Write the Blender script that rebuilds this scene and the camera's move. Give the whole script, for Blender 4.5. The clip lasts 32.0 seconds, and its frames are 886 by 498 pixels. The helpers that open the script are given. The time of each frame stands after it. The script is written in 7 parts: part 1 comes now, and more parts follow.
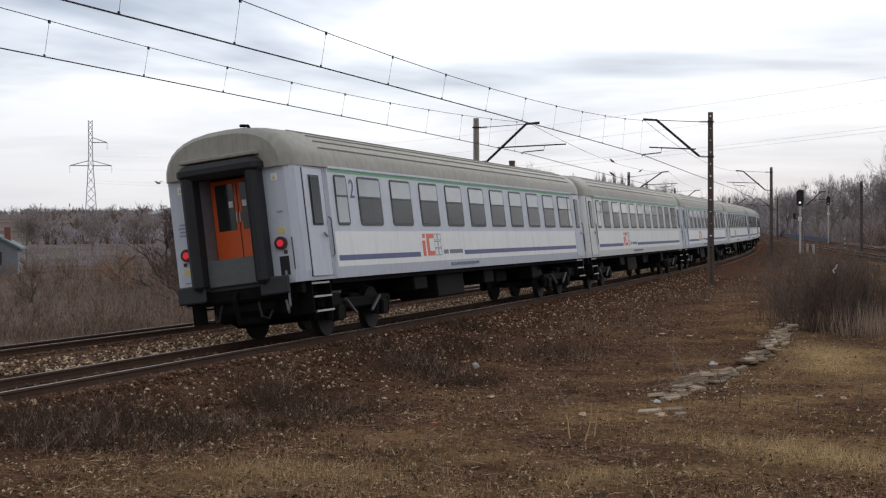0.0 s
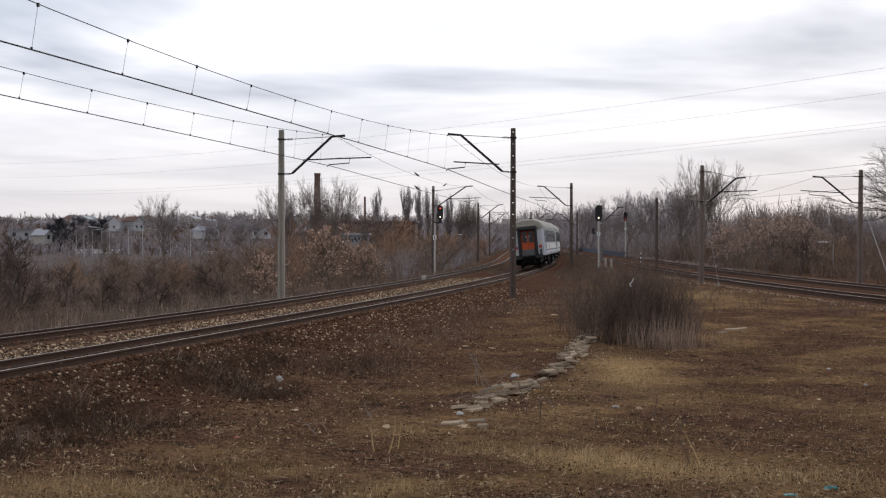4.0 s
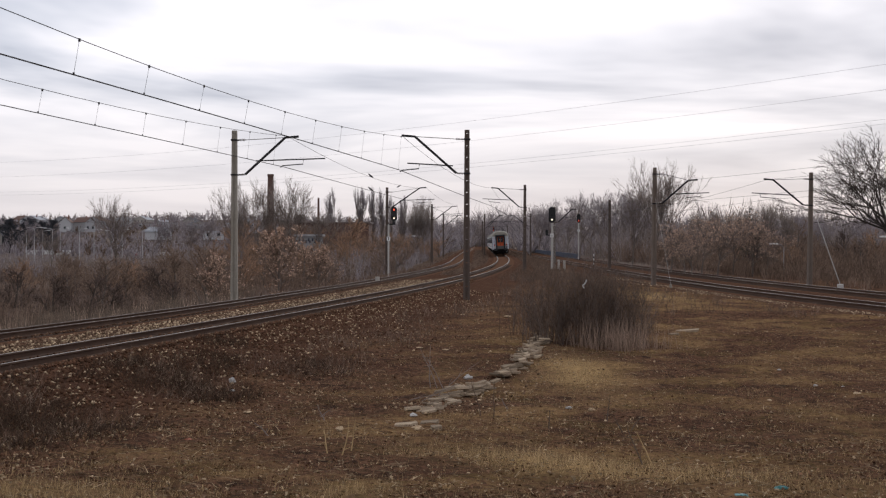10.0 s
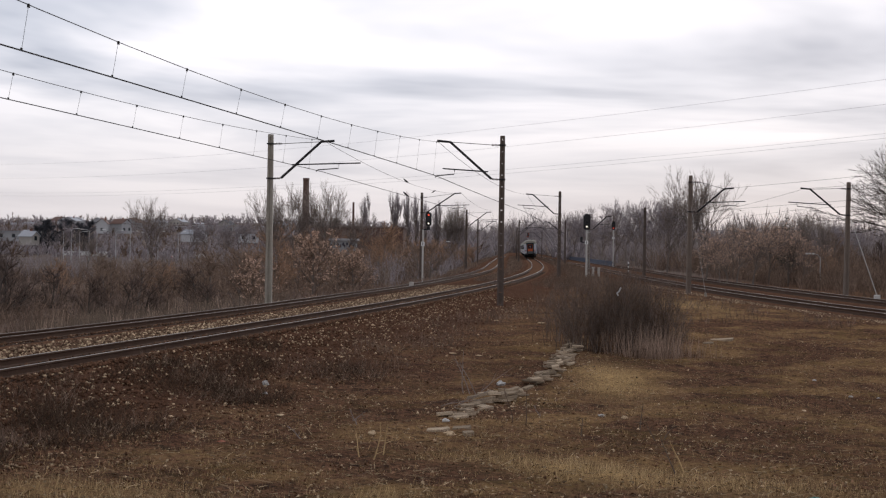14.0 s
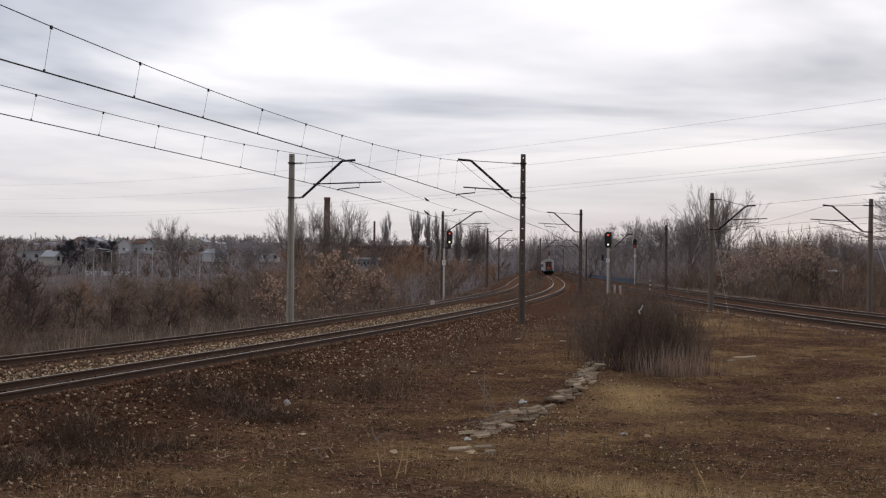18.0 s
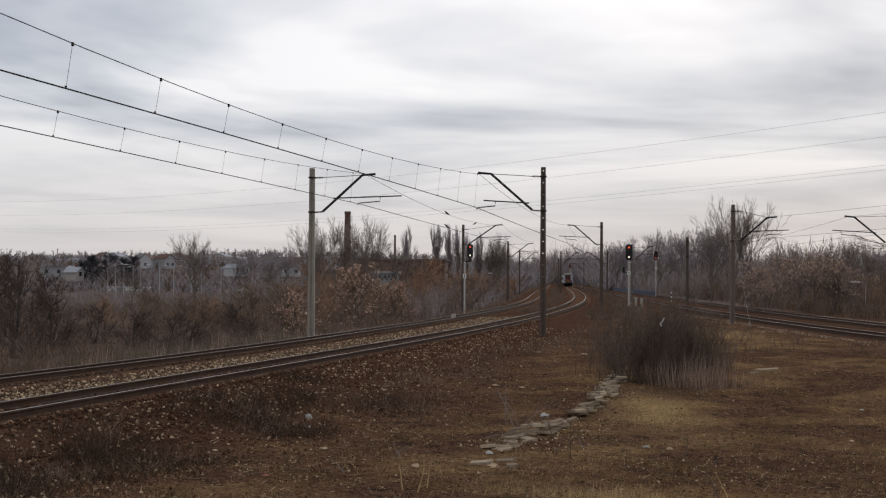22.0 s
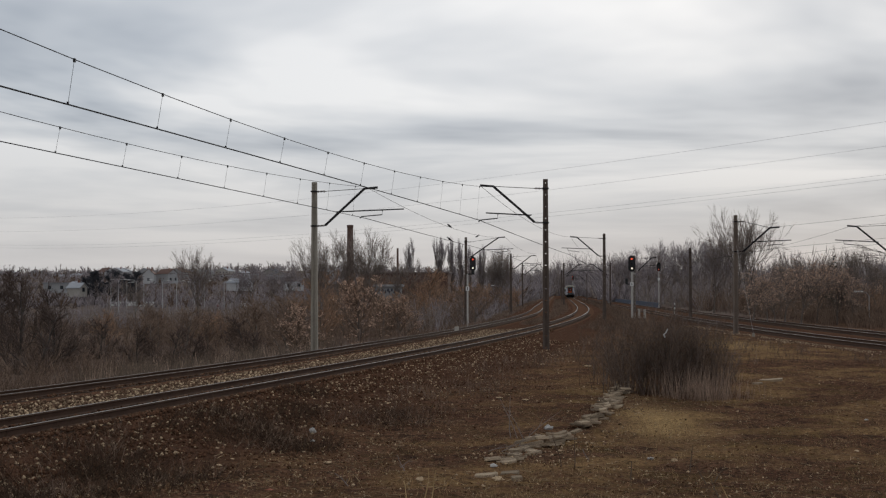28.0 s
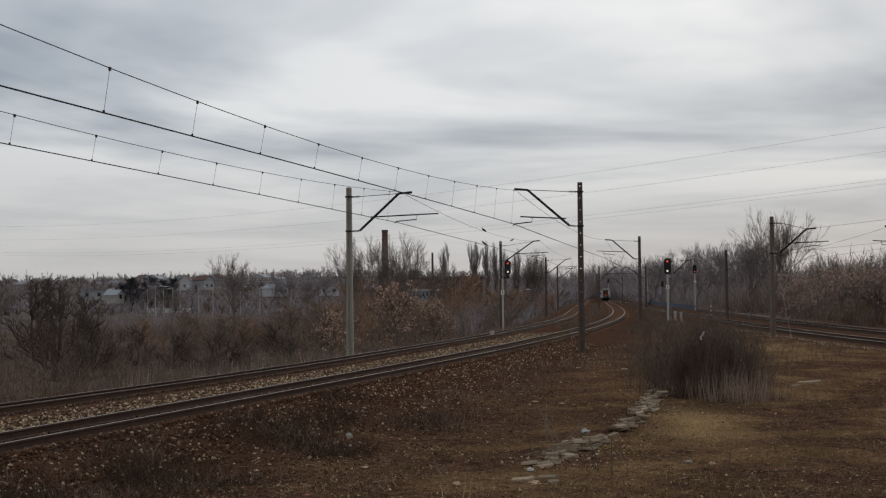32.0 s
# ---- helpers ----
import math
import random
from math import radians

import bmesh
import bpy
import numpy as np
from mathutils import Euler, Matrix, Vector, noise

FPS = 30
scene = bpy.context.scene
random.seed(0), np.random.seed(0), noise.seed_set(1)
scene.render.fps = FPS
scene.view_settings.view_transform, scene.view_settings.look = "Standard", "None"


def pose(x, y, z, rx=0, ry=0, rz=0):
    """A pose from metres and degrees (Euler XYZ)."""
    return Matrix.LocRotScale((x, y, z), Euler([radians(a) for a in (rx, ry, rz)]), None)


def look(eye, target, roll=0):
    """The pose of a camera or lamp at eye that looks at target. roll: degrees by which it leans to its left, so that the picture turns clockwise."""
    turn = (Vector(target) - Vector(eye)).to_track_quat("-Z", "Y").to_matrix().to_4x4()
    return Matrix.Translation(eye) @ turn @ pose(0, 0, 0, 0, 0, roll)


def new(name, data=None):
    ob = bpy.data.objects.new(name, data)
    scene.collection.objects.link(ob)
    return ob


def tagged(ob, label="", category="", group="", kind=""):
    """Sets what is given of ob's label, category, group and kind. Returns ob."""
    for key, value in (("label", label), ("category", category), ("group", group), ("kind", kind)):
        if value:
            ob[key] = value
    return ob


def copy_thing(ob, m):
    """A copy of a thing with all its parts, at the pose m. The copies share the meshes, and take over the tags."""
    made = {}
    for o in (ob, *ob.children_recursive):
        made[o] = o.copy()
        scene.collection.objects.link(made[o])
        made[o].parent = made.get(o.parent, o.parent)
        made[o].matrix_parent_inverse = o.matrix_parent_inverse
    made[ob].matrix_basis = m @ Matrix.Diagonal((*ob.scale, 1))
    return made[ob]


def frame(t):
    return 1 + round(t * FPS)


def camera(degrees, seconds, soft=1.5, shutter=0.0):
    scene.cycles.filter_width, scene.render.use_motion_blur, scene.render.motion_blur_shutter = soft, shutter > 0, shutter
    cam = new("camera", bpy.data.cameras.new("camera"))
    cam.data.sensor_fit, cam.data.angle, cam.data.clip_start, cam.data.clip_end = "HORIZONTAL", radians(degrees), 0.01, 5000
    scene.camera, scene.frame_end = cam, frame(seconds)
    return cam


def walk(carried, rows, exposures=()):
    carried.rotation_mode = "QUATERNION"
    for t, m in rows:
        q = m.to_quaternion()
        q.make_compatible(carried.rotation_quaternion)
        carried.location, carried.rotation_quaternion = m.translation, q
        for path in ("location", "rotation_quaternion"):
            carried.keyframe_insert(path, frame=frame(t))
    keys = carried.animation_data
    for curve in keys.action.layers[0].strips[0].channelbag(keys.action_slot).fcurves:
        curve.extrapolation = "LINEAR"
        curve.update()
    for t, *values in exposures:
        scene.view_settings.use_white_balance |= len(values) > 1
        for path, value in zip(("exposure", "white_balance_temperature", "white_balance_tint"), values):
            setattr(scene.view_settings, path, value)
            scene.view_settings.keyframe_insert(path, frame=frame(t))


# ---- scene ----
EYE = 2.25
cam = camera(35.0, 32.0, soft=1.22)
# seconds, yaw to the left, pitch, roll of a camera held by hand at one spot
TURNS = [
    (0, 10.271, -0.890, -0.317), (0.5, 6.352, -0.920, -0.413), (1, 4.369, -0.871, -0.379), (1.5, 3.914, -0.801, -0.291),
    (2, 3.603, -0.700, -0.257), (2.5, 3.280, -0.599, -0.146), (3, 2.979, -0.513, -0.095), (3.5, 2.655, -0.431, 0.021),
    (5.5, 1.380, -0.339, 0.160), (6, 1.067, -0.332, 0.191), (6.5, 0.745, -0.331, 0.215), (7, 0.437, -0.326, 0.237),
    (7.5, 0.169, -0.318, 0.292), (8, 0.015, -0.318, 0.312), (8.5, -0.042, -0.317, 0.299), (9, 0.000, -0.320, 0.300),
    (9.5, 0.169, -0.318, 0.292), (10, 0.443, -0.318, 0.192), (10.5, 0.735, -0.324, 0.237), (11, 1.019, -0.320, 0.319),
    (11.5, 1.269, -0.294, 0.510), (12, 1.475, -0.266, 0.696), (12.5, 1.630, -0.234, 0.792), (13, 1.738, -0.193, 0.865),
    (13.5, 1.811, -0.155, 0.912), (14, 1.841, -0.104, 0.870), (14.5, 1.842, -0.057, 0.880), (16.5, 2.016, 0.263, 0.848),
    (17, 2.236, 0.388, 0.848), (17.5, 2.468, 0.519, 0.774), (18, 2.709, 0.643, 0.641), (18.5, 2.948, 0.756, 0.570),
    (19, 3.194, 0.873, 0.489), (19.5, 3.430, 0.979, 0.397), (20, 3.584, 1.066, 0.307), (20.5, 3.643, 1.128, 0.298),
    (21, 3.633, 1.169, 0.280), (21.5, 3.605, 1.181, 0.266), (22, 3.552, 1.184, 0.323), (22.5, 3.513, 1.219, 0.333),
    (23, 3.457, 1.288, 0.356), (23.5, 3.416, 1.339, 0.431), (24, 3.383, 1.395, 0.337), (24.5, 3.375, 1.463, 0.327),
    (25, 3.380, 1.499, 0.308), (25.5, 3.405, 1.551, 0.173), (27.5, 3.609, 1.692, -0.080), (28, 3.662, 1.706, -0.130),
    (28.5, 3.798, 1.735, -0.220), (29, 3.986, 1.764, -0.275), (29.5, 4.176, 1.800, -0.367), (30, 4.362, 1.828, -0.482),
    (30.5, 4.553, 1.863, -0.504), (31, 4.741, 1.874, -0.554), (31.5, 4.915, 1.888, -0.608), (32, 5.078, 1.890, -0.585),
]
EXPOSURES = [(0.0, 0.18, 6500, 10), (3.0, 0.14, 6550, 12), (9.0, 0.06, 6700, 15), (14.0, 0.0, 6700, 15), (19.0, -0.12, 6720, 13), (25.0, -0.31, 6780, 10), (28.0, -0.39, 6720, 9), (32.0, -0.50, 6670, 8)]
walk(cam, [(t, pose(0, 0, EYE, 90 + p, 0, y) @ pose(0, 0, 0, 0, 0, r)) for t, y, p, r in TURNS], EXPOSURES)

# ---------------------------------------------------------------- sky and sun
SUN_AZ, SUN_EL = 14.0, 22.0  # to the right of +y, above the horizon


def make_world():
    w = bpy.data.worlds.new("overcast_sky")
    scene.world = w
    w.use_nodes = True
    nt = w.node_tree
    nt.nodes.clear()
    N, L = nt.nodes.new, nt.links.new
    out, bg = N("ShaderNodeOutputWorld"), N("ShaderNodeBackground")
    sky = N("ShaderNodeTexSky")
    sky.sky_type, sky.sun_disc = "NISHITA", False
    sky.sun_elevation, sky.sun_rotation = radians(SUN_EL), radians(SUN_AZ)
    dim = N("ShaderNodeVectorMath")
    dim.operation = "SCALE"
    dim.inputs["Scale"].default_value = 0.10
    L(sky.outputs[0], dim.inputs[0])
    tc, sep = N("ShaderNodeTexCoord"), N("ShaderNodeSeparateXYZ")
    L(tc.outputs["Generated"], sep.inputs[0])

    def m(op, a, b=None, c=None):
        n = N("ShaderNodeMath")
        n.operation = op
        for i, v in enumerate((a, b, c)):
            if v is None:
                continue
            if isinstance(v, (int, float)):
                n.inputs[i].default_value = v
            else:
                L(v, n.inputs[i])
        return n.outputs[0]

    up = m("MAXIMUM", sep.outputs[2], 0.0)
    den = m("ADD", up, 0.07)
    comb = N("ShaderNodeCombineXYZ")
    L(m("DIVIDE", sep.outputs[0], den), comb.inputs[0])
    L(m("DIVIDE", sep.outputs[1], den), comb.inputs[1])
    big = N("ShaderNodeTexNoise")
    big.inputs["Scale"].default_value, big.inputs["Detail"].default_value = 0.42, 5.0
    big.inputs["Roughness"].default_value = 0.52
    big.inputs["Distortion"].default_value = 0.35
    L(comb.outputs[0], big.inputs["Vector"])
    ramp = N("ShaderNodeValToRGB")
    e = ramp.color_ramp.elements
    e[0].position, e[0].color = 0.38, (0.43, 0.50, 0.62, 1)
    e[1].position, e[1].color = 0.57, (1.15, 1.18, 1.25, 1)
    mid = ramp.color_ramp.elements.new(0.46)
    mid.color = (0.725, 0.79, 0.90, 1)
    L(big.outputs[0], ramp.inputs[0])
    mixlow = N("ShaderNodeMix")
    mixlow.data_type = "RGBA"
    band = N("ShaderNodeMapRange")
    band.interpolation_type = "SMOOTHSTEP"
    band.inputs["From Min"].default_value, band.inputs["From Max"].default_value = 0.0, 0.15
    band.inputs["To Min"].default_value, band.inputs["To Max"].default_value = 0.92, 0.0
    L(up, band.inputs["Value"])
    L(band.outputs[0], mixlow.inputs["Factor"])
    L(ramp.outputs[0], mixlow.inputs["A"])
    # the haze over the horizon is paler to the left
    side = N("ShaderNodeMapRange")
    side.interpolation_type = "SMOOTHSTEP"
    side.inputs["From Min"].default_value, side.inputs["From Max"].default_value = -0.30, 0.12
    L(sep.outputs[0], side.inputs["Value"])
    haze = N("ShaderNodeMix")
    haze.data_type = "RGBA"
    haze.inputs["A"].default_value, haze.inputs["B"].default_value = (0.82, 0.828, 0.885, 1), (0.505, 0.558, 0.667, 1)
    L(side.outputs[0], haze.inputs["Factor"])
    L(haze.outputs["Result"], mixlow.inputs["B"])
    # the cloud layer is brightest round the veiled sun
    dot = N("ShaderNodeVectorMath")
    dot.operation = "DOT_PRODUCT"
    L(tc.outputs["Generated"], dot.inputs[0])
    a, b = radians(SUN_AZ), radians(SUN_EL)
    dot.inputs[1].default_value = (math.sin(a) * math.cos(b), math.cos(a) * math.cos(b), math.sin(b))
    toward = m("MAXIMUM", dot.outputs["Value"], 0.0)
    glow = m("ADD", m("ADD", m("MULTIPLY", m("POWER", toward, 2.0), 0.32), 0.67), 0.0)
    cl = N("ShaderNodeVectorMath")
    cl.operation = "SCALE"
    L(mixlow.outputs["Result"], cl.inputs[0])
    L(glow, cl.inputs["Scale"])
    mix = N("ShaderNodeMix")
    mix.data_type = "RGBA"
    mix.inputs["Factor"].default_value = 0.92
    L(dim.outputs[0], mix.inputs["A"])
    L(cl.outputs[0], mix.inputs["B"])
    L(mix.outputs["Result"], bg.inputs[0])
    bg.inputs[1].default_value = 1.0
    L(bg.outputs[0], out.inputs[0])


make_world()
sun = new("sun", bpy.data.lights.new("sun", "SUN"))
sun.data.energy, sun.data.angle, sun.data.color = 0.75, radians(25), (1.0, 0.97, 0.92)
_a, _b = radians(SUN_AZ), radians(SUN_EL)
sun.matrix_basis = look((math.sin(_a) * math.cos(_b), math.cos(_a) * math.cos(_b), math.sin(_b)), (0, 0, 0))

# ---------------------------------------------------------------- materials
MATS = {}


def mat(name, base, rough=0.8, metal=0.0, var=0.25, scale=6.0, bump=0.0, bscale=40.0, tint=None, emit=0.0, spec=0.5, islands=0.0, obj=0.0, stain=0.0):
    """A procedural surface: base colour varied at two scales, relief, and wear."""
    if name in MATS:
        return MATS[name]
    ma = bpy.data.materials.new(name)
    MATS[name] = ma
    ma.use_nodes = True
    nt = ma.node_tree
    N, L = nt.nodes.new, nt.links.new
    b = nt.nodes["Principled BSDF"]
    b.inputs["Roughness"].default_value, b.inputs["Metallic"].default_value = rough, metal
    b.inputs["Specular IOR Level"].default_value = spec
    tc = N("ShaderNodeTexCoord")
    src = tc.outputs["Object"]
    n1, n2 = N("ShaderNodeTexNoise"), N("ShaderNodeTexNoise")
    n1.inputs["Scale"].default_value, n1.inputs["Detail"].default_value = scale * 0.2, 4
    n2.inputs["Scale"].default_value, n2.inputs["Detail"].default_value = scale * 2.5, 5
    L(src, n1.inputs["Vector"]), L(src, n2.inputs["Vector"])
    add = N("ShaderNodeMath")
    add.operation = "ADD"
    L(n1.outputs[0], add.inputs[0]), L(n2.outputs[0], add.inputs[1])
    rng = N("ShaderNodeMapRange")
    rng.inputs["From Min"].default_value, rng.inputs["From Max"].default_value = 0.65, 1.35
    L(add.outputs[0], rng.inputs["Value"])
    mix = N("ShaderNodeMix")
    mix.data_type = "RGBA"
    t = tint or tuple(c * 0.6 for c in base)
    lo = tuple(c * (1 - var) + k * var * 0.8 for c, k in zip(base, t))
    hi = tuple(min(1, c * (1 + var * 0.5)) for c in base)
    mix.inputs["A"].default_value, mix.inputs["B"].default_value = (*lo, 1), (*hi, 1)
    L(rng.outputs[0], mix.inputs["Factor"])
    col = mix.outputs["Result"]
    for use, strength in ((0, obj), (1, islands)):
        if not strength:
            continue
        hv = N("ShaderNodeMath")
        hv.operation = "MULTIPLY_ADD"
        if use:
            L(N("ShaderNodeNewGeometry").outputs["Random Per Island"], hv.inputs[0])
        else:
            L(N("ShaderNodeObjectInfo").outputs["Random"], hv.inputs[0])
        hv.inputs[1].default_value, hv.inputs[2].default_value = 2 * strength, 1 - strength
        sc = N("ShaderNodeVectorMath")
        sc.operation = "SCALE"
        L(col, sc.inputs[0]), L(hv.outputs[0], sc.inputs["Scale"])
        col = sc.outputs[0]
    if stain:
        sep, st = N("ShaderNodeMapping"), N("ShaderNodeTexNoise")
        sep.inputs["Scale"].default_value = (9, 3, 0.6)
        L(src, sep.inputs[0]), L(sep.outputs[0], st.inputs["Vector"])
        st.inputs["Scale"].default_value, st.inputs["Detail"].default_value = 1.5, 5
        r2 = N("ShaderNodeMapRange")
        r2.inputs["From Min"].default_value, r2.inputs["From Max"].default_value = 0.5, 0.75
        r2.inputs["To Max"].default_value = stain
        L(st.outputs[0], r2.inputs["Value"])
        m2 = N("ShaderNodeMix")
        m2.data_type = "RGBA"
        L(r2.outputs[0], m2.inputs["Factor"]), L(col, m2.inputs["A"])
        m2.inputs["B"].default_value = (base[0] * 0.35 + 0.02, base[1] * 0.32 + 0.015, base[2] * 0.28 + 0.01, 1)
        col = m2.outputs["Result"]
    L(col, b.inputs["Base Color"])
    if bump:
        nb, bp = N("ShaderNodeTexNoise"), N("ShaderNodeBump")
        nb.inputs["Scale"].default_value, nb.inputs["Detail"].default_value = bscale, 4
        bp.inputs["Strength"].default_value, bp.inputs["Distance"].default_value = bump, 0.02
        L(src, nb.inputs["Vector"]), L(nb.outputs[0], bp.inputs["Height"]), L(bp.outputs[0], b.inputs["Normal"])
    if emit:
        b.inputs["Emission Color"].default_value, b.inputs["Emission Strength"].default_value = (*base, 1), emit
    return ma


# ---------------------------------------------------------------- mesh tools
class Mesh:
    """Collects boxes, tubes, prisms and strips for one mesh."""

    def __init__(self):
        self.v, self.f = [], []

    def add(self, verts, faces, m=None):
        k = len(self.v)
        self.v += [tuple(m @ Vector(p)) for p in verts] if m else [tuple(p) for p in verts]
        self.f += [tuple(i + k for i in f) for f in faces]
        return self

    def box(self, x0, x1, y0, y1, z0, z1, m=None, bev=0.0):
        if bev <= 0:
            c = [(x, y, z) for z in (z0, z1) for y in (y0, y1) for x in (x0, x1)]
            return self.add(c, [(0, 2, 3, 1), (4, 5, 7, 6), (0, 1, 5, 4), (2, 6, 7, 3), (0, 4, 6, 2), (1, 3, 7, 5)], m)
        b = min(bev, (x1 - x0) / 3, (y1 - y0) / 3, (z1 - z0) / 3)
        ring = [(x0 + b, y0), (x1 - b, y0), (x1, y0 + b), (x1, y1 - b), (x1 - b, y1), (x0 + b, y1), (x0, y1 - b), (x0, y0 + b)]
        cx, cy = (x0 + x1) / 2, (y0 + y1) / 2
        ins = [(cx + (x - cx) * (1 - 2 * b / (x1 - x0)), cy + (y - cy) * (1 - 2 * b / (y1 - y0))) for x, y in ring]
        v = [(*p, z0) for p in ins] + [(*p, z0 + b) for p in ring] + [(*p, z1 - b) for p in ring] + [(*p, z1) for p in ins]
        f = [tuple(range(7, -1, -1)), tuple(range(24, 32))]
        for r in range(3):
            for i in range(8):
                j = (i + 1) % 8
                f.append((r * 8 + i, r * 8 + j, r * 8 + 8 + j, r * 8 + 8 + i))
        return self.add(v, f, m)

    def tube(self, pts, r, n=6, r1=None, caps=True):
        pts = [Vector(p) for p in pts]
        k0 = len(self.v)
        for i, p in enumerate(pts):
            d = (pts[min(i + 1, len(pts) - 1)] - pts[max(i - 1, 0)]).normalized()
            a = d.cross(Vector((0, 0, 1)) if abs(d.z) < 0.9 else Vector((1, 0, 0))).normalized()
            b = d.cross(a)
            rr = r if r1 is None else r + (r1 - r) * i / (len(pts) - 1)
            for j in range(n):
                t = 2 * math.pi * (j + 0.5) / n
                self.v.append(tuple(p + a * (rr * math.cos(t)) + b * (rr * math.sin(t))))
        for i in range(len(pts) - 1):
            for j in range(n):
                q = (j + 1) % n
                self.f.append((k0 + i * n + j, k0 + i * n + q, k0 + (i + 1) * n + q, k0 + (i + 1) * n + j))
        if caps:
            self.f.append(tuple(k0 + j for j in range(n - 1, -1, -1)))
            self.f.append(tuple(k0 + (len(pts) - 1) * n + j for j in range(n)))
        return self

    def disc(self, c, axis, r, h, n=16, r1=None):
        c, axis = Vector(c), Vector(axis).normalized()
        return self.tube([c - axis * h / 2, c + axis * h / 2], r, n, r1)

    def loft(self, rings, closed=True, caps=True):
        """Rings of equal length, skinned."""
        k, n = len(self.v), len(rings[0])
        for r in rings:
            self.v += [tuple(p) for p in r]
        for i in range(len(rings) - 1):
            for j in range(n if closed else n - 1):
                q = (j + 1) % n
                self.f.append((k + i * n + j, k + i * n + q, k + (i + 1) * n + q, k + (i + 1) * n + j))
        if caps:
            self.f.append(tuple(k + j for j in range(n - 1, -1, -1)))
            self.f.append(tuple(k + (len(rings) - 1) * n + j for j in range(n)))
        return self

    def prism(self, outline, y0, y1, m=None):
        """An outline in x, z pushed from y0 to y1."""
        n = len(outline)
        v = [(x, y0, z) for x, z in outline] + [(x, y1, z) for x, z in outline]
        f = [tuple(range(n)), tuple(range(2 * n - 1, n - 1, -1))] + [(i, n + i, n + (i + 1) % n, (i + 1) % n) for i in range(n)]
        return self.add(v, f, m)

    def data(self, name, material, smooth=False):
        me = bpy.data.meshes.new(name)
        me.from_pydata(self.v, [], self.f)
        for one in material if isinstance(material, (list, tuple)) else (material,):
            me.materials.append(one)
        bm = bmesh.new()
        bm.from_mesh(me)
        bmesh.ops.recalc_face_normals(bm, faces=bm.faces)
        bm.to_mesh(me)
        bm.free()
        if smooth:
            me.polygons.foreach_set("use_smooth", [True] * len(me.polygons))
            me.set_sharp_from_angle(angle=radians(32))
        return me


def part(name, mesh, material, parent, label="", smooth=False, m=None):
    """One mesh object under a thing or a part."""
    me = mesh.data(name, material, smooth) if isinstance(mesh, Mesh) else mesh
    ob = new(name, me)
    ob.parent = parent
    if m is not None:
        ob.matrix_basis = m
    if label:
        ob["label"] = label
    return ob


def thing(name, label, category, group="", kind="", m=None, mesh=None, material=None, smooth=False):
    ob = new(name, mesh.data(name, material, smooth) if isinstance(mesh, Mesh) else mesh)
    if m is not None:
        ob.matrix_basis = m
    return tagged(ob, label, category, group, kind)


def segments_mesh(name, segs, material, index=None):
    """Many tapered three-sided twigs: rows of x0 y0 z0 x1 y1 z1 r0 r1."""
    s = np.asarray(segs, float)
    p, q, r0, r1 = s[:, :3], s[:, 3:6], s[:, 6:7], s[:, 7:8]
    d = q - p
    d /= np.linalg.norm(d, axis=1, keepdims=True) + 1e-9
    ref = np.where(np.abs(d[:, 2:3]) < 0.9, [[0, 0, 1.0]], [[1.0, 0, 0]])
    a = np.cross(d, ref)
    a /= np.linalg.norm(a, axis=1, keepdims=True) + 1e-9
    b = np.cross(d, a)
    cols = []
    for base, r in ((p, r0), (q, r1)):
        for j in range(3):
            t = 2 * math.pi * j / 3
            cols.append(base + a * (r * math.cos(t)) + b * (r * math.sin(t)))
    v = np.stack(cols, 1).reshape(-1, 3)
    k = np.arange(len(s))[:, None] * 6
    quad = np.array([[0, 1, 4, 3], [1, 2, 5, 4], [2, 0, 3, 5]]).ravel()
    f = (k + quad[None]).reshape(-1)
    return array_mesh(name, v, f, 4, material, None if index is None else np.repeat(index, 3))


def array_mesh(name, v, f, n, material, index=None):
    """A mesh from arrays: places, and corners of faces that all have n sides."""
    me = bpy.data.meshes.new(name)
    me.vertices.add(len(v))
    me.vertices.foreach_set("co", np.asarray(v, np.float32).ravel())
    count = len(f) // n
    me.loops.add(len(f))
    me.loops.foreach_set("vertex_index", np.asarray(f, np.int32))
    me.polygons.add(count)
    me.polygons.foreach_set("loop_start", np.arange(count, dtype=np.int32) * n)
    for one in material if isinstance(material, (list, tuple)) else (material,):
        me.materials.append(one)
    if index is not None:
        me.polygons.foreach_set("material_index", np.asarray(index, np.int32))
    me.update(calc_edges=True)
    me.validate()
    return me


# ---------------------------------------------------------------- the plan: four tracks
def smooth_line(rows):
    a = np.array(rows, float)
    fine = np.arange(a[0, 0], a[-1, 0] + 0.1, 2.0)
    c = np.interp(fine, a[:, 0], a[:, 1])
    for _ in range(3):
        pad = np.r_[2 * c[0] - c[9:0:-1], c, 2 * c[-1] - c[-2:-11:-1]]
        c = np.convolve(pad, np.ones(19) / 19, "valid")
    return fine, c


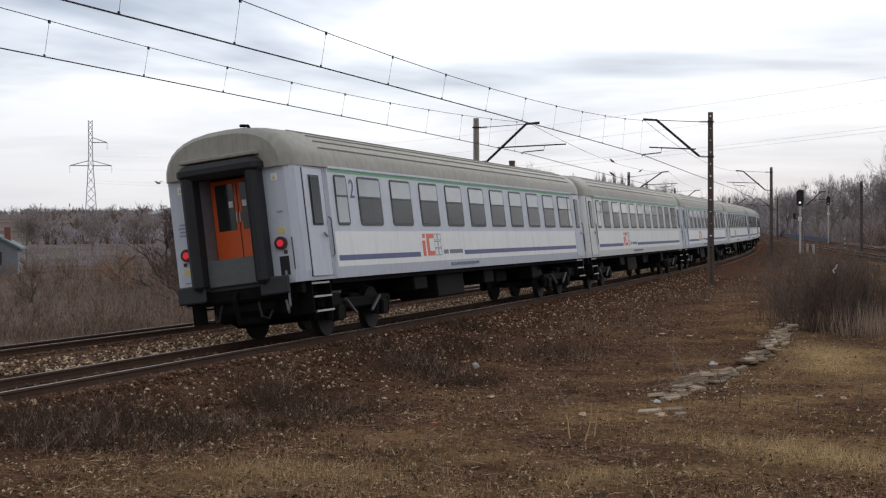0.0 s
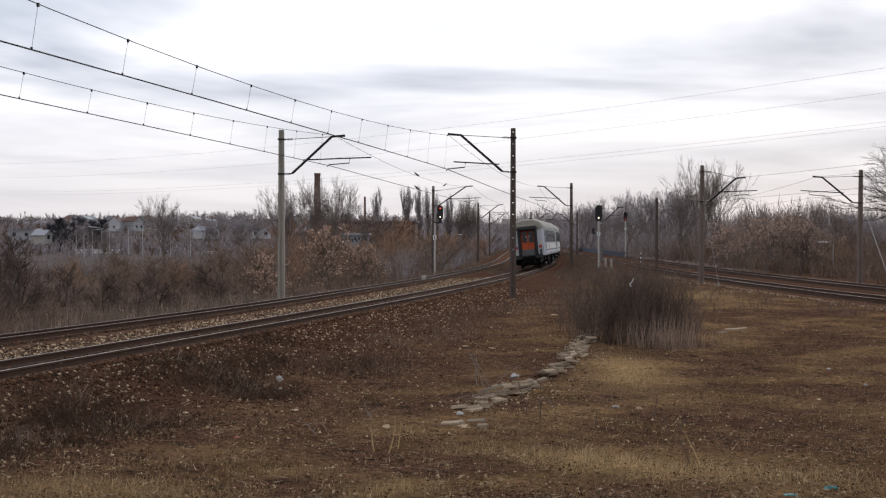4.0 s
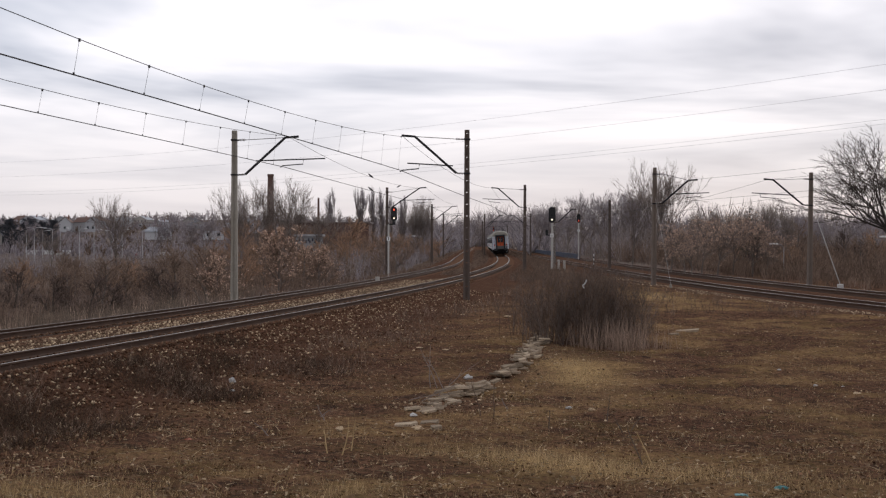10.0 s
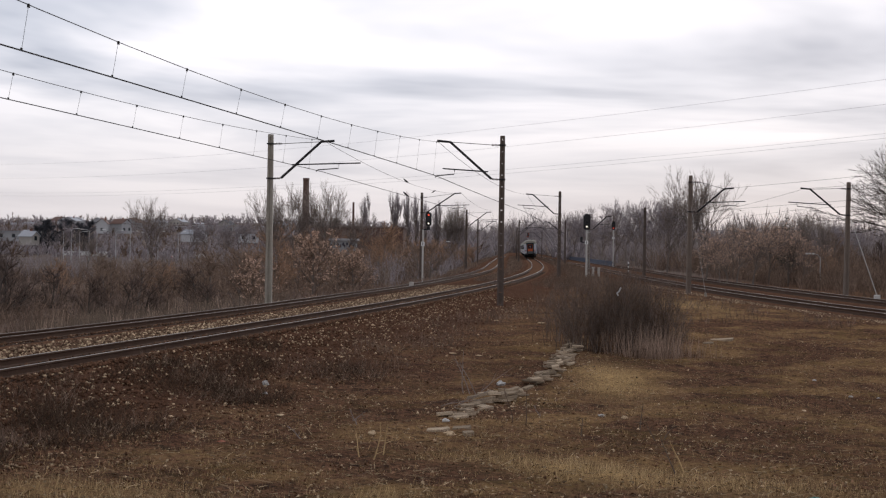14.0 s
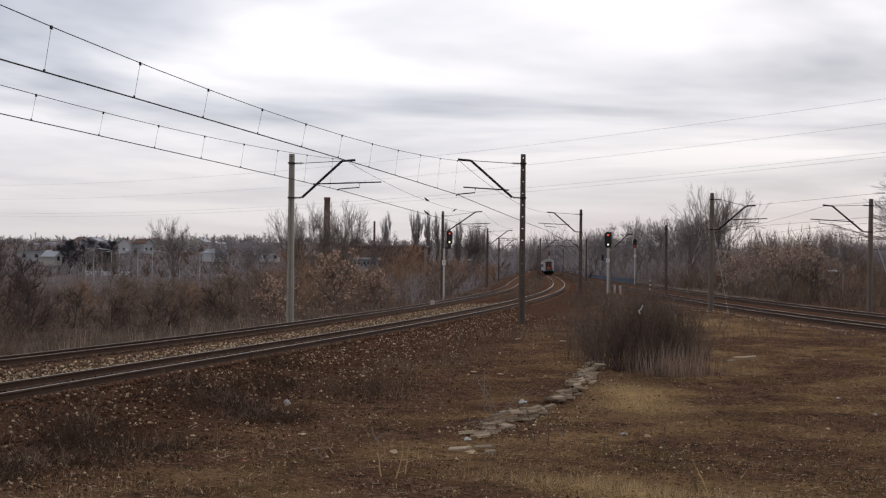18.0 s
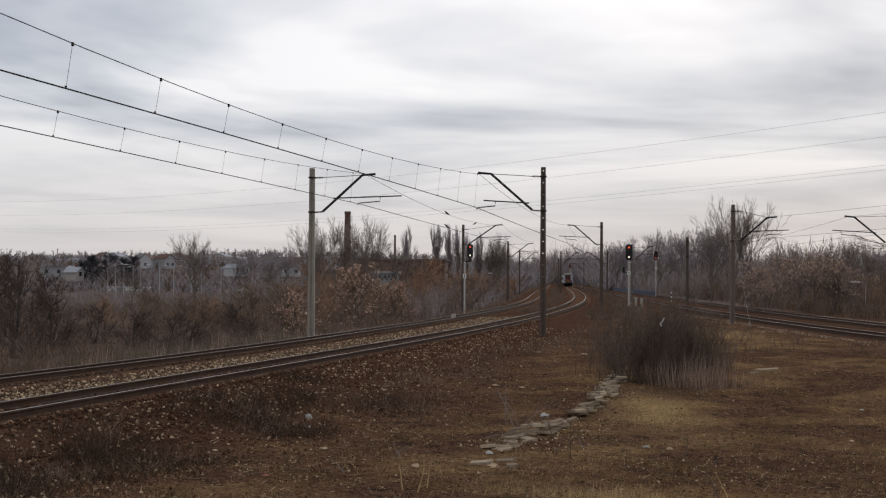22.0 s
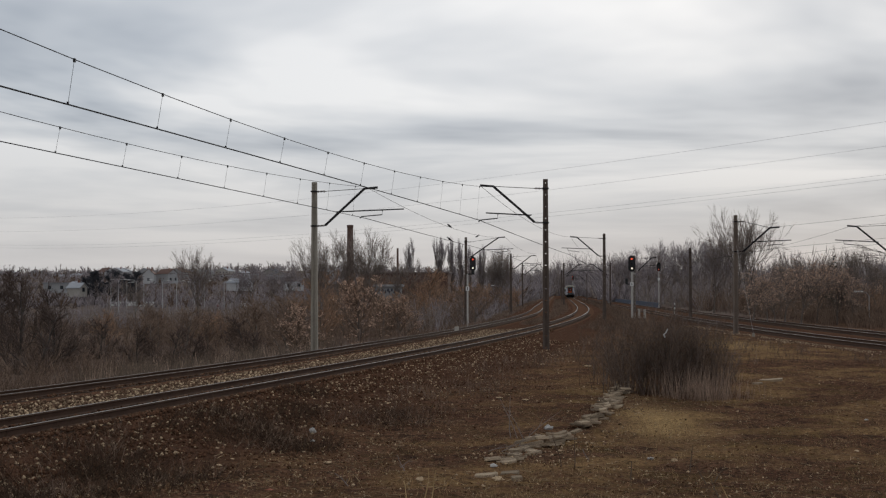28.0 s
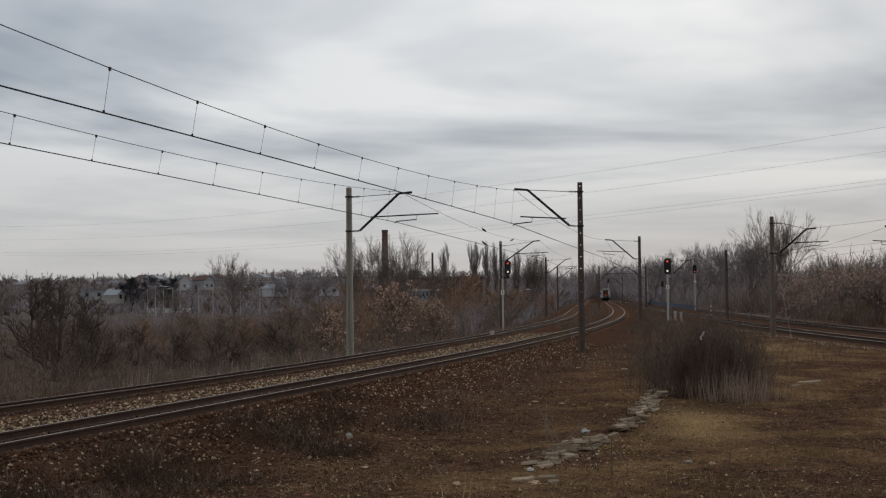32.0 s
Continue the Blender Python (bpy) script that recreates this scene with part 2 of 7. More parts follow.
# heading of the near main track, degrees to the right of +y
_hy, _hd = smooth_line([(-60, 9.69), (20, 9.37), (60, 7.0), (84, 6.8), (125, 4.37), (185, 1.84), (250, 1.07), (400, 1.1), (1200, 1.0)])
_nx = np.concatenate([[0], np.cumsum(np.tan(np.radians((_hd[1:] + _hd[:-1]) / 2)) * 2.0)])
_nx += -8.717 - np.interp(24.5, _hy, _nx)
_ox = smooth_line([(-60, 5.3), (20, 5.32), (40, 3.99), (66, 4.22), (92, 5.28), (140, 5.3), (220, 6.75), (300, 6.9), (600, 7.0), (1200, 7.0)])
_rx = smooth_line([(-60, 45.0), (0, 31.0), (25, 25.5), (40, 22.0), (60, 18.9), (70, 17.6), (81, 16.9), (97, 16.2), (120, 15.5), (144, 15.3), (177, 15.2), (300, 15.5), (600, 18.0), (1200, 24.0)])
_nz = smooth_line([(-60, 0.09), (24, 0.088), (50, -0.125), (94, -0.2), (160, -0.166), (219, -0.139), (300, -0.164), (600, -0.16), (1200, -0.16)])


def near_x(y):
    return np.interp(y, _hy, _nx)


def far_x(y):
    return np.interp(y, _hy, _nx) - np.interp(y, *_ox)


def right_x(y):
    return np.interp(y, *_rx)


def right2_x(y):
    return np.interp(y, *_rx) + 4.5


def main_z(y):
    return np.interp(y, *_nz)


def far_z(y):
    return np.interp(y, *_nz) - 0.086 + 0.055 * np.exp(-(((np.asarray(y, float) - 66) / 18) ** 2))


def right_z(y):
    return -0.5 + 0 * y


def second_z(y):
    return -0.4 + 0 * y


TRACKS = {"near": (near_x, main_z, 3.1), "far": (far_x, far_z, 4.2), "right": (right_x, right_z, 0.0), "second": (right2_x, second_z, 0.0)}


def on_track(which, y, u=0.0, h=0.0):
    """A place u metres to the right of a track's middle and h above its rails, and its heading in degrees."""
    fx, fz, cant = TRACKS[which]
    d = math.atan((fx(y + 0.5) - fx(y - 0.5)))
    c = radians(cant)
    return Vector((fx(y) + (u * math.cos(c) - h * math.sin(c)) * math.cos(d), y - (u * math.cos(c) - h * math.sin(c)) * math.sin(d), fz(y) + u * math.sin(c) + h * math.cos(c))), math.degrees(d)


def foreground(y):
    return np.interp(y, [-100, 0, 5, 12, 20, 28, 40, 60, 100, 300, 700], [0.6, 0.62, 0.5, 0.05, -0.45, -0.65, -0.62, -0.52, -0.56, -0.7, -0.8])


def ease(a, b, x):
    t = np.clip((x - a) / (b - a), 0, 1)
    return t * t * (3 - 2 * t)


def ground_z(x, y):
    """Height of the ground: embankments under the tracks, a low valley beyond, hills far off."""
    x, y = np.asarray(x, float), np.asarray(y, float)
    g = foreground(y)
    u = x - near_x(y)
    w = x - far_x(y)
    # crushed stone up to the sleepers, canted with the rails
    bed_n = main_z(y) - 0.25 + 0.054 * np.clip(u, -1.6, 1.6)
    bed_f = far_z(y) - 0.25 + 0.065 * np.clip(w, -1.6, 1.6)
    between = np.clip(w / np.maximum(w - u, 0.1), 0, 1)
    between = ease(0.25, 0.75, between)
    # valley to the left
    valley = -2.4 + 0.5 * np.sin(x * 0.05 + 1) * np.sin(y * 0.033)
    left = bed_f + (valley - bed_f) * ease(-1.5, -9.5, w)
    z = np.where(u > 0, bed_n + (g - bed_n) * ease(1.35, 4.6, u), np.where(w > 0, bed_f * (1 - between) + bed_n * between, left))
    r, r2 = x - right_x(y), x - right2_x(y)
    rb, rb2 = right_z(y) - 0.25, second_z(y) - 0.25
    near_r = ease(-5.5, -1.4, r)
    z = np.where((u > 0) & (r < 0), z + (rb - z) * near_r, z)
    beyond = rb2 + (-0.7 - rb2) * ease(1.5, 6.0, r2) + 1.2 * ease(12, 60, r2)
    z = np.where(r >= 0, np.where(r2 > 0, beyond, rb + (rb2 - rb) * ease(1.5, 3.0, r)), z)
    away = np.abs(x - near_x(y))
    hill = (13 * ease(330, 900, y) + 2 * np.sin(x * 0.012) * ease(400, 900, y)) * ease(60, 240, away) + 22 * ease(950, 2300, y) + 4 * np.sin(x * 0.004 + 1.3) * ease(900, 1800, y)
    z = z + hill * (0.25 + 0.75 * ease(80, -60, x))
    bump = 0.03 * np.sin(x * 1.7 + 0.6 * np.sin(y * 0.9)) * np.sin(y * 1.3) + 0.05 * np.sin(x * 0.43 + 2) * np.sin(y * 0.37)
    off_track = ease(2.0, 4.0, np.abs(u)) * ease(2.0, 4.0, np.abs(w)) * ease(2.0, 4.0, np.abs(r)) * ease(2.0, 4.0, np.abs(r2))
    return z + bump * off_track

# ---------------------------------------------------------------- ground
def ground_material():
    ma = bpy.data.materials.new("winter_ground")
    ma.use_nodes = True
    nt = ma.node_tree
    N, L = nt.nodes.new, nt.links.new
    b = nt.nodes["Principled BSDF"]
    b.inputs["Roughness"].default_value = 0.95
    b.inputs["Specular IOR Level"].default_value = 0.0
    tc = N("ShaderNodeTexCoord")

    def noise_at(scale, detail=5, rough=0.6):
        n = N("ShaderNodeTexNoise")
        n.inputs["Scale"].default_value, n.inputs["Detail"].default_value, n.inputs["Roughness"].default_value = scale, detail, rough
        L(tc.outputs["Object"], n.inputs["Vector"])
        return n.outputs[0]

    def rng(v, lo, hi, a=0.0, c=1.0):
        n = N("ShaderNodeMapRange")
        n.inputs["From Min"].default_value, n.inputs["From Max"].default_value = lo, hi
        n.inputs["To Min"].default_value, n.inputs["To Max"].default_value = a, c
        L(v, n.inputs["Value"])
        return n.outputs[0]

    def mix(f, a, c):
        n = N("ShaderNodeMix")
        n.data_type = "RGBA"
        L(f, n.inputs["Factor"])
        for key, v in (("A", a), ("B", c)):
            if isinstance(v, tuple):
                n.inputs[key].default_value = (*v, 1)
            else:
                L(v, n.inputs[key])
        return n.outputs["Result"]

    def mul(a, c):
        n = N("ShaderNodeMath")
        n.operation = "MULTIPLY"
        L(a, n.inputs[0]), L(c, n.inputs[1])
        return n.outputs[0]

    zone = N("ShaderNodeVertexColor")
    zone.layer_name = "zone"
    z = N("ShaderNodeSeparateColor")
    L(zone.outputs[0], z.inputs[0])
    soil = mix(rng(noise_at(0.9), 0.35, 0.65), (0.166, 0.083, 0.053), (0.262, 0.144, 0.088))
    soil = mix(rng(noise_at(14), 0.40, 0.62), soil, (0.070, 0.041, 0.029))
    soil = mix(rng(noise_at(3.2, 6, 0.7), 0.50, 0.64), soil, (0.055, 0.036, 0.027))
    soil = mix(rng(noise_at(4.1, 6, 0.75), 0.58, 0.68), soil, (0.30, 0.20, 0.13))
    # short dead grass in patches
    grass = mix(rng(noise_at(5.5, 6, 0.7), 0.35, 0.65), (0.31, 0.188, 0.090), (0.43, 0.275, 0.128))
    patch = rng(noise_at(0.35, 4), 0.47, 0.60)
    patch = mul(patch, rng(noise_at(9, 6, 0.75), 0.38, 0.56))
    col = mix(mul(patch, rng(z.outputs[1], 0, 1, 0.25, 0.8)), soil, grass)
    moss = mul(rng(noise_at(0.55, 4), 0.52, 0.62), rng(noise_at(18, 4, 0.7), 0.42, 0.6))
    col = mix(mul(moss, rng(z.outputs[1], 0, 1, 0.1, 0.7)), col, (0.165, 0.112, 0.044))
    # mown straw patches near the spot
    col = mix(mul(z.outputs[2], rng(noise_at(12, 6, 0.75), 0.36, 0.55)), col, (0.62, 0.41, 0.19))
    # rust-stained ballast on the slopes
    stone = mix(rng(noise_at(22, 3), 0.40, 0.60), (0.078, 0.041, 0.028), (0.143, 0.076, 0.049))
    stone = mix(rng(noise_at(34, 2), 0.66, 0.72), stone, (0.34, 0.27, 0.22))
    col = mix(mul(z.outputs[0], rng(noise_at(3.0, 5), 0.30, 0.5, 0.55, 1.0)), col, stone)
    # scrub-covered soil far off
    far = mix(rng(noise_at(0.05, 5), 0.40, 0.60), (0.13, 0.102, 0.088), (0.22, 0.175, 0.15))
    col = mix(zone.outputs["Alpha"], col, far)
    col = mix(rng(z.outputs[1], 0, 1, 0.03, 0.05), col, (0.0, 0.0, 0.0))
    L(col, b.inputs["Base Color"])
    bp = N("ShaderNodeBump")
    bp.inputs["Strength"].default_value, bp.inputs["Distance"].default_value = 1.0, 0.08
    L(noise_at(16, 6, 0.7), bp.inputs["Height"])
    L(bp.outputs[0], b.inputs["Normal"])
    return ma


def straw_zone(x, y):
    """Where the dead grass lies thick: ragged straw-coloured swathes on the flat ground."""
    a = np.exp(-(((x - 1.4) / 1.5) ** 2 + ((y - 14.9 + 0.95 * (x - 1.4)) / 0.85) ** 2))
    b = np.exp(-(((x - 2.75) / 0.75) ** 2 + ((y - 31.5) / 3.6) ** 2))
    c = np.exp(-(((x - 10.2) / 1.6) ** 2 + ((y - 72.0) / 9.0) ** 2))
    d = 0.7 * np.exp(-(((x + 3.6) / 0.9) ** 2 + ((y - 12.4) / 0.8) ** 2)) + 0.6 * np.exp(-(((x + 0.9) / 0.45) ** 2 + ((y - 12.6) / 0.6) ** 2))
    ragged = 0.75 + 0.25 * np.sin(x * 3.1 + 2 * np.sin(y * 2.3)) * np.sin(y * 3.7 + x)
    return np.clip((1.3 * a + 1.15 * b + 0.8 * c + d) * ragged, 0, 1)


def make_ground():
    xs = np.unique(np.r_[-4000, -2500, -1600, np.arange(-1200, -200, 60), np.arange(-200, -40, 8), np.arange(-40, -16, 1.0), np.arange(-16, 32, 0.28), np.arange(32, 60, 1.5), np.arange(60, 220, 10), np.arange(220, 1200, 70), 1600, 2500, 4000])
    ys = np.unique(np.r_[-400, -200, -100, np.arange(-60, 4, 4), np.arange(4, 9, 0.7), np.arange(9, 70, 0.32), np.arange(70, 140, 1.0), np.arange(140, 320, 4), np.arange(320, 900, 20), np.arange(900, 2400, 90), 3000, 3800, 4800])
    X, Y = np.meshgrid(xs, ys)
    rs = np.random.RandomState(3)
    Z = ground_z(X, Y) + rs.normal(0, 0.022, X.shape) * ((Y < 90) & (np.abs(X) < 40) & (np.abs(X - near_x(Y)) > 1.3) & (np.abs(X - far_x(Y)) > 1.3) & (np.abs(X - right_x(Y)) > 1.5))
    v = np.stack([X, Y, Z], -1).reshape(-1, 3)
    ny, nx = X.shape
    i = (np.arange(ny - 1)[:, None] * nx + np.arange(nx - 1)[None]).ravel()
    f = np.stack([i, i + 1, i + nx + 1, i + nx], 1).ravel()
    me = array_mesh("ground", v, f, 4, ground_material())
    me.polygons.foreach_set("use_smooth", [True] * len(me.polygons))
    u, w, r, r2 = X - near_x(Y), X - far_x(Y), X - right_x(Y), X - right2_x(Y)
    wob = 0.6 * np.sin(Y * 0.7) + 0.4 * np.sin(Y * 1.9 + X)
    ball = np.maximum(ease(5.4, 3.2, u + wob) * (w > -3.2), ease(-4.4, -2.8, r + 0.5 * wob) * (r2 < 3.4))
    ball = np.clip(ball, 0, 1)
    flat = ease(4.0, 9.0, u) * ease(-2.5, -5.0, r)
    col = np.stack([ball, flat, straw_zone(X, Y), np.maximum(ease(85, 200, Y) * (1 - ball), ease(-6.0, -14.0, w) * 0.7)], -1).astype(np.float32)
    at = me.color_attributes.new("zone", "FLOAT_COLOR", "POINT")
    at.data.foreach_set("color", col.ravel())
    return thing("ground", "brown winter ground with dead grass and rusty ballast slopes", "ground", kind="structure", mesh=me)


make_ground()

# ---------------------------------------------------------------- tracks
RUST = mat("rusty_rail_side", (0.085, 0.050, 0.035), 0.9, 0.0, 0.4, 12, 0.2, spec=0.1)
SHINE = mat("worn_rail_top", (0.27, 0.245, 0.22), 0.6, 0.4, 0.3, 8, spec=0.2)
SLEEPER = mat("dark_oiled_sleeper", (0.10, 0.070, 0.055), 0.95, 0, 0.4, 5, 0.4, 60, obj=0.2, spec=0.0)
BALLAST = mat("rusty_track_ballast", (0.142, 0.077, 0.049), 0.95, 0, 0.6, 24, 1.0, 30, spec=0.0)

RAIL = [(-0.075, 0), (0.075, 0), (0.075, 0.014), (0.012, 0.035), (0.010, 0.115), (0.036, 0.128), (0.036, 0.160), (-0.036, 0.160), (-0.036, 0.128), (-0.010, 0.115), (-0.012, 0.035), (-0.075, 0.014)]


def sweep(which, ys, outline, u0=0.0, h0=0.0, side=1):
    rings = []
    for y in ys:
        rings.append([on_track(which, y, u0 + side * u, h0 + h)[0] for u, h in outline])
    return rings


def make_track(which, y0, y1, label, sleepers):
    ys = [float(v) for v in np.unique(np.r_[np.arange(y0, min(y1, 120), 1.5), np.arange(min(y1, 120), y1 + 1, 8.0)])]
    top = thing("railway_track", label, "railway track", "four railway tracks", "structure")
    bed = Mesh().loft(sweep(which, ys, [(-1.75, -0.80), (-1.48, -0.32), (-1.32, -0.19), (1.32, -0.19), (1.46, -0.32), (1.70, -0.80)]), closed=True)
    part("ballast_bed", bed, BALLAST, top, "rust-stained crushed stone bed")
    for s in (-1, 1):
        body = Mesh().loft(sweep(which, ys, RAIL, s * 0.7535, -0.16))
        rail = part("rail", body, RUST, top, "rusty steel rail")
        head = Mesh().loft(sweep(which, ys, [(-0.034, 0.1585), (0.034, 0.1585), (0.030, 0.1635), (-0.030, 0.1635)], s * 0.7535, -0.16))
        part("rail_head", head, SHINE, rail, "shiny worn running surface")
    sm = Mesh().add([(-1.3, -.15, -.2), (1.3, -.15, -.2), (1.3, .15, -.2), (-1.3, .15, -.2), (-1.28, -.1, 0), (-.45, -.1, -.0), (-.4, -.1, -.045), (.4, -.1, -.045), (.45, -.1, 0), (1.28, -.1, 0), (1.28, .1, 0), (.45, .1, 0), (.4, .1, -.045), (-.4, .1, -.045), (-.45, .1, 0), (-1.28, .1, 0)],
                    [(0, 3, 2, 1), (0, 1, 9, 8, 7, 6, 5, 4), (2, 3, 15, 14, 13, 12, 11, 10), (1, 2, 10, 9), (3, 0, 4, 15), (4, 5, 14, 15), (5, 6, 13, 14), (6, 7, 12, 13), (7, 8, 11, 12), (8, 9, 10, 11)]).data("sleeper", SLEEPER)
    y = sleepers[0]
    cant = TRACKS[which][2]
    while y < sleepers[1]:
        p, hd = on_track(which, y, 0, -0.162)
        part("sleeper", sm, None, top, m=Matrix.Translation(p) @ pose(0, 0, 0, 0, 0, -hd) @ pose(0, 0, 0, 0, -cant, 0))
        y += 0.6
    return top


make_track("near", -40, 690, "near main line track, canted through a left-hand curve", (16, 150))
make_track("far", -40, 690, "second main line track on rust-stained ballast", (24, 150))
make_track("right", 5, 900, "branch line track running past dead grass", (36, 150))
make_track("second", 5, 900, "outer branch line track beside the thicket", (48, 150))

# ---------------------------------------------------------------- overhead line
CONCRETE = mat("weathered_concrete", (0.335, 0.305, 0.255), 0.9, 0, 0.35, 5, 0.3, 50, stain=0.5)
DARKPOST = mat("dark_brown_concrete", (0.115, 0.086, 0.070), 0.9, 0, 0.35, 5, 0.3, 50, stain=0.4)
STEEL = mat("dark_weathered_steel", (0.035, 0.034, 0.035), 0.75, 0.2, 0.3, 10, spec=0.3)
INSUL = mat("brown_glazed_insulator", (0.05, 0.028, 0.022), 0.25, 0, 0.2, 8)
BROWNPOST = mat("brown_weathered_concrete", (0.185, 0.145, 0.118), 0.9, 0, 0.35, 5, 0.3, 50, stain=0.4)
COPPER = mat("dark_oxidised_copper_wire", (0.030, 0.029, 0.030), 0.7, 0.2, 0.2, 4, spec=0.3)
MESS_H, CONT_H = 7.0, 5.6


def post_mesh(h, w0=0.32, w1=0.23, holes=True):
    """A tapered concrete post of two flanges and a web with through holes."""
    me = Mesh()
    lv = [-0.6, h]
    for s in (-1, 1):
        rings = []
        for z in lv:
            w = w0 + (w1 - w0) * max(z, 0) / h
            a, b = (s * w / 2, s * (w / 2 - 0.10))
            rings.append([(a, -w / 2, z), (a, w / 2, z), (b, w / 2 - 0.02, z), (b, -w / 2 + 0.02, z)])
        me.loft(rings)
    z = -0.6
    while z < h - 0.5:
        t = min(z + (0.51 if holes else 0.56), h)
        w = w0 + (w1 - w0) * max(z, 0) / h
        me.box(-w / 2 + 0.09, w / 2 - 0.09, -0.07, 0.07, z, t)
        z += 0.55
    me.box(-w1 / 2, w1 / 2, -w1 / 2, w1 / 2, h - 0.12, h + 0.02, bev=0.02)
    return me


def insulator(p, q, n=5, r=0.065):
    me = Mesh()
    p, q = Vector(p), Vector(q)
    me.tube([p, q], 0.018)
    for i in range(n):
        c = p.lerp(q, (i + 1) / (n + 1))
        me.disc(c, q - p, r, 0.03, 10, r * 0.6)
    return me


def mast(y, x, reach, h, base, material, label, lean=0.0, arm=True, drop=0.28, foot_drop=2.03, bar=(0.71, 0.9), outward=False):
    """A post with a slanting bracket over the track: reach metres towards +x or -x; drop of the bracket's head and foot under the top; bar: height over the foot and length past the wire."""
    top = thing("catenary_mast", label, "catenary mast", "catenary masts", m=Matrix.Translation((x, y, base)) @ pose(0, 0, 0, 0, lean, 0))
    part("post", post_mesh(h, holes=material is not CONCRETE), material, top)
    for z in (h - 0.42, h - foot_drop):
        part("band", Mesh().box(-0.16, 0.16, -0.16, 0.16, z - 0.035, z + 0.035, bev=0.01), STEEL, top)
    if not arm:
        return top
    s = 1 if reach > 0 else -1
    R = abs(reach)
    mh, fh = h - drop, h - foot_drop
    foot, head = (s * 0.15, 0, fh), (s * (R - 0.5), 0, mh - 0.02)
    part("foot_insulator", insulator(foot, (s * 0.5, 0, fh + 0.02)), INSUL, top, "brown ribbed insulator")
    part("bracket", Mesh().tube([(s * 0.5, 0, fh + 0.02), head, (s * (R + 0.12), 0, mh + 0.03)], 0.06, 8), STEEL, top, "slanting steel bracket tube")
    part("tie_insulator", insulator((s * 0.14, 0, h - 0.42), (s * 0.55, 0, h - 0.41)), INSUL, top, "brown ribbed insulator")
    part("top_tie", Mesh().tube([(s * 0.55, 0, h - 0.41), head], 0.016, 5), STEEL, top)
    zr = fh + bar[0]
    bx = foot[0] + (head[0] - foot[0]) * (zr - fh) / (head[2] - fh)
    part("registration_arm", Mesh().tube([(bx - s * 0.05, 0, zr - 0.06), (s * (R + bar[1]), 0, zr + 0.06)], 0.03, 6), STEEL, top)
    k = (-0.72, -0.69, 0.10, 0.20) if outward else (0.35, 0.32, -0.62, -0.72)
    part("steady_arm", Mesh().tube([(s * (R + k[0]), 0, zr + 0.03), (s * (R + k[1]), 0, zr - 0.20), (s * (R + k[2]), 0, zr - 0.28), (s * (R + k[3]), 0, zr - 0.36)], 0.024, 6), STEEL, top, "thin bent steady arm")
    return top


def wire_tube(pts, r, n=4):
    return Mesh().tube(pts, r, n, caps=True)


def catenary(spans, label, dropper_to=64.0, r=1.0, sags=(), twin=False, bows=(), slant=-0.12, phase=0.5):
    """Messenger, contact wire and droppers through the given support places (x, y, messenger height, contact height)."""
    top = thing("overhead_line", label, "overhead wire", "overhead contact lines")
    mess, cont = [], []
    for which, ((x0, y0, m0, c0), (x1, y1, m1, c1)) in enumerate(zip(spans, spans[1:])):
        L = math.hypot(x1 - x0, y1 - y0)
        sag = 0.62 * (L / 65.0) ** 2
        sag = sags[which] if which < len(sags) else sag
        bow = bows[which] if which < len(bows) else 0.04
        n = 16
        for i in range(n + (1 if (x1, y1) == spans[-1][:2] else 0)):
            t = i / n
            mess.append((x0 + (x1 - x0) * t, y0 + (y1 - y0) * t, m0 + (m1 - m0) * t - 4 * sag * t * (1 - t)))
            cont.append((x0 + (x1 - x0) * t + slant, y0 + (y1 - y0) * t, c0 + (c1 - c0) * t - 4 * bow * t * (1 - t)))
        k = max(3, round(L / 4.05))
        if min(y0, y1) < dropper_to:
            for i in range(k):
                t = (i + phase) / k
                a = Vector((x0 + (x1 - x0) * t, y0 + (y1 - y0) * t, m0 + (m1 - m0) * t - 4 * sag * t * (1 - t)))
                b = Vector((a.x + slant, a.y, c0 + (c1 - c0) * t - 4 * bow * t * (1 - t)))
                if a.z - b.z > 0.1:
                    d = wire_tube([a, b], 0.0045 * r)
                    d.box(a.x - 0.02, a.x + 0.02, a.y - 0.03, a.y + 0.03, a.z - 0.05, a.z + 0.02)
                    d.box(b.x - 0.015, b.x + 0.015, b.y - 0.025, b.y + 0.025, b.z, b.z + 0.05)
                    part("dropper", d, COPPER, top)
    part("messenger_wire", wire_tube(mess, 0.010 * r), COPPER, top)
    for dx in (-0.025, 0.025) if twin else (0.0,):
        part("contact_wire", wire_tube([(x + dx, y, z) for x, y, z in cont], 0.0095 * r), COPPER, top)
    return top


# the two main tracks: masts stand in pairs, outside the tracks
mast(66.0, 0.60, -2.95, 7.80, -0.34, DARKPOST, "dark brown concrete catenary mast with through holes beside the near track", bar=(0.42, -0.15), outward=True)
mast(65.0, -10.17, 2.85, 7.80, -0.48, CONCRETE, "pale concrete catenary mast beside the far track", bar=(0.71, 1.35))
mast(128.0, 6.45, -2.95, 7.75, -0.36, DARKPOST, "dark concrete catenary mast farther along the curve")
mast(133.0, -6.34, 3.6, 7.85, -0.55, DARKPOST, "dark catenary mast behind the white signal post", drop=0.0, foot_drop=1.85)
mast(188.0, -2.95, 3.2, 7.8, -0.6, DARKPOST, "thin dark catenary mast on the far curve")
mast(253.0, -1.9, 3.2, 7.8, -0.6, DARKPOST, "thin dark catenary mast on the far curve")
mast(253.0, 5.5, 3.2, 7.8, -0.6, DARKPOST, "thin dark catenary mast between the far tracks")
mast(231.0, 12.6, -3.3, 7.4, -0.6, DARKPOST, "thin dark catenary mast beside the far curve")
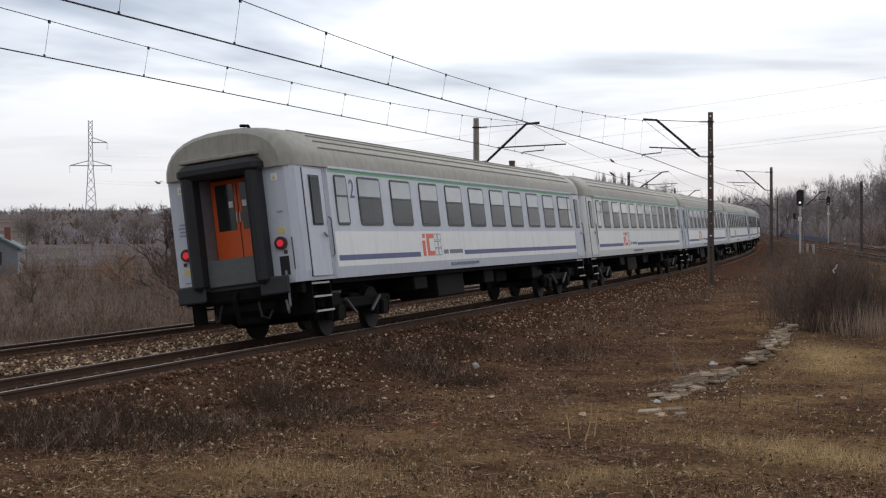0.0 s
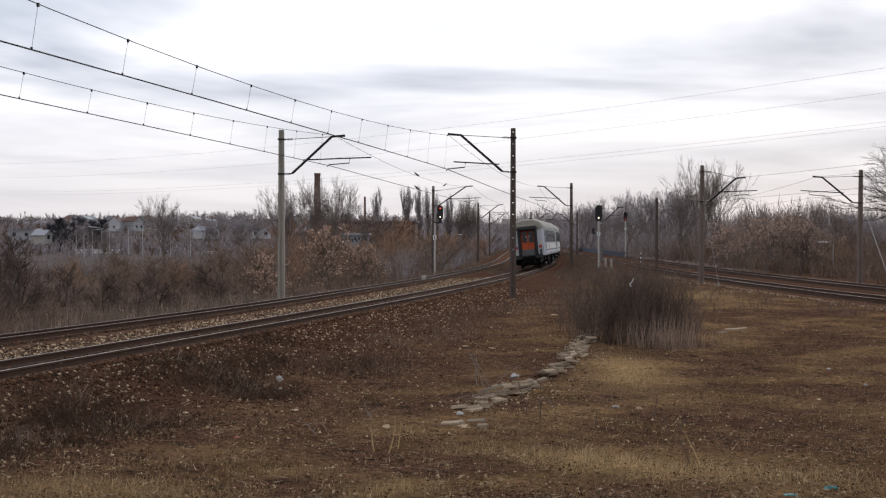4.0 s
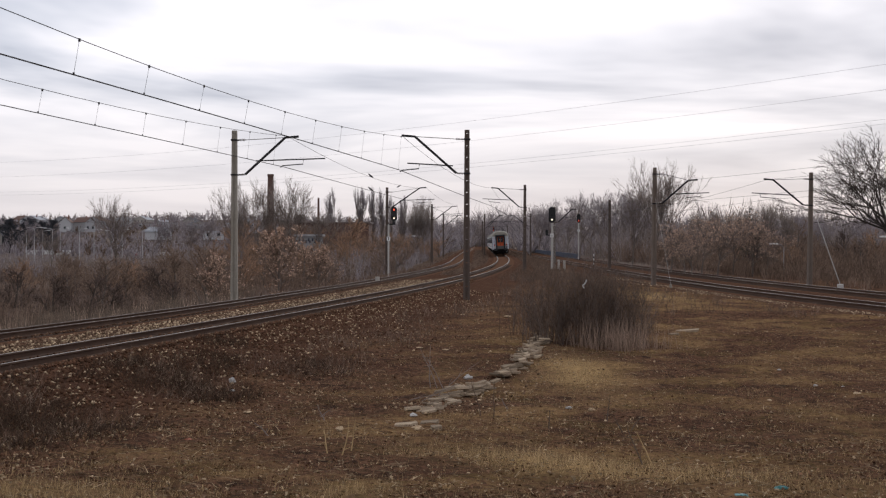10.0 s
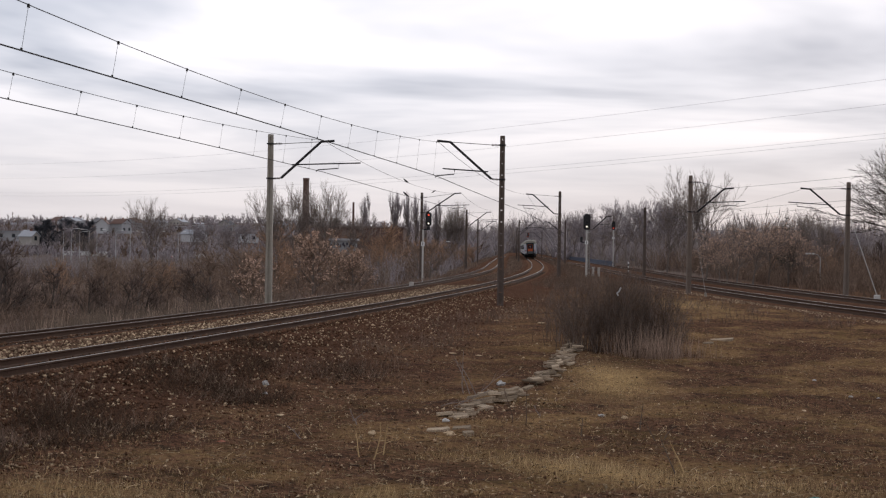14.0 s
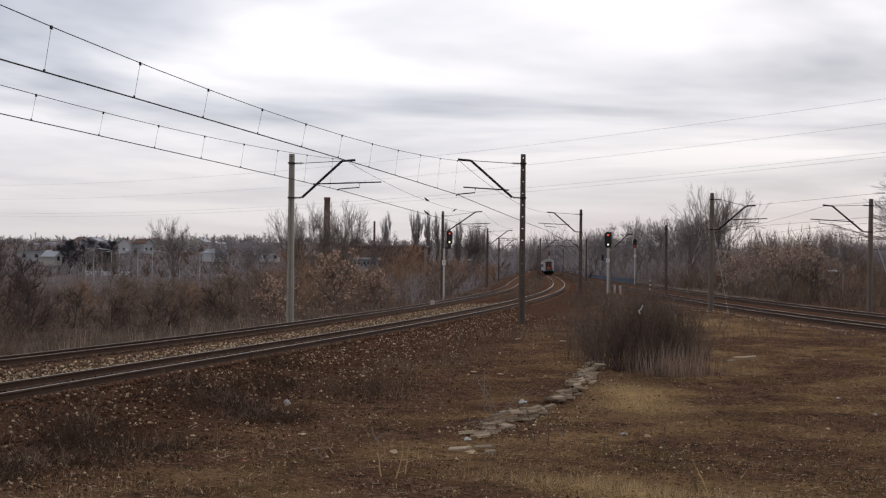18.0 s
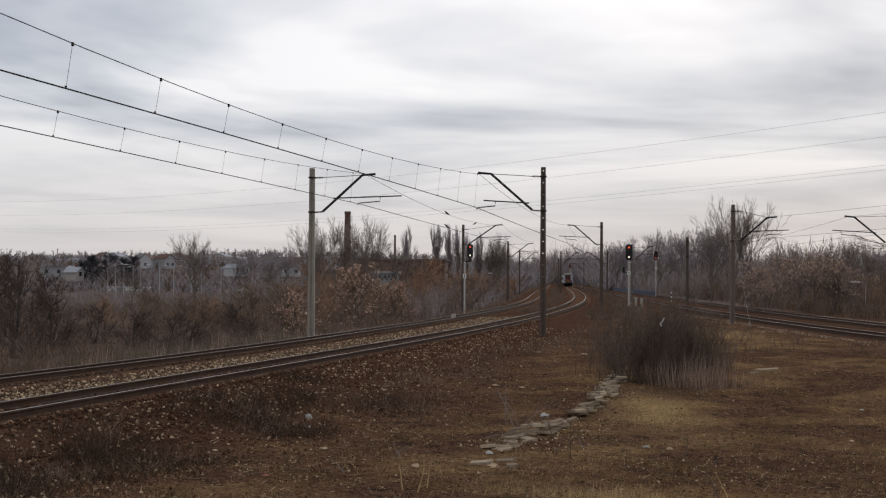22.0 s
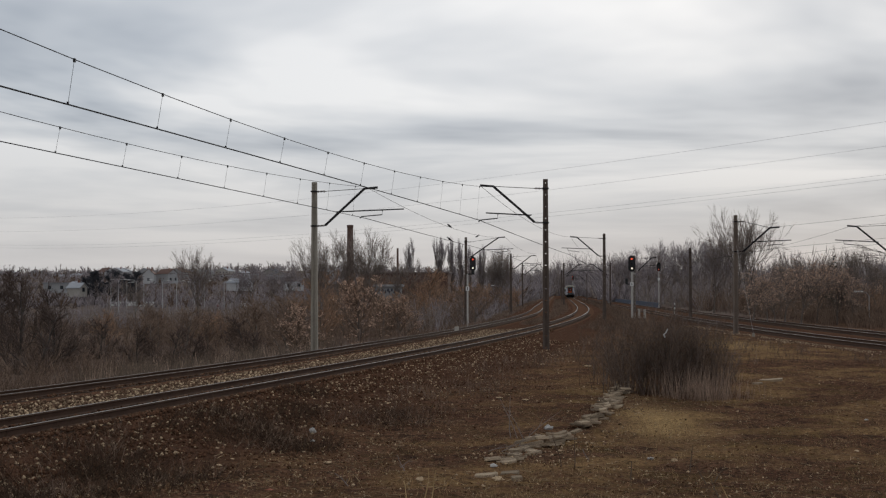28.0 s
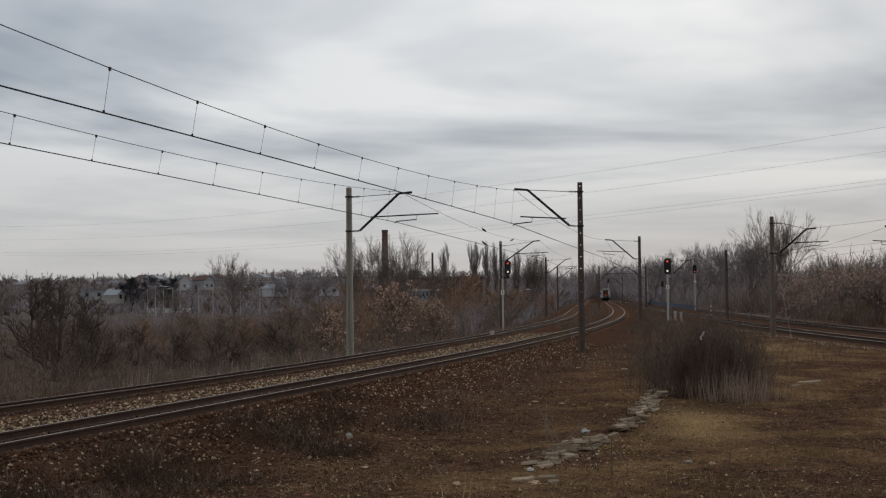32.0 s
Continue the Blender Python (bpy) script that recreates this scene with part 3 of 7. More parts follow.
mast(330.0, 6.7, 3.0, 7.8, -0.7, DARKPOST, "thin dark catenary mast far along the line")
mast(420.0, 16.0, -3.0, 7.8, -0.7, DARKPOST, "thin dark catenary mast far along the line")
# the branch
mast(94.0, 13.36, 2.75, 7.75, -0.55, BROWNPOST, "weathered catenary mast of the branch line", lean=0.3, drop=0.80, foot_drop=2.4)
mast(93.0, 23.5, -3.0, 7.5, -0.65, BROWNPOST, "weathered catenary mast with a guy wire", lean=0.6, drop=0.48, foot_drop=2.15)
mast(150.0, 16.6, 2.6, 7.4, -0.7, DARKPOST, "plain dark mast among the bushes", arm=False)
mast(190.0, 13.6, 2.8, 7.6, -0.7, DARKPOST, "thin dark mast of the branch line")

catenary([(-22.0, -58.0, 7.8, 5.7), (-12.03, 2.0, 7.79, 5.671), (-2.405, 66.0, 7.149, 5.573), (3.45, 128.0, 7.11, 5.50), (8.0, 190.0, 7.0, 5.45), (9.9, 253.0, 7.0, 5.45), (11.0, 330.0, 7.0, 5.45), (13.0, 420.0, 7.0, 5.45), (16.0, 560.0, 7.0, 5.45), (18.6, 680.0, 7.0, 5.45)], "overhead contact line above the near main track", sags=(0.9, 1.064), bows=(0.04, -0.10), twin=True, phase=0.88)
catenary([(-27.0, -58.0, 7.8, 5.9), (-17.236, 2.0, 7.828, 5.967), (-7.702, 65.0, 7.076, 5.649), (-2.60, 133.0, 7.30, 5.7), (0.4, 188.0, 7.2, 5.6), (1.4, 253.0, 7.1, 5.5), (2.8, 330.0, 7.0, 5.45), (4.4, 420.0, 7.0, 5.45), (6.5, 560.0, 7.0, 5.45), (9.0, 680.0, 7.0, 5.45)], "overhead contact line above the far main track", sags=(0.9, 0.938), bows=(0.04, -0.036), twin=True)
catenary([(29.0, 10.0, 6.5, 5.1), (16.0, 94.0, 6.42, 5.0), (15.3, 190.0, 6.42, 5.0), (15.6, 300.0, 6.42, 5.0), (17.5, 500.0, 6.42, 5.0)], "overhead contact line above the branch track", 0, sags=(0.3, 0.7))
catenary([(33.5, 10.0, 6.5, 5.2), (20.7, 93.0, 6.40, 5.05), (19.8, 190.0, 6.42, 5.0), (20.0, 300.0, 6.42, 5.0), (22.0, 500.0, 6.42, 5.0)], "overhead contact line above the outer branch track", 0, sags=(0.3, 0.7))

# ---------------------------------------------------------------- the train
LILAC = mat("pale_lilac_grey_coach_paint", (0.54, 0.562, 0.612), 0.45, 0, 0.10, 2.0, stain=0.18)
CREAM = mat("off_white_coach_paint", (0.82, 0.81, 0.77), 0.45, 0, 0.10, 2.0, stain=0.15)
IVORY = mat("weathered_ivory_coach_paint", (0.66, 0.66, 0.62), 0.45, 0, 0.10, 2.0, stain=0.2)
BLUE = mat("navy_blue_stripe_paint", (0.030, 0.042, 0.17), 0.45, 0, 0.15, 2.0)
GREEN = mat("green_line_paint", (0.10, 0.42, 0.17), 0.5, 0, 0.15, 2.0)
ROOF = mat("dusty_beige_grey_roof", (0.32, 0.30, 0.25), 0.7, 0, 0.25, 2.5, stain=0.35)
BLACK = mat("black_rubber", (0.014, 0.014, 0.016), 0.7, 0, 0.3, 6)
UNDER = mat("near_black_underframe", (0.010, 0.0085, 0.0075), 0.9, 0.0, 0.4, 6, 0.2, spec=0.1)
ORANGE = mat("orange_door_paint", (0.74, 0.115, 0.018), 0.4, 0, 0.10, 3)
GREYPLATE = mat("grey_step_plate", (0.12, 0.125, 0.12), 0.6, 0.3, 0.3, 6)
# upper panes hold the sky's reflection in their colour, lower panes the shade
GLASS = mat("sky_paled_window_glass", (0.26, 0.29, 0.285), 0.08, 0, 0.35, 0.5, spec=0.7)
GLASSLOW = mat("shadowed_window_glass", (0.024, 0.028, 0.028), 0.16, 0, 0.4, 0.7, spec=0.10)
GASKET = mat("dark_window_gasket", (0.022, 0.024, 0.027), 0.6, 0, 0.2, 6)
BLIND = mat("pale_frosted_glass", (0.25, 0.27, 0.27), 0.12, 0, 0.1, 2, spec=0.8)
LAMPRED = mat("red_tail_lamp_glass", (0.75, 0.025, 0.04), 0.25, 0, 0.1, 5, emit=0.28)
LAMPDARK = mat("dark_red_lamp_ring", (0.06, 0.012, 0.012), 0.4, 0, 0.2, 8)
YELLOW = mat("yellow_warning_sticker", (0.66, 0.55, 0.20), 0.5, 0, 0.1, 5)
REDMARK = mat("red_logo_paint", (0.72, 0.10, 0.05), 0.5, 0, 0.1, 5)
WHITE = mat("white_sticker", (0.78, 0.78, 0.76), 0.5, 0, 0.1, 5)
STEP = mat("worn_bare_step_edge", (0.42, 0.40, 0.36), 0.5, 0.5, 0.3, 10)
LONG = 24.5
LEAN = 3.9


def coach_master(paint, label):
    top = thing("passenger_coach", label, "railway coach", "coaches of the train")
    zb, zs, zt = 1.07, 3.30, 4.18
    st = [(0.22, 1.22), (0.29, 1.29), (0.42, 1.345), (0.6, 1.36), (1.76, 1.365), (1.80, 1.41), (LONG - 1.80, 1.41), (LONG - 1.76, 1.365), (LONG - 0.6, 1.36), (LONG - 0.42, 1.345), (LONG - 0.29, 1.29), (LONG - 0.22, 1.22)]
    # body: walls up to the shoulder
    rings = []
    for y, hw in st:
        rings.append([(hw * 0.985, y, zb), (hw, y, zb + 0.2), (hw, y, zs), (-hw, y, zs), (-hw, y, zb + 0.2), (-hw * 0.985, y, zb)])
    body = part("body", Mesh().loft(rings, caps=False), paint, top)
    for y in (0.22, LONG - 0.22):  # end walls round the gangway opening
        d = 0.03 if y < 1 else -0.03
        for q in (-1, 1):
            o = [(0.56, zb), (1.2, zb), (1.219, zb + 0.2), (1.219, zs), (0.56, zs)]
            part("end_panel", Mesh().add([(q * x, y, z) for x, z in o] + [(q * x, y + d, z) for x, z in o], [(0, 1, 2, 3, 4), (9, 8, 7, 6, 5)] + [(i, 5 + i, 5 + (i + 1) % 5, (i + 1) % 5) for i in range(5)]), paint, top)
    # roof with domed ends and long ribs
    rr = []
    for y, hw, crown in ((0.13, 1.19, 4.02), (0.24, 1.29, 4.10), (0.46, 1.36, 4.15), (0.8, 1.39, 4.17), (1.6, 1.425, zt), (LONG - 1.6, 1.425, zt), (LONG - 0.8, 1.39, 4.17), (LONG - 0.46, 1.36, 4.15), (LONG - 0.24, 1.29, 4.10), (LONG - 0.13, 1.19, 4.02)):
        n = 16
        ring = []
        for i in range(n + 1):
            t = math.pi * i / n
            c, s = math.cos(t), math.sin(t)
            ring.append((hw * math.copysign(abs(c) ** 0.76, c), y, zs - 0.02 + (crown - zs + 0.02) * abs(s) ** 0.86))
        rr.append(ring)
    roof = part("roof", Mesh().loft(rr), ROOF, top, "dusty beige-grey ribbed roof", smooth=True)
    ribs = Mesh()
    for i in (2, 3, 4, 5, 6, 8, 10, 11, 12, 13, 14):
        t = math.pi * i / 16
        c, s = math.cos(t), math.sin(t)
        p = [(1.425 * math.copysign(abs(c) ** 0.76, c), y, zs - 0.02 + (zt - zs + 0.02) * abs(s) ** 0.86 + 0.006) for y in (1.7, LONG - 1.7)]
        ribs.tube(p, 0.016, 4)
    # the ribs' shade is painted in as a darker copy of the roof colour
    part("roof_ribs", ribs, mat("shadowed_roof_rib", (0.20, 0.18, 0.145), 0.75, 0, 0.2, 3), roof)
    for y in (5.5, 12.2, 18.9):
        part("roof_vent", Mesh().disc((0, y, zt + 0.03), (0, 0, 1), 0.16, 0.14, 12, 0.11), ROOF, roof)
    for s in (-1, 1):
        X = s * 1.41
        x0, x1 = (X - 0.004, X + 0.006) if s > 0 else (X - 0.006, X + 0.004)
        y0, y1 = 1.86, LONG - 1.86
        part("cream_panel", Mesh().box(x0, x1, y0, y1, 1.29, 2.0), CREAM, body, "off-white painted lower side")
        d = 0.003 * s
        for a, b in ((1.94, 6.80), (10.15, LONG - 1.94)):
            part("blue_stripe", Mesh().box(x0 + d, x1 + d, a, b, 1.41, 1.52), BLUE, body, "navy blue painted stripe")
        part("green_line", Mesh().box(x0, x1, y0, y1, 3.195, 3.245), GREEN, body, "thin green painted line under the roof")
        part("gutter", Mesh().box(min(X, X + 0.03 * s), max(X, X + 0.03 * s), y0 - 0.05, y1 + 0.05, 3.26, 3.31), LILAC, body)
        # windows
        for i in range(10):
            yc = 3.98 + 1.925 * i if s > 0 else LONG - 3.98 - 1.925 * i
            window(top, s, X, yc, 1.32, 2.12, 3.15, i % 4 == 1)
        window(top, s, X, 2.42, 0.66, 2.12, 3.15, True, True)
        window(top, s, X, LONG - 2.30, 0.5, 2.12, 3.15, True, True)
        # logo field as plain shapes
        for k, (a, b, z0, z1, ma) in enumerate(((7.00, 7.20, 1.42, 1.78, REDMARK), (7.04, 7.22, 1.84, 1.94, REDMARK), (7.31, 7.50, 1.42, 1.94, REDMARK), (7.50, 7.83, 1.42, 1.53, REDMARK), (7.50, 7.83, 1.83, 1.94, REDMARK))):
            part("logo_bar", Mesh().box(x0 + d, x1 + d, a, b, z0, z1), ma, body, "red painted logo bar")
        frame_ = Mesh()
        for k in range(3):
            for q in range(2):
                a, z = 7.88 + 0.25 * q, 1.42 + 0.18 * k
                frame_.box(x0 + d, x1 + d, a, a + 0.22, z, z + 0.014).box(x0 + d, x1 + d, a, a + 0.22, z + 0.146, z + 0.16).box(x0 + d, x1 + d, a, a + 0.014, z + 0.015, z + 0.145).box(x0 + d, x1 + d, a + 0.206, a + 0.22, z + 0.015, z + 0.145)
        part("logo_squares", frame_, GREYPLATE, body)
        bars = Mesh()
        for a, b in ((8.50, 8.85), (8.95, 10.0)):
            bars.box(x0 + d, x1 + d, a, b, 1.45, 1.55)
        part("lettering_bars", bars, mat("grey_lettering", (0.12, 0.13, 0.18), 0.5), body, "grey bars of small lettering")
        small = Mesh()
        for a, b in ((9.0, 9.5), (9.56, 10.3), (10.36, 11.0), (11.06, 11.3)):
            small.box(x0, x1, a, b, 1.16, 1.23)
        part("number_bars", small, MATS["grey_lettering"], body, "faint grey bars of small numbers")
        # end doors in the narrowed vestibules
        for yc in (1.16, LONG - 1.16):
            Xd = s * 1.362
            a0, a1 = (Xd - 0.01, Xd + 0.02) if s > 0 else (Xd - 0.02, Xd + 0.01)
            door = part("side_door", Mesh().box(a0, a1, yc - 0.47, yc + 0.47, 1.14, 3.24, bev=0.015), paint, top, "narrow folding coach door")
            for q in (-0.50, 0.475):
                part("door_gap", Mesh().box(a0, a1 - 0.012 * s if s > 0 else a1, yc + q, yc + q + 0.03, 1.14, 3.24), GASKET, door)
            e = 0.012 * s
            part("door_gasket", Mesh().box(a0 + e, a1 + e, yc - 0.24, yc + 0.26, 2.12, 3.11, bev=0.01), GASKET, door)
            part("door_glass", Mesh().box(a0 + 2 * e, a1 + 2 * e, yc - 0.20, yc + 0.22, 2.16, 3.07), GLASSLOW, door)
            part("door_handle", Mesh().tube([(Xd + 0.05 * s, yc + 0.34, 1.9), (Xd + 0.05 * s, yc + 0.20, 1.98)], 0.018, 6), STEP, door)
            part("handrail", Mesh().tube([(Xd + 0.02 * s, yc + 0.545, 1.5), (Xd + 0.07 * s, yc + 0.545, 1.55), (Xd + 0.07 * s, yc + 0.545, 2.25), (Xd + 0.02 * s, yc + 0.545, 2.3)], 0.014, 6), GREYPLATE, door)
            for z, w in ((0.46, 0.0), (0.74, 0.05), (1.0, 0.1)):
                step = part("step", Mesh().box(min(s * (1.0 - w), s * (1.33 - w * 0.5)), max(s * (1.0 - w), s * (1.33 - w * 0.5)), yc - 0.42, yc + 0.42, z, z + 0.03), UNDER, top)
                part("step_edge", Mesh().box(min(s * (1.31 - w * .5), s * (1.345 - w * .5)), max(s * (1.31 - w * .5), s * (1.345 - w * .5)), yc - 0.42, yc + 0.42, z - 0.004, z + 0.034), STEP, step)
            for q in (-0.46, 0.43):
                part("step_hanger", Mesh().box(min(s * 1.0, s * 1.3), max(s * 1.0, s * 1.3), yc + q, yc + q + 0.03, 0.45, 1.1), UNDER, top)
    # class number as curves of the built-in font
    for s in (-1, 1):
        cu = bpy.data.curves.new("class_number", "FONT")
        cu.body, cu.size, cu.extrude, cu.align_x, cu.align_y = "2", 0.56, 0.003, "CENTER", "CENTER"
        tmp = new("tmp_text", cu)
        me = bpy.data.meshes.new_from_object(tmp)
        bpy.data.objects.remove(tmp)
        me.materials.clear()
        me.materials.append(BLUE)
        part("class_number", me, None, body, "navy blue class number 2", m=Matrix.Translation((s * 1.415, 3.01 if s > 0 else LONG - 3.01, 2.86)) @ pose(0, 0, 0, 90, 0, 90 * s))
    # both ends
    for e in (0, 1):
        M = Matrix.Identity(4) if e == 0 else Matrix.Translation((0, LONG, 0)) @ pose(0, 0, 0, 0, 0, 180)
        coach_end(top, M)
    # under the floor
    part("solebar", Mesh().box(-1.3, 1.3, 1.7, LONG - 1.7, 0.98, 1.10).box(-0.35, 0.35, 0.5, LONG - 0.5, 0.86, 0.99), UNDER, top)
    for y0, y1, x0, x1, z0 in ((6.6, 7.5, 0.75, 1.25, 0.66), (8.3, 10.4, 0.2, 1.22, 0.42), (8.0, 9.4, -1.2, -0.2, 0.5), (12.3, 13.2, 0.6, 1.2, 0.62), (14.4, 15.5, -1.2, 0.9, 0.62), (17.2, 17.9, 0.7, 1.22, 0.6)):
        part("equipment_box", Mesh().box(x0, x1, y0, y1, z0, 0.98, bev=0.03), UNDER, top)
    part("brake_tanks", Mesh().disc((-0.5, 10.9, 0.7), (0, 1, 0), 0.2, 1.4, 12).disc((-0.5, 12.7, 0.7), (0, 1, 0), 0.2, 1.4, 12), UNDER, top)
    for y in (3.65, LONG - 3.65):
        bogie(top, y)
    return top


def window(top, s, X, yc, w, z0, z1, open_top=False, frosted=False):
    a, b = (X - 0.02, X + 0.012) if s > 0 else (X - 0.012, X + 0.02)
    out = []
    for sy, sz in ((-1, -1), (1, -1), (1, 1), (-1, 1)):
        for k in range(4):
            t = math.radians({(-1, -1): 180, (1, -1): 270, (1, 1): 0, (-1, 1): 90}[(sy, sz)] + 30 * k)
            out.append((yc + sy * (w / 2 - 0.09) + 0.09 * math.cos(t), (z0 + z1) / 2 + sz * ((z1 - z0) / 2 - 0.09) + 0.09 * math.sin(t)))
    def plate(g, xa, xb):
        v = [(xa, yc + (y - yc) * g[0], (z0 + z1) / 2 + (z - (z0 + z1) / 2) * g[1]) for y, z in out] + [(xb, yc + (y - yc) * g[0], (z0 + z1) / 2 + (z - (z0 + z1) / 2) * g[1]) for y, z in out]
        n = len(out)
        return Mesh().add(v, [tuple(range(n)), tuple(range(2 * n - 1, n - 1, -1))] + [(i, (i + 1) % n, n + (i + 1) % n, n + i) for i in range(n)])
    win = part("window", plate((1, 1), a, b), GASKET, top, "rounded coach window in a dark gasket")
    g = ((w - 0.08) / w, (z1 - z0 - 0.08) / (z1 - z0))
    d = 0.003 * s
    zm = z1 - (z1 - z0) * 0.42
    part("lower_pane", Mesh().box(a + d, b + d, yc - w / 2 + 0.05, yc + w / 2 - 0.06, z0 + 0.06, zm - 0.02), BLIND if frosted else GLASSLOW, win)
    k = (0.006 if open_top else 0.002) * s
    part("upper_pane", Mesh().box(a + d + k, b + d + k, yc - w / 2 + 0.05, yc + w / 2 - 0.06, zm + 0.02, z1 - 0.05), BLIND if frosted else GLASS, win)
    part("crossbar", Mesh().box(a + 2 * d, b + 3 * d, yc - w / 2 + 0.03, yc + w / 2 - 0.03, zm - 0.018, zm + 0.018), GASKET, win)


def coach_end(top, M):
    def P(name, mesh, ma, label="", parent=None):
        mesh.v = [tuple(M @ Vector(p)) for p in mesh.v]
        return part(name, mesh, ma, parent or top, label)
    # gangway: a black rubber portal round a recessed orange door
    grey = mat("dark_gangway_panel", (0.025, 0.025, 0.027), 0.6)
    recess = Mesh().box(-0.60, 0.60, 0.66, 0.70, 1.07, 3.30).box(-0.60, 0.60, 0.16, 0.66, 1.07, 1.13)
    P("gangway_recess", recess, grey, "dark floor and back of the gangway")
    for s in (-1, 1):
        P("recess_wall", Mesh().box(min(s * 0.555, s * 0.60), max(s * 0.555, s * 0.60), 0.16, 0.655, 1.14, 3.28), mat("streaked_grey_recess_paint", (0.20, 0.20, 0.215), 0.6, 0, 0.25, 3, stain=0.3), "streaked grey side of the gangway")
    for s in (-1, 1):
        P("bellows_tube", Mesh().box(min(s * 0.55, s * 0.80), max(s * 0.55, s * 0.80), -0.20, 0.24, 1.10, 3.32, bev=0.10), BLACK, "black rubber gangway tube")
    P("bellows_top", Mesh().box(-0.86, 0.86, -0.22, 0.26, 3.20, 3.50, bev=0.12), BLACK, "black rubber gangway tube")
    P("gangway_hood", Mesh().box(-0.80, 0.80, -0.10, 0.34, 3.54, 3.62, bev=0.015), ROOF)
    door = P("end_door", Mesh().box(-0.545, -0.012, 0.60, 0.64, 1.62, 3.20).box(0.012, 0.545, 0.60, 0.64, 1.62, 3.20), ORANGE, "orange double gangway door")
    for s in (-1, 1):
        P("door_window", Mesh().box(min(s * 0.07, s * 0.46), max(s * 0.07, s * 0.46), 0.588, 0.605, 2.22, 3.12, bev=0.004), mat("dim_vestibule_glass", (0.026, 0.028, 0.028), 0.10, 0, 0.3, 3), "", door)
        P("door_sticker", Mesh().box(min(s * 0.10, s * 0.19), max(s * 0.10, s * 0.19), 0.580, 0.588, 2.66, 2.78), WHITE, "", door)
        P("pull_handle", Mesh().box(min(s * 0.02, s * 0.05), max(s * 0.02, s * 0.05), 0.56, 0.60, 2.36, 2.56), STEP, "", door)
    P("fall_plate", Mesh().box(-0.55, 0.55, 0.10, 0.18, 1.14, 1.66, bev=0.02), GREYPLATE, "grey folded fall plate")
    for s in (-1, 1):
        lamp = P("tail_lamp", Mesh().disc((s * 1.0, 0.20, 1.83), (0, 1, 0), 0.125, 0.08, 18), LAMPDARK, "round dark tail lamp housing")
        P("lamp_glass", Mesh().disc((s * 1.0, 0.152, 1.83), (0, 1, 0), 0.066, 0.03, 16), LAMPRED, "glowing red lamp glass", lamp)
        buf = P("buffer", Mesh().tube([(s * 0.875, 0.02, 1.06), (s * 0.875, 0.62, 1.06)], 0.10, 12), UNDER, "buffer with a broad worn head")
        P("buffer_head", Mesh().box(s * 0.875 - 0.30, s * 0.875 + 0.30, -0.05, 0.03, 0.88, 1.22, bev=0.09), mat("worn_buffer_plate", (0.035, 0.036, 0.038), 0.7, 0.2, 0.3, 6), "", buf)
        P("warning_sticker", Mesh().box(s * 1.0 - 0.06, s * 1.0 + 0.06, 0.208, 0.222, 3.02, 3.16), CREAM, "pale warning sticker")
        P("warning_triangle", Mesh().add([(s * 1.0 - 0.04, 0.205, 3.05), (s * 1.0 + 0.04, 0.205, 3.05), (s * 1.0, 0.205, 3.12), (s * 1.0 - 0.04, 0.209, 3.05), (s * 1.0 + 0.04, 0.209, 3.05), (s * 1.0, 0.209, 3.12)], [(0, 1, 2), (3, 5, 4), (0, 3, 4, 1), (1, 4, 5, 2), (2, 5, 3, 0)]), YELLOW, "yellow warning triangle")
        P("data_sticker", Mesh().box(s * 1.03 - 0.075, s * 1.03 + 0.075, 0.208, 0.222, 2.02 if s > 0 else 1.45, 2.12 if s > 0 else 1.56), YELLOW, "yellow data sticker")
        P("red_socket", Mesh().box(s * 1.07 - 0.035, s * 1.07 + 0.035, 0.205, 0.222, 1.62, 1.69), LAMPDARK, "dark red socket cover")
    P("jumper_recess", Mesh().box(0.93, 1.12, 0.205, 0.223, 1.22, 1.58), BLACK, "black recess for the jumper cable")
    # near-black blocks added to fill the dark gap below the coach end
    P("hanging_gear", Mesh().box(-0.8, 0.8, 0.75, 1.35, 0.42, 0.9, bev=0.06).box(-0.25, 0.3, 0.45, 0.8, 0.35, 0.85, bev=0.05).box(0.45, 0.75, 0.5, 0.75, 0.5, 0.88, bev=0.05), UNDER, "dark filler blocks under the coach end")
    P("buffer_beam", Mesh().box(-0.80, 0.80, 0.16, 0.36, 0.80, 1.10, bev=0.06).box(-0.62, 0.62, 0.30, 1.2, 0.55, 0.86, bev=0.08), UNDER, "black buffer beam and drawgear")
    # more added filler, closing the bright gap ahead of the bogie
    P("brake_rigging", Mesh().box(-0.92, 0.92, 1.45, 2.25, 0.30, 0.98, bev=0.10).box(-1.16, -0.92, 1.3, 2.4, 0.50, 0.80, bev=0.05).box(0.92, 1.16, 1.3, 2.4, 0.50, 0.80, bev=0.05), UNDER, "dark filler blocks before the bogie")
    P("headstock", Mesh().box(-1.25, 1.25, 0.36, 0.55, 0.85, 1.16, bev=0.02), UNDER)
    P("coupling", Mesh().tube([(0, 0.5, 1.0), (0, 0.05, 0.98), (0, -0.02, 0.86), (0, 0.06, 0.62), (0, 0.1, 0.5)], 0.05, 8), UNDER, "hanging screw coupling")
    for s in (-1, 1):
        P("brake_hose", Mesh().tube([(s * 0.35, 0.4, 0.95), (s * 0.40, 0.2, 0.75), (s * 0.46, 0.16, 0.5), (s * 0.55, 0.25, 0.45), (s * 0.6, 0.35, 0.6)], 0.025, 6), BLACK)
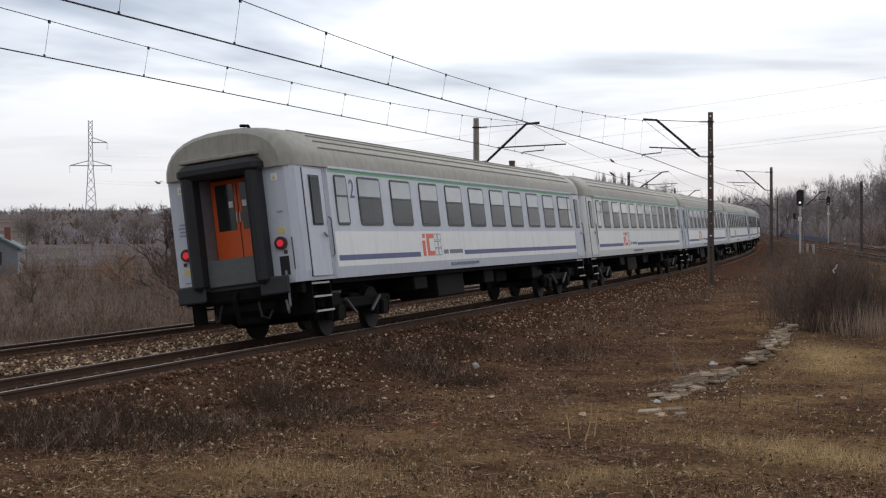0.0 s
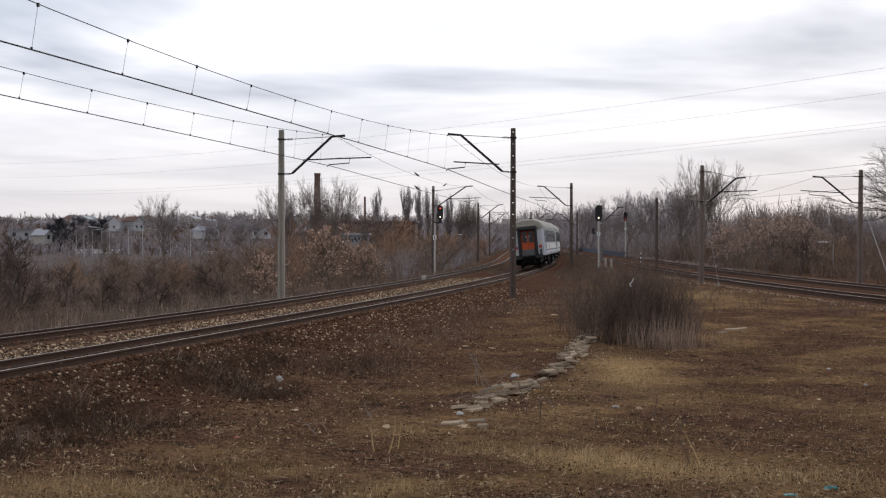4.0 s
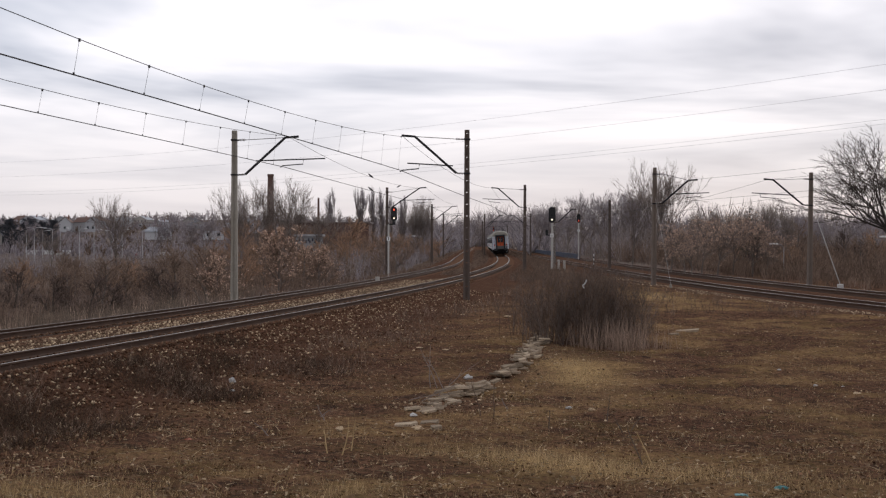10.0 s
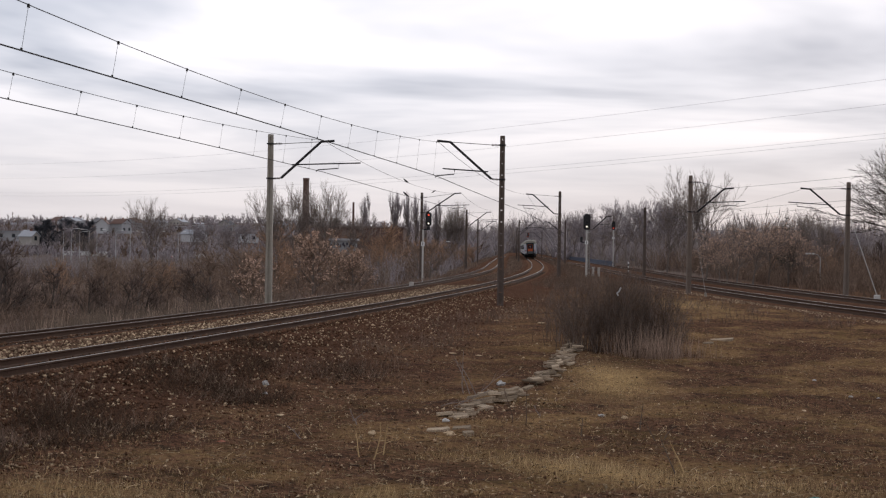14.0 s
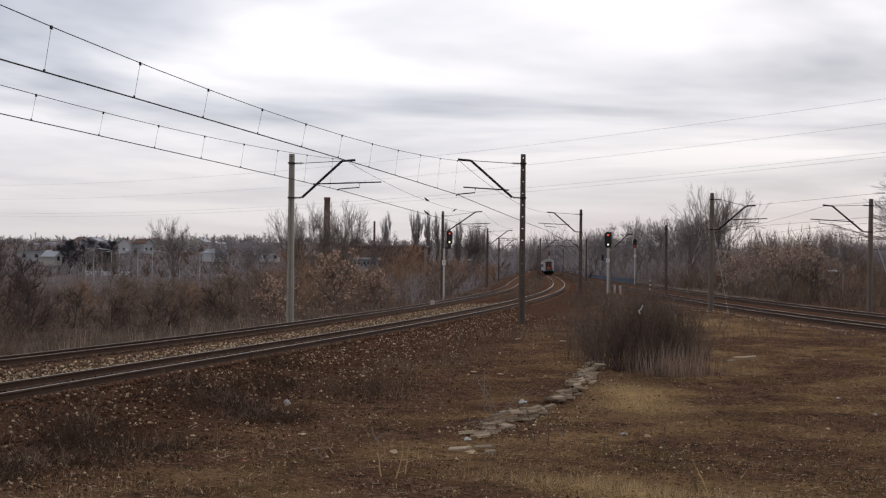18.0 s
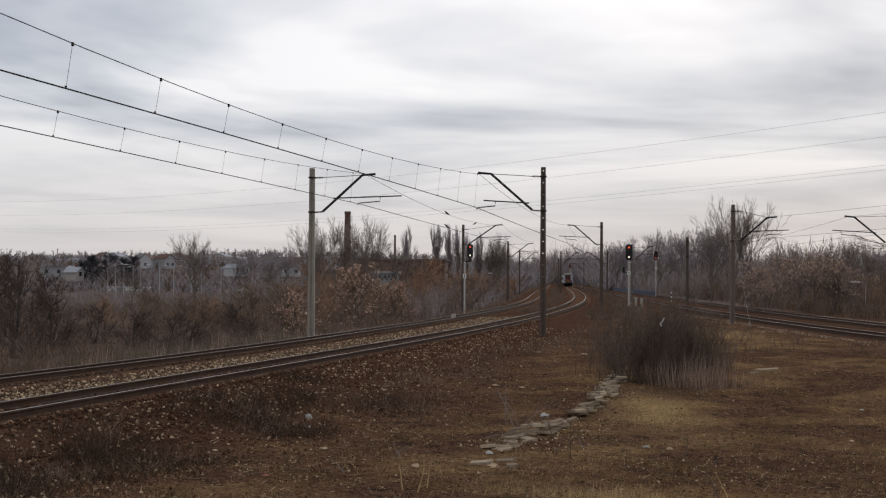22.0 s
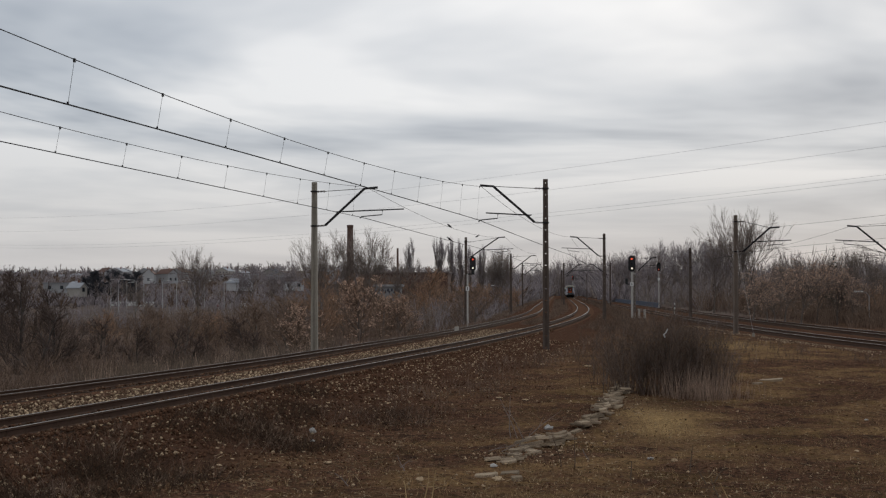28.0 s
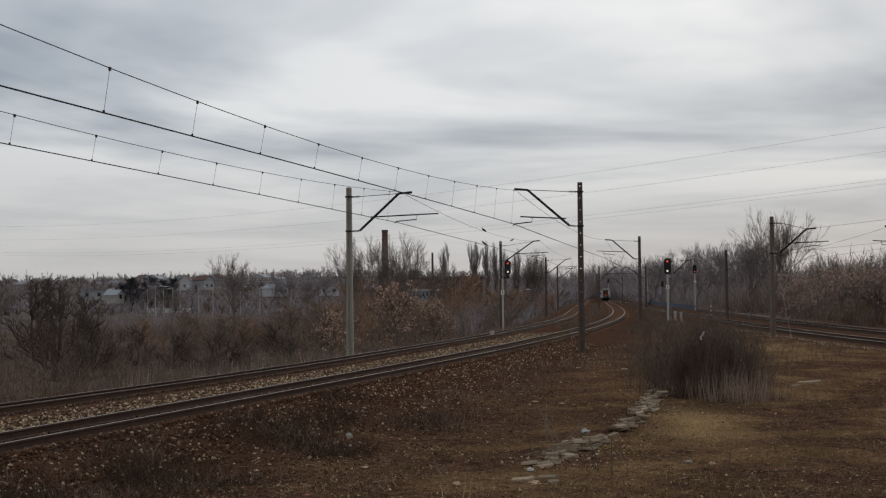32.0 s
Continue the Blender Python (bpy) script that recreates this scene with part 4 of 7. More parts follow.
    P("jumper_cable", Mesh().tube([(1.03, 0.21, 1.3), (1.10, 0.08, 1.05), (1.10, 0.08, 0.65), (1.0, 0.2, 0.52), (0.9, 0.35, 0.75)], 0.025, 6), mat("pale_grey_cable", (0.2, 0.2, 0.2), 0.6), "grey jumper cable hanging in a loop")
    bars = Mesh()
    for k in range(4):
        bars.box(-1.12 + 0.02 * (k % 2), -0.92 - 0.03 * (k % 3), 0.210, 0.2215, 2.20 + 0.07 * k, 2.235 + 0.07 * k)
    bars.box(0.98, 1.10, 0.210, 0.2215, 2.40, 2.44).box(-1.10, -0.95, 0.210, 0.2215, 1.28, 1.31)
    P("data_bars", bars, mat("faint_grey_lettering", (0.30, 0.31, 0.36), 0.5), "faint grey bars of small lettering")
    P("roof_pipe", Mesh().tube([(0.5, 0.45, 4.10), (0.46, 0.5, 4.16), (0.28, 0.52, 4.19)], 0.03, 6), UNDER)
    P("grab_rail", Mesh().tube([(1.18, 0.27, 1.28), (1.23, 0.2, 1.32), (1.23, 0.2, 1.9), (1.18, 0.27, 1.95)], 0.014, 6), GREYPLATE)


def bogie(top, y):
    # LEAN tilts the body to fit the camera's view; bogies turn back onto the canted rails
    level = Matrix.Translation((0, 0, 0.75)) @ pose(0, 0, 0, 0, LEAN, 0) @ Matrix.Translation((0, 0, -0.75))
    fr = part("bogie", Mesh().box(-1.08, -0.94, y - 1.75, y + 1.75, 0.52, 0.74, bev=0.03).box(0.94, 1.08, y - 1.75, y + 1.75, 0.52, 0.74, bev=0.03).box(-0.94, 0.94, y - 0.25, y + 0.25, 0.45, 0.82, bev=0.03), UNDER, top, "near-black two-axle bogie", m=level)
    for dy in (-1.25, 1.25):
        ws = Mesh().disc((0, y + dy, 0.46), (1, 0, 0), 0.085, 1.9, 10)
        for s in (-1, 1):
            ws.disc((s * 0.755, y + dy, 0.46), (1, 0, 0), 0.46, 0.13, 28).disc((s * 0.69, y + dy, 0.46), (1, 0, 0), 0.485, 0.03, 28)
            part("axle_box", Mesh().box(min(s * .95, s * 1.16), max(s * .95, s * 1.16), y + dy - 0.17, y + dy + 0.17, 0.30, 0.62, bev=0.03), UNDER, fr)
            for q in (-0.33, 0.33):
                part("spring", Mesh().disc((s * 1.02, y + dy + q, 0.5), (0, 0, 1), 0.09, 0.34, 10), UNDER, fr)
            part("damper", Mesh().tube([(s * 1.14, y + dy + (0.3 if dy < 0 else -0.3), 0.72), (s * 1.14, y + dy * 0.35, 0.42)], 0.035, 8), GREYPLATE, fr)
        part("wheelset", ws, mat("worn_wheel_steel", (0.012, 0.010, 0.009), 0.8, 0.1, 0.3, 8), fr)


coaches = [coach_master(LILAC, "white and lilac-grey passenger coach with a beige ribbed roof"), coach_master(IVORY, "weathered ivory passenger coach with a beige ribbed roof")]
for i in range(5):
    coaches.append(copy_thing(coaches[i % 2], Matrix.Identity(4)))
tagged(coaches[0], "last passenger coach, lilac-grey and white, orange gangway door and tail lamps")

# ---------------------------------------------------------------- plants
BARK = mat("grey_brown_bark", (0.17, 0.138, 0.118), 0.9, 0, 0.4, 6, obj=0.15)
DARKBARK = mat("dark_bark", (0.070, 0.058, 0.050), 0.9, 0, 0.4, 6, obj=0.15)
TWIG = mat("reddish_brown_twigs", (0.225, 0.157, 0.118), 0.9, 0, 0.3, 3, islands=0.45, spec=0.0)
DARKTWIG = mat("dark_brown_twigs", (0.138, 0.094, 0.069), 0.9, 0, 0.3, 3, islands=0.45, spec=0.0)
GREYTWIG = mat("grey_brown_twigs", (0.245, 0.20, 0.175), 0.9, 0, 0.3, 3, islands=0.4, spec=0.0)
RUSTTWIG = mat("rust_coloured_twigs", (0.33, 0.205, 0.135), 0.9, 0, 0.3, 3, islands=0.4, spec=0.0)
DEADLEAF = mat("withered_brown_leaves", (0.58, 0.41, 0.31), 0.9, 0, 0.3, 3, islands=0.45, spec=0.0)
STRAW = mat("straw_grass", (0.47, 0.325, 0.17), 0.95, 0, 0.3, 2, islands=0.4, spec=0.0)
REED = mat("pale_dry_reeds", (0.155, 0.118, 0.090), 0.95, 0, 0.3, 2, islands=0.4, spec=0.0)
DULLGRASS = mat("dull_olive_grass", (0.23, 0.145, 0.075), 0.95, 0, 0.3, 2, islands=0.45, spec=0.0)
# distance haze is painted into this paler, bluer twig colour
HAZETWIG = mat("haze_paled_twigs", (0.285, 0.248, 0.252), 0.9, 0, 0.3, 1, islands=0.4, spec=0.0)
NEEDLE = mat("dark_fir_needles", (0.030, 0.040, 0.026), 0.9, 0, 0.3, 3, islands=0.3)


def unit(v):
    return v / (np.linalg.norm(v, axis=-1, keepdims=True) + 1e-9)


def spikes_mesh(name, p, q, r, material, index=None):
    """Many thin three-sided spikes from p to q."""
    d = unit(q - p)
    ref = np.where(np.abs(d[:, 2:3]) < 0.9, [[0, 0, 1.0]], [[1.0, 0, 0]])
    a = unit(np.cross(d, ref))
    b = np.cross(d, a)
    r = np.asarray(r).reshape(-1, 1)
    v = np.stack([p + a * r, p - a * (0.5 * r) + b * (0.87 * r), p - a * (0.5 * r) - b * (0.87 * r), q], 1).reshape(-1, 3)
    f = (np.arange(len(p))[:, None] * 4 + np.array([0, 1, 3, 1, 2, 3, 2, 0, 3])[None]).ravel()
    return array_mesh(name, v, f, 3, material, None if index is None else np.repeat(index, 3))


def shoots(rs, P, D, L, k, t0, t1, angle, ratio, up=0.0):
    """k children of every branch: their feet, directions and lengths."""
    n = len(P)
    t = rs.uniform(t0, t1, (n, k, 1))
    foot = P[:, None] + D[:, None] * (L[:, None, None] * t)
    side = rs.normal(0, 1, (n, k, 3))
    side -= (side * D[:, None]).sum(-1, keepdims=True) * D[:, None]
    side = unit(side)
    a = np.radians(rs.uniform(angle * 0.6, angle * 1.3, (n, k, 1)))
    d = unit(D[:, None] * np.cos(a) + side * np.sin(a) + np.array([0, 0, up]))
    ln = L[:, None] * ratio * rs.uniform(0.6, 1.15, (n, k)) * (1.15 - 0.6 * t[..., 0])
    return foot.reshape(-1, 3), d.reshape(-1, 3), ln.ravel()


def tree_meshes(name, seed, trunk_h, limbs, spread, ratio, up, twig_r, bark, twig, fine=5, lean=0.03, low=0.25, droop=0.0):
    """A bare tree one metre high: tapered bent trunk and limbs in one mesh, the crown's twigs in another."""
    rs = np.random.RandomState(seed)
    segs = []
    p, d = np.zeros(3), unit(np.array([rs.normal(0, lean), rs.normal(0, lean), 1.0]))
    n, r = 7, 0.020
    nodes = [p]
    for i in range(n):
        q = p + d * trunk_h / n
        segs.append((*p, *q, r * (1 - i / (n + 0.6)), r * (1 - (i + 1) / (n + 0.6))))
        p, d = q, unit(d + rs.normal(0, 0.06, 3))
        nodes.append(p)
    nodes = np.array(nodes)
    t = np.sort(rs.uniform(low, 0.97, limbs))
    foot = np.stack([np.interp(t * n, np.arange(n + 1), nodes[:, j]) for j in range(3)], 1)
    az = rs.uniform(0, 2 * math.pi, limbs) + np.arange(limbs) * 2.4
    el = np.radians(90 - spread * rs.uniform(0.7, 1.2, limbs))
    D = np.stack([np.cos(az) * np.cos(el), np.sin(az) * np.cos(el), np.sin(el)], 1)
    L = ratio * (1.1 - 0.75 * (t - low) / (1 - low)) * rs.uniform(0.75, 1.15, limbs)
    lr = 0.009 * (1.2 - 0.8 * t)
    # each limb bends upward in three pieces
    P1 = foot
    ends = []
    for i in range(3):
        q = P1 + D * (L / 3)[:, None]
        for j in range(limbs):
            segs.append((*P1[j], *q[j], lr[j] * (1 - 0.28 * i), lr[j] * (1 - 0.28 * (i + 1))))
        ends.append((P1, D, L / 3))
        P1, D = q, unit(D + np.array([0, 0, up]) + rs.normal(0, 0.13, D.shape))
    P = np.concatenate([e[0] for e in ends])
    D = np.concatenate([e[1] for e in ends])
    Lb = np.concatenate([np.maximum(L, 0.12)] * 3)
    a = shoots(rs, P, D, Lb / 3, 3, 0.1, 1.0, 34, 2.0, up)
    b = shoots(rs, *a, fine, 0.15, 1.0, 30, 0.66, up * 0.7 - droop * 0.5)
    c = shoots(rs, *b, 3, 0.2, 1.0, 30, 0.72, up * 0.4 - droop)
    pp = np.concatenate([a[0], b[0], c[0]])
    qq = np.concatenate([x[0] + x[1] * x[2][:, None] for x in (a, b, c)])
    rr = np.concatenate([np.full(len(a[0]), twig_r * 1.5), np.full(len(b[0]), twig_r * 0.9), np.full(len(c[0]), twig_r * 0.65)])
    k = 1.0 / float(qq[:, 2].max())
    segs = np.array(segs) * k
    return segments_mesh(name + "_trunk", segs, bark), spikes_mesh(name + "_crown", pp * k, qq * k, rr * k, twig)


def grown_tree(name, seed, levels, angle, ratio, rise, bark, twig, slim=0.022, trunk=0.34, spread=1.0, twig_r=0.0011, fans=3):
    """A bare tree one metre high that forks from the trunk outward, each branch bent in three pieces, with fans of twigs at the ends."""
    rs = np.random.RandomState(seed)
    P, D = np.zeros((1, 3)), unit(np.array([[rs.normal(0, 0.03), rs.normal(0, 0.03), 1.0]]))
    L, R = np.array([trunk]), np.array([slim])
    segs = []
    for lv in range(levels):
        n = len(P)
        q, d, r = P, D, R
        mids = []
        for k in range(3):
            e = q + d * (L / 3)[:, None]
            r1 = R * (1 - 0.11 * (k + 1))
            segs.append(np.concatenate([q, e, r[:, None], r1[:, None]], 1))
            mids.append((e, d, r1))
            q, r = e, r1
            d = unit(d + rs.normal(0, 0.07 + 0.012 * lv, d.shape) + np.array([0, 0, rise * 0.4]))
        kids = [(mids[2], 0.9), (mids[2], 1.1), (mids[2 if lv == 0 else 1], 1.5)] + ([(mids[2], 1.25), (mids[1], 1.9)] if lv in (0, 2) else [(mids[0], 1.7)] if lv == 1 else [])
        nP, nD, nL, nR = [], [], [], []
        for (e, dd, rr), wide in kids:
            side = rs.normal(0, 1, (n, 3))
            side = unit(side - (side * dd).sum(-1, keepdims=True) * dd)
            t = np.radians(angle * wide * rs.uniform(0.6, 1.25, (n, 1)))
            nd = dd * np.cos(t) + side * np.sin(t)
            nd[:, :2] *= spread
            nP.append(e)
            nD.append(unit(nd + np.array([0, 0, rise])))
            nL.append(L * ratio * rs.uniform(0.75, 1.2, n))
            nR.append(rr * 0.66 * rs.uniform(0.8, 1.1, n))
        P, D, L, R = np.concatenate(nP), np.concatenate(nD), np.concatenate(nL), np.concatenate(nR)
    a = (P, D, L * 0.9)
    b = shoots(rs, P, D, L * 0.9, fans, 0.1, 1.0, 26, 0.8, rise)
    pp, qq = np.concatenate([a[0], b[0]]), np.concatenate([a[0] + a[1] * a[2][:, None], b[0] + b[1] * b[2][:, None]])
    rr = np.r_[np.full(len(P), twig_r * 1.4), np.full(len(b[0]), twig_r)]
    segs = np.concatenate(segs)
    k = 1.0 / float(qq[:, 2].max())
    segs[:, 6:] = np.maximum(segs[:, 6:], twig_r * 1.2)
    return segments_mesh(name + "_trunk", segs * k, bark), spikes_mesh(name + "_crown", pp * k, qq * k, rr * k, twig)


def leaves_for(seed, meshes, count, size, material):
    """Small withered leaves at the twigs' ends, as folded quads."""
    me = meshes[1]
    v = np.empty(len(me.vertices) * 3)
    me.vertices.foreach_get("co", v)
    tips = v.reshape(-1, 4, 3)[:, 3]
    rs = np.random.RandomState(seed)
    c = tips[rs.randint(0, len(tips), count)] + rs.normal(0, size * 0.6, (count, 3))
    a, b = unit(rs.normal(0, 1, (count, 3))), unit(rs.normal(0, 1, (count, 3)))
    s = size * rs.uniform(0.6, 1.3, (count, 1))
    n = unit(np.cross(a, b)) * s * 0.25
    vv = np.stack([c - a * s, c + b * s * 0.5 + n, c + a * s, c - b * s * 0.5 + n], 1).reshape(-1, 3)
    k = np.arange(count)[:, None] * 4
    return array_mesh("withered_leaves", vv, (k + np.array([0, 1, 2, 0, 2, 3])[None]).ravel(), 3, material)


SPECIES = {
    "round": [grown_tree("round_tree", 110 + i, 5, 25, 0.76, 0.10, BARK, GREYTWIG, 0.018, 0.30, 1.0, 0.0011) for i in range(3)],
    # far trees and poplars: bark and twigs paled to carry the haze
    "far": [grown_tree("far_tree", 150 + i, 4, 25, 0.76, 0.10, GREYTWIG, HAZETWIG, 0.018, 0.30, 1.0, 0.0016, 6) for i in range(3)],
    "spread": [grown_tree("spreading_tree", 120 + i, 6, 24, 0.77, 0.07, DARKBARK, mat("dark_oak_twigs", (0.085, 0.066, 0.056), 0.9, 0, 0.3, 3, islands=0.4, spec=0.0), 0.034, 0.27, 1.12, 0.0010, 2) for i in range(2)],
    "poplar": [grown_tree("poplar_tree", 130 + i, 4, 13, 0.78, 0.40, GREYTWIG, HAZETWIG, 0.013, 0.20, 0.62, 0.0012, 3) for i in range(2)],
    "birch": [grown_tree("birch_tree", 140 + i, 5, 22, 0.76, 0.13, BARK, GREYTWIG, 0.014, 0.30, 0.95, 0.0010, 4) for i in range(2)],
    "ivy": [tree_meshes("ivy_tree", 50, 0.9, 34, 40, 0.24, 0.10, 0.0045, DARKBARK, mat("dull_ivy_twigs", (0.075, 0.076, 0.084), 0.9, 0, 0.3, 3, islands=0.45, spec=0.0), 3, 0.01, 0.12)],
    "scrub": [tree_meshes("scrub_tree", 60 + i, 0.70, 15, 44, 0.36, 0.14, 0.0030, BARK, TWIG, 3, 0.08, 0.06) for i in range(3)],
    "dark": [tree_meshes("dark_shrub", 66 + i, 0.70, 16, 46, 0.36, 0.14, 0.0026, DARKBARK, mat("blackish_twigs", (0.105, 0.077, 0.065), 0.9, 0, 0.3, 3, islands=0.45, spec=0.0), 4, 0.08, 0.04) for i in range(2)],
    "rusty": [tree_meshes("rusty_tree", 70 + i, 0.70, 15, 44, 0.36, 0.14, 0.0028, BARK, RUSTTWIG, 3, 0.08, 0.06) for i in range(2)],
}
LEAVES = {"scrub": [leaves_for(80 + i, SPECIES["scrub"][i], 1600, 0.014, DEADLEAF) for i in range(2)], "round": [leaves_for(84 + i, SPECIES["round"][i], 1700, 0.013, DEADLEAF) for i in range(2)]}
_turn = random.Random(5)


def tree(kind, x, y, top_z, label, name="bare_tree", wide=1.0, leafy=False, which=None, category="tree", group=""):
    """A bare tree rooted in the ground whose crown ends at the height top_z."""
    # trees beyond 195 m take the lighter mesh with haze in its colours
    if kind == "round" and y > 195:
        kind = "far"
    base = float(ground_z(x, y)) - 0.15
    if kind in ("scrub", "rusty", "dark"):
        base -= 0.28 * (top_z - base)  # sunk so that the bare lower trunk is hidden from view
    h = top_z - base
    k = which if which is not None else _turn.randrange(len(SPECIES[kind]))
    trunk, crown = SPECIES[kind][k]
    _turn.random()
    turn = _turn.uniform(0, 360)
    top = thing(name, label, category, group, m=Matrix.Translation((x, y, base)))
    local = pose(0, 0, 0, 0, 0, turn) @ Matrix.Diagonal((h * wide, h * wide, h, 1))
    part("trunk", trunk, None, top, m=local)
    part("crown", crown, None, top, m=local)
    if leafy:
        part("withered_leaves", LEAVES[kind][k % 2], None, top, "withered pale brown leaves", m=local)
    return top


# left side, from the skyline trees down to the shrubs beside the line
tree("birch", -40.9, 170, 8.2, "bare birch above the thicket", which=0, wide=1.0)
for x, y, z, w in ((-32.6, 210, 11.2, 0.8), (-29.6, 214, 12.2, 0.9), (-24.2, 212, 12.6, 0.8), (-27.3, 225, 11.4, 0.9), (-20.9, 226, 8.2, 1.0)):
    tree("birch", x, y, z, "tall bare birch with fine drooping twigs", "birch_tree", w, group="birches by the chimney")
for x, y, z in ((-46.73, 350, 9.5), (-30.13, 346, 16.0), (-24.29, 354, 16.8), (-20.58, 354, 16.6), (-17.52, 334, 15.4), (-14.87, 330, 13.6), (-11.95, 334, 13.8)):
    tree("poplar", x, y, z, "slender bare poplar in a row", "poplar_tree", 1.0, group="row of poplars")
for x, y, z in ((-10.15, 332, 11.2), (-9.08, 332, 12.6), (-8.01, 332, 13.6), (-7.08, 332, 13.4), (-6.14, 332, 11.8)):
    tree("birch", x, y, z, "tall bare tree in a close clump beyond the signal", group="clump beyond the signal", wide=0.55)
for x, y, z in ((-91.95, 300, 6.0), (-64.44, 300, 6.6), (-60.22, 300, 7.2), (-56.23, 300, 6.8), (-52.98, 300, 7.4)):
    tree("round", x, y, z + 1.0, "bare tree on the low skyline", group="trees on the skyline")
for x, y, z in ((-101, 200, 6.6), (-93, 206, 5.6), (-107, 212, 6.2), (-83, 200, 6.3), (-79, 208, 5.2), (-114, 230, 5.4), (-66, 230, 4.6)):
    tree("birch", x, y, z, "bare tree above the far end of the thicket", group="trees above the thicket", wide=1.25)
for x, y, z in ((-139.5, 426, 7.2), (-137, 430, 8.4), (-134, 423, 9.0), (-131, 431, 9.3), (-128, 424, 9.1), (-125, 430, 8.9), (-122.5, 424, 8.2)):
    tree("ivy", x, y, z, "dark dense evergreen tree before the town", "dark_tree", 1.9, group="dark trees before the town")
for i in range(15):
    bearing, y = -0.1625 + 0.01086 * i, 246 + (i * 37) % 70
    tree(("rusty", "scrub", "rusty")[i % 3], bearing * y, y, (3.2 if bearing > -0.058 else 4.9) + (i * 13 % 7) * 0.35, "rust-brown bare tree before the works", "bare_shrub", 1.1, category="shrub", group="trees before the works")
tree("dark", -36.5, 98, 4.0, "dense dark bare shrub tree", wide=1.0)
tree("dark", -40.5, 104, 4.4, "dense dark bare shrub tree", wide=1.2)
for x, y, z in ((-19, 78, 0.0), (-22, 84, 0.3), (-25, 88, 0.2), (-16.5, 82, 0.1), (-30, 96, 0.5), (-21, 100, 0.6)):
    tree("dark", x, y, z, "low dark bare shrub in the thicket", "bare_shrub", 1.5, category="shrub", group="dark shrubs of the left thicket")
tree("dark", -32.0, 92, 3.0, "dense dark bare shrub tree", wide=1.0)
tree("dark", -29.0, 80, 1.8, "dense dark bare shrub tree", wide=1.2)
for x, y, z, w in ((-11.8, 96, 3.3, 1.0), (-15.6, 92, 1.6, 1.1), (-9.3, 99, 2.0, 1.0)):
    tree("scrub", x, y, z, "shrub with withered pale leaves beside the far track", "leafy_shrub", w, True, which=0 if x > -12 else 1, category="shrub", group="shrubs with withered leaves")
for i in range(26):
    y = _turn.uniform(85, 160)
    x = float(far_x(y)) - _turn.uniform(12, 45)
    tree("rusty" if i % 4 == 0 else "scrub", x, y, _turn.uniform(0.4, 1.3) + (1.2 if x / y > -0.2 else 0), "bare brown shrub in the thicket", "bare_shrub", _turn.uniform(0.9, 1.4), category="shrub", group="shrubs of the left thicket")
for i in range(22):
    y = _turn.uniform(150, 330)
    x = float(far_x(y)) - _turn.uniform(7, 30)
    tree("rusty" if i % 3 == 0 else "scrub", x, y, _turn.uniform(1.8, 4.2) * (1 if x / y > -0.19 else 0.4), "bare brown shrub beside the far curve", "bare_shrub", _turn.uniform(0.9, 1.3), category="shrub", group="shrubs beside the far curve")
# right side
tree("spread", 35.2, 112, 11.8, "big bare spreading tree with thick limbs", "spreading_tree", 1.3, which=0)
tree("birch", 23.0, 160, 12.4, "tall bare tree behind the branch mast", which=1, wide=0.9)
tree("birch", 25.2, 166, 12.2, "tall bare tree behind the branch mast", which=0, wide=0.8)
tree("round", 21.6, 170, 10.4, "bare tree behind the branch line", which=0, wide=0.6)
for x, y, z, w in ((19.77, 128, 4.6, 0), (19.69, 120, 4.0, 0), (22.9, 130, 5.2, 0), (22.12, 118, 4.8, 0), (25.04, 126, 5.4, 0), (25.49, 120, 4.9, 0), (27.53, 124, 3.9, 0), (19.64, 116, 2.6, 1)):
    tree("round", x, y, z, "shrub with withered brown leaves behind the branch line", "leafy_shrub", 0.95, True, which=w, category="shrub", group="leafy shrubs behind the branch line")
for x, y, z in ((21.83, 270, 9.8), (22.98, 255, 10.4), (25.5, 262, 10.8), (26.15, 250, 10.2), (29.75, 268, 11.0), (30.36, 255, 10.4), (30.51, 240, 9.8), (31.17, 232, 10.2), (21.24, 300, 10.2), (20.04, 330, 10.0), (27.8, 240, 9.6), (32.78, 262, 11.0), (35.0, 250, 10.4), (27.88, 300, 11.6), (24.69, 330, 11.0)):
    tree("round", x, y, z + 1.4, "bare tree in the wood beyond the branch line", group="wood beyond the branch line")
for x, y, z in ((26.01, 150, 6.4), (28.98, 158, 7.0), (28.84, 150, 6.8), (32.95, 160, 7.6), (33.38, 152, 7.2), (37.57, 165, 7.8), (37.63, 158, 6.8)):
    tree("birch", x, y, z, "slender bare tree rising from the shrubs", group="slender trees behind the branch line", wide=0.7)
for i in range(24):
    y = _turn.uniform(110, 240)
    x = float(right2_x(y)) + _turn.uniform(5, 26)
    tree(("rusty", "dark", "dark", "scrub")[i % 4], x, y, _turn.uniform(1.6, 4.4) + (1.2 if y > 165 else 0), "bare brown shrub behind the branch line", "bare_shrub", _turn.uniform(0.9, 1.3), category="shrub", group="shrubs behind the branch line")
for x, y, z in ((47.98, 210, 6.6), (51.11, 215, 7.6), (50.8, 205, 6.8), (56.73, 220, 7.0), (53.58, 200, 6.0), (58.79, 210, 6.8), (60.69, 205, 6.2), (67.11, 215, 6.6), (68.11, 205, 6.4), (72.24, 205, 6.6)):
    tree("round", x, y, z, "bare tree on the wooded bank", group="trees on the wooded bank")


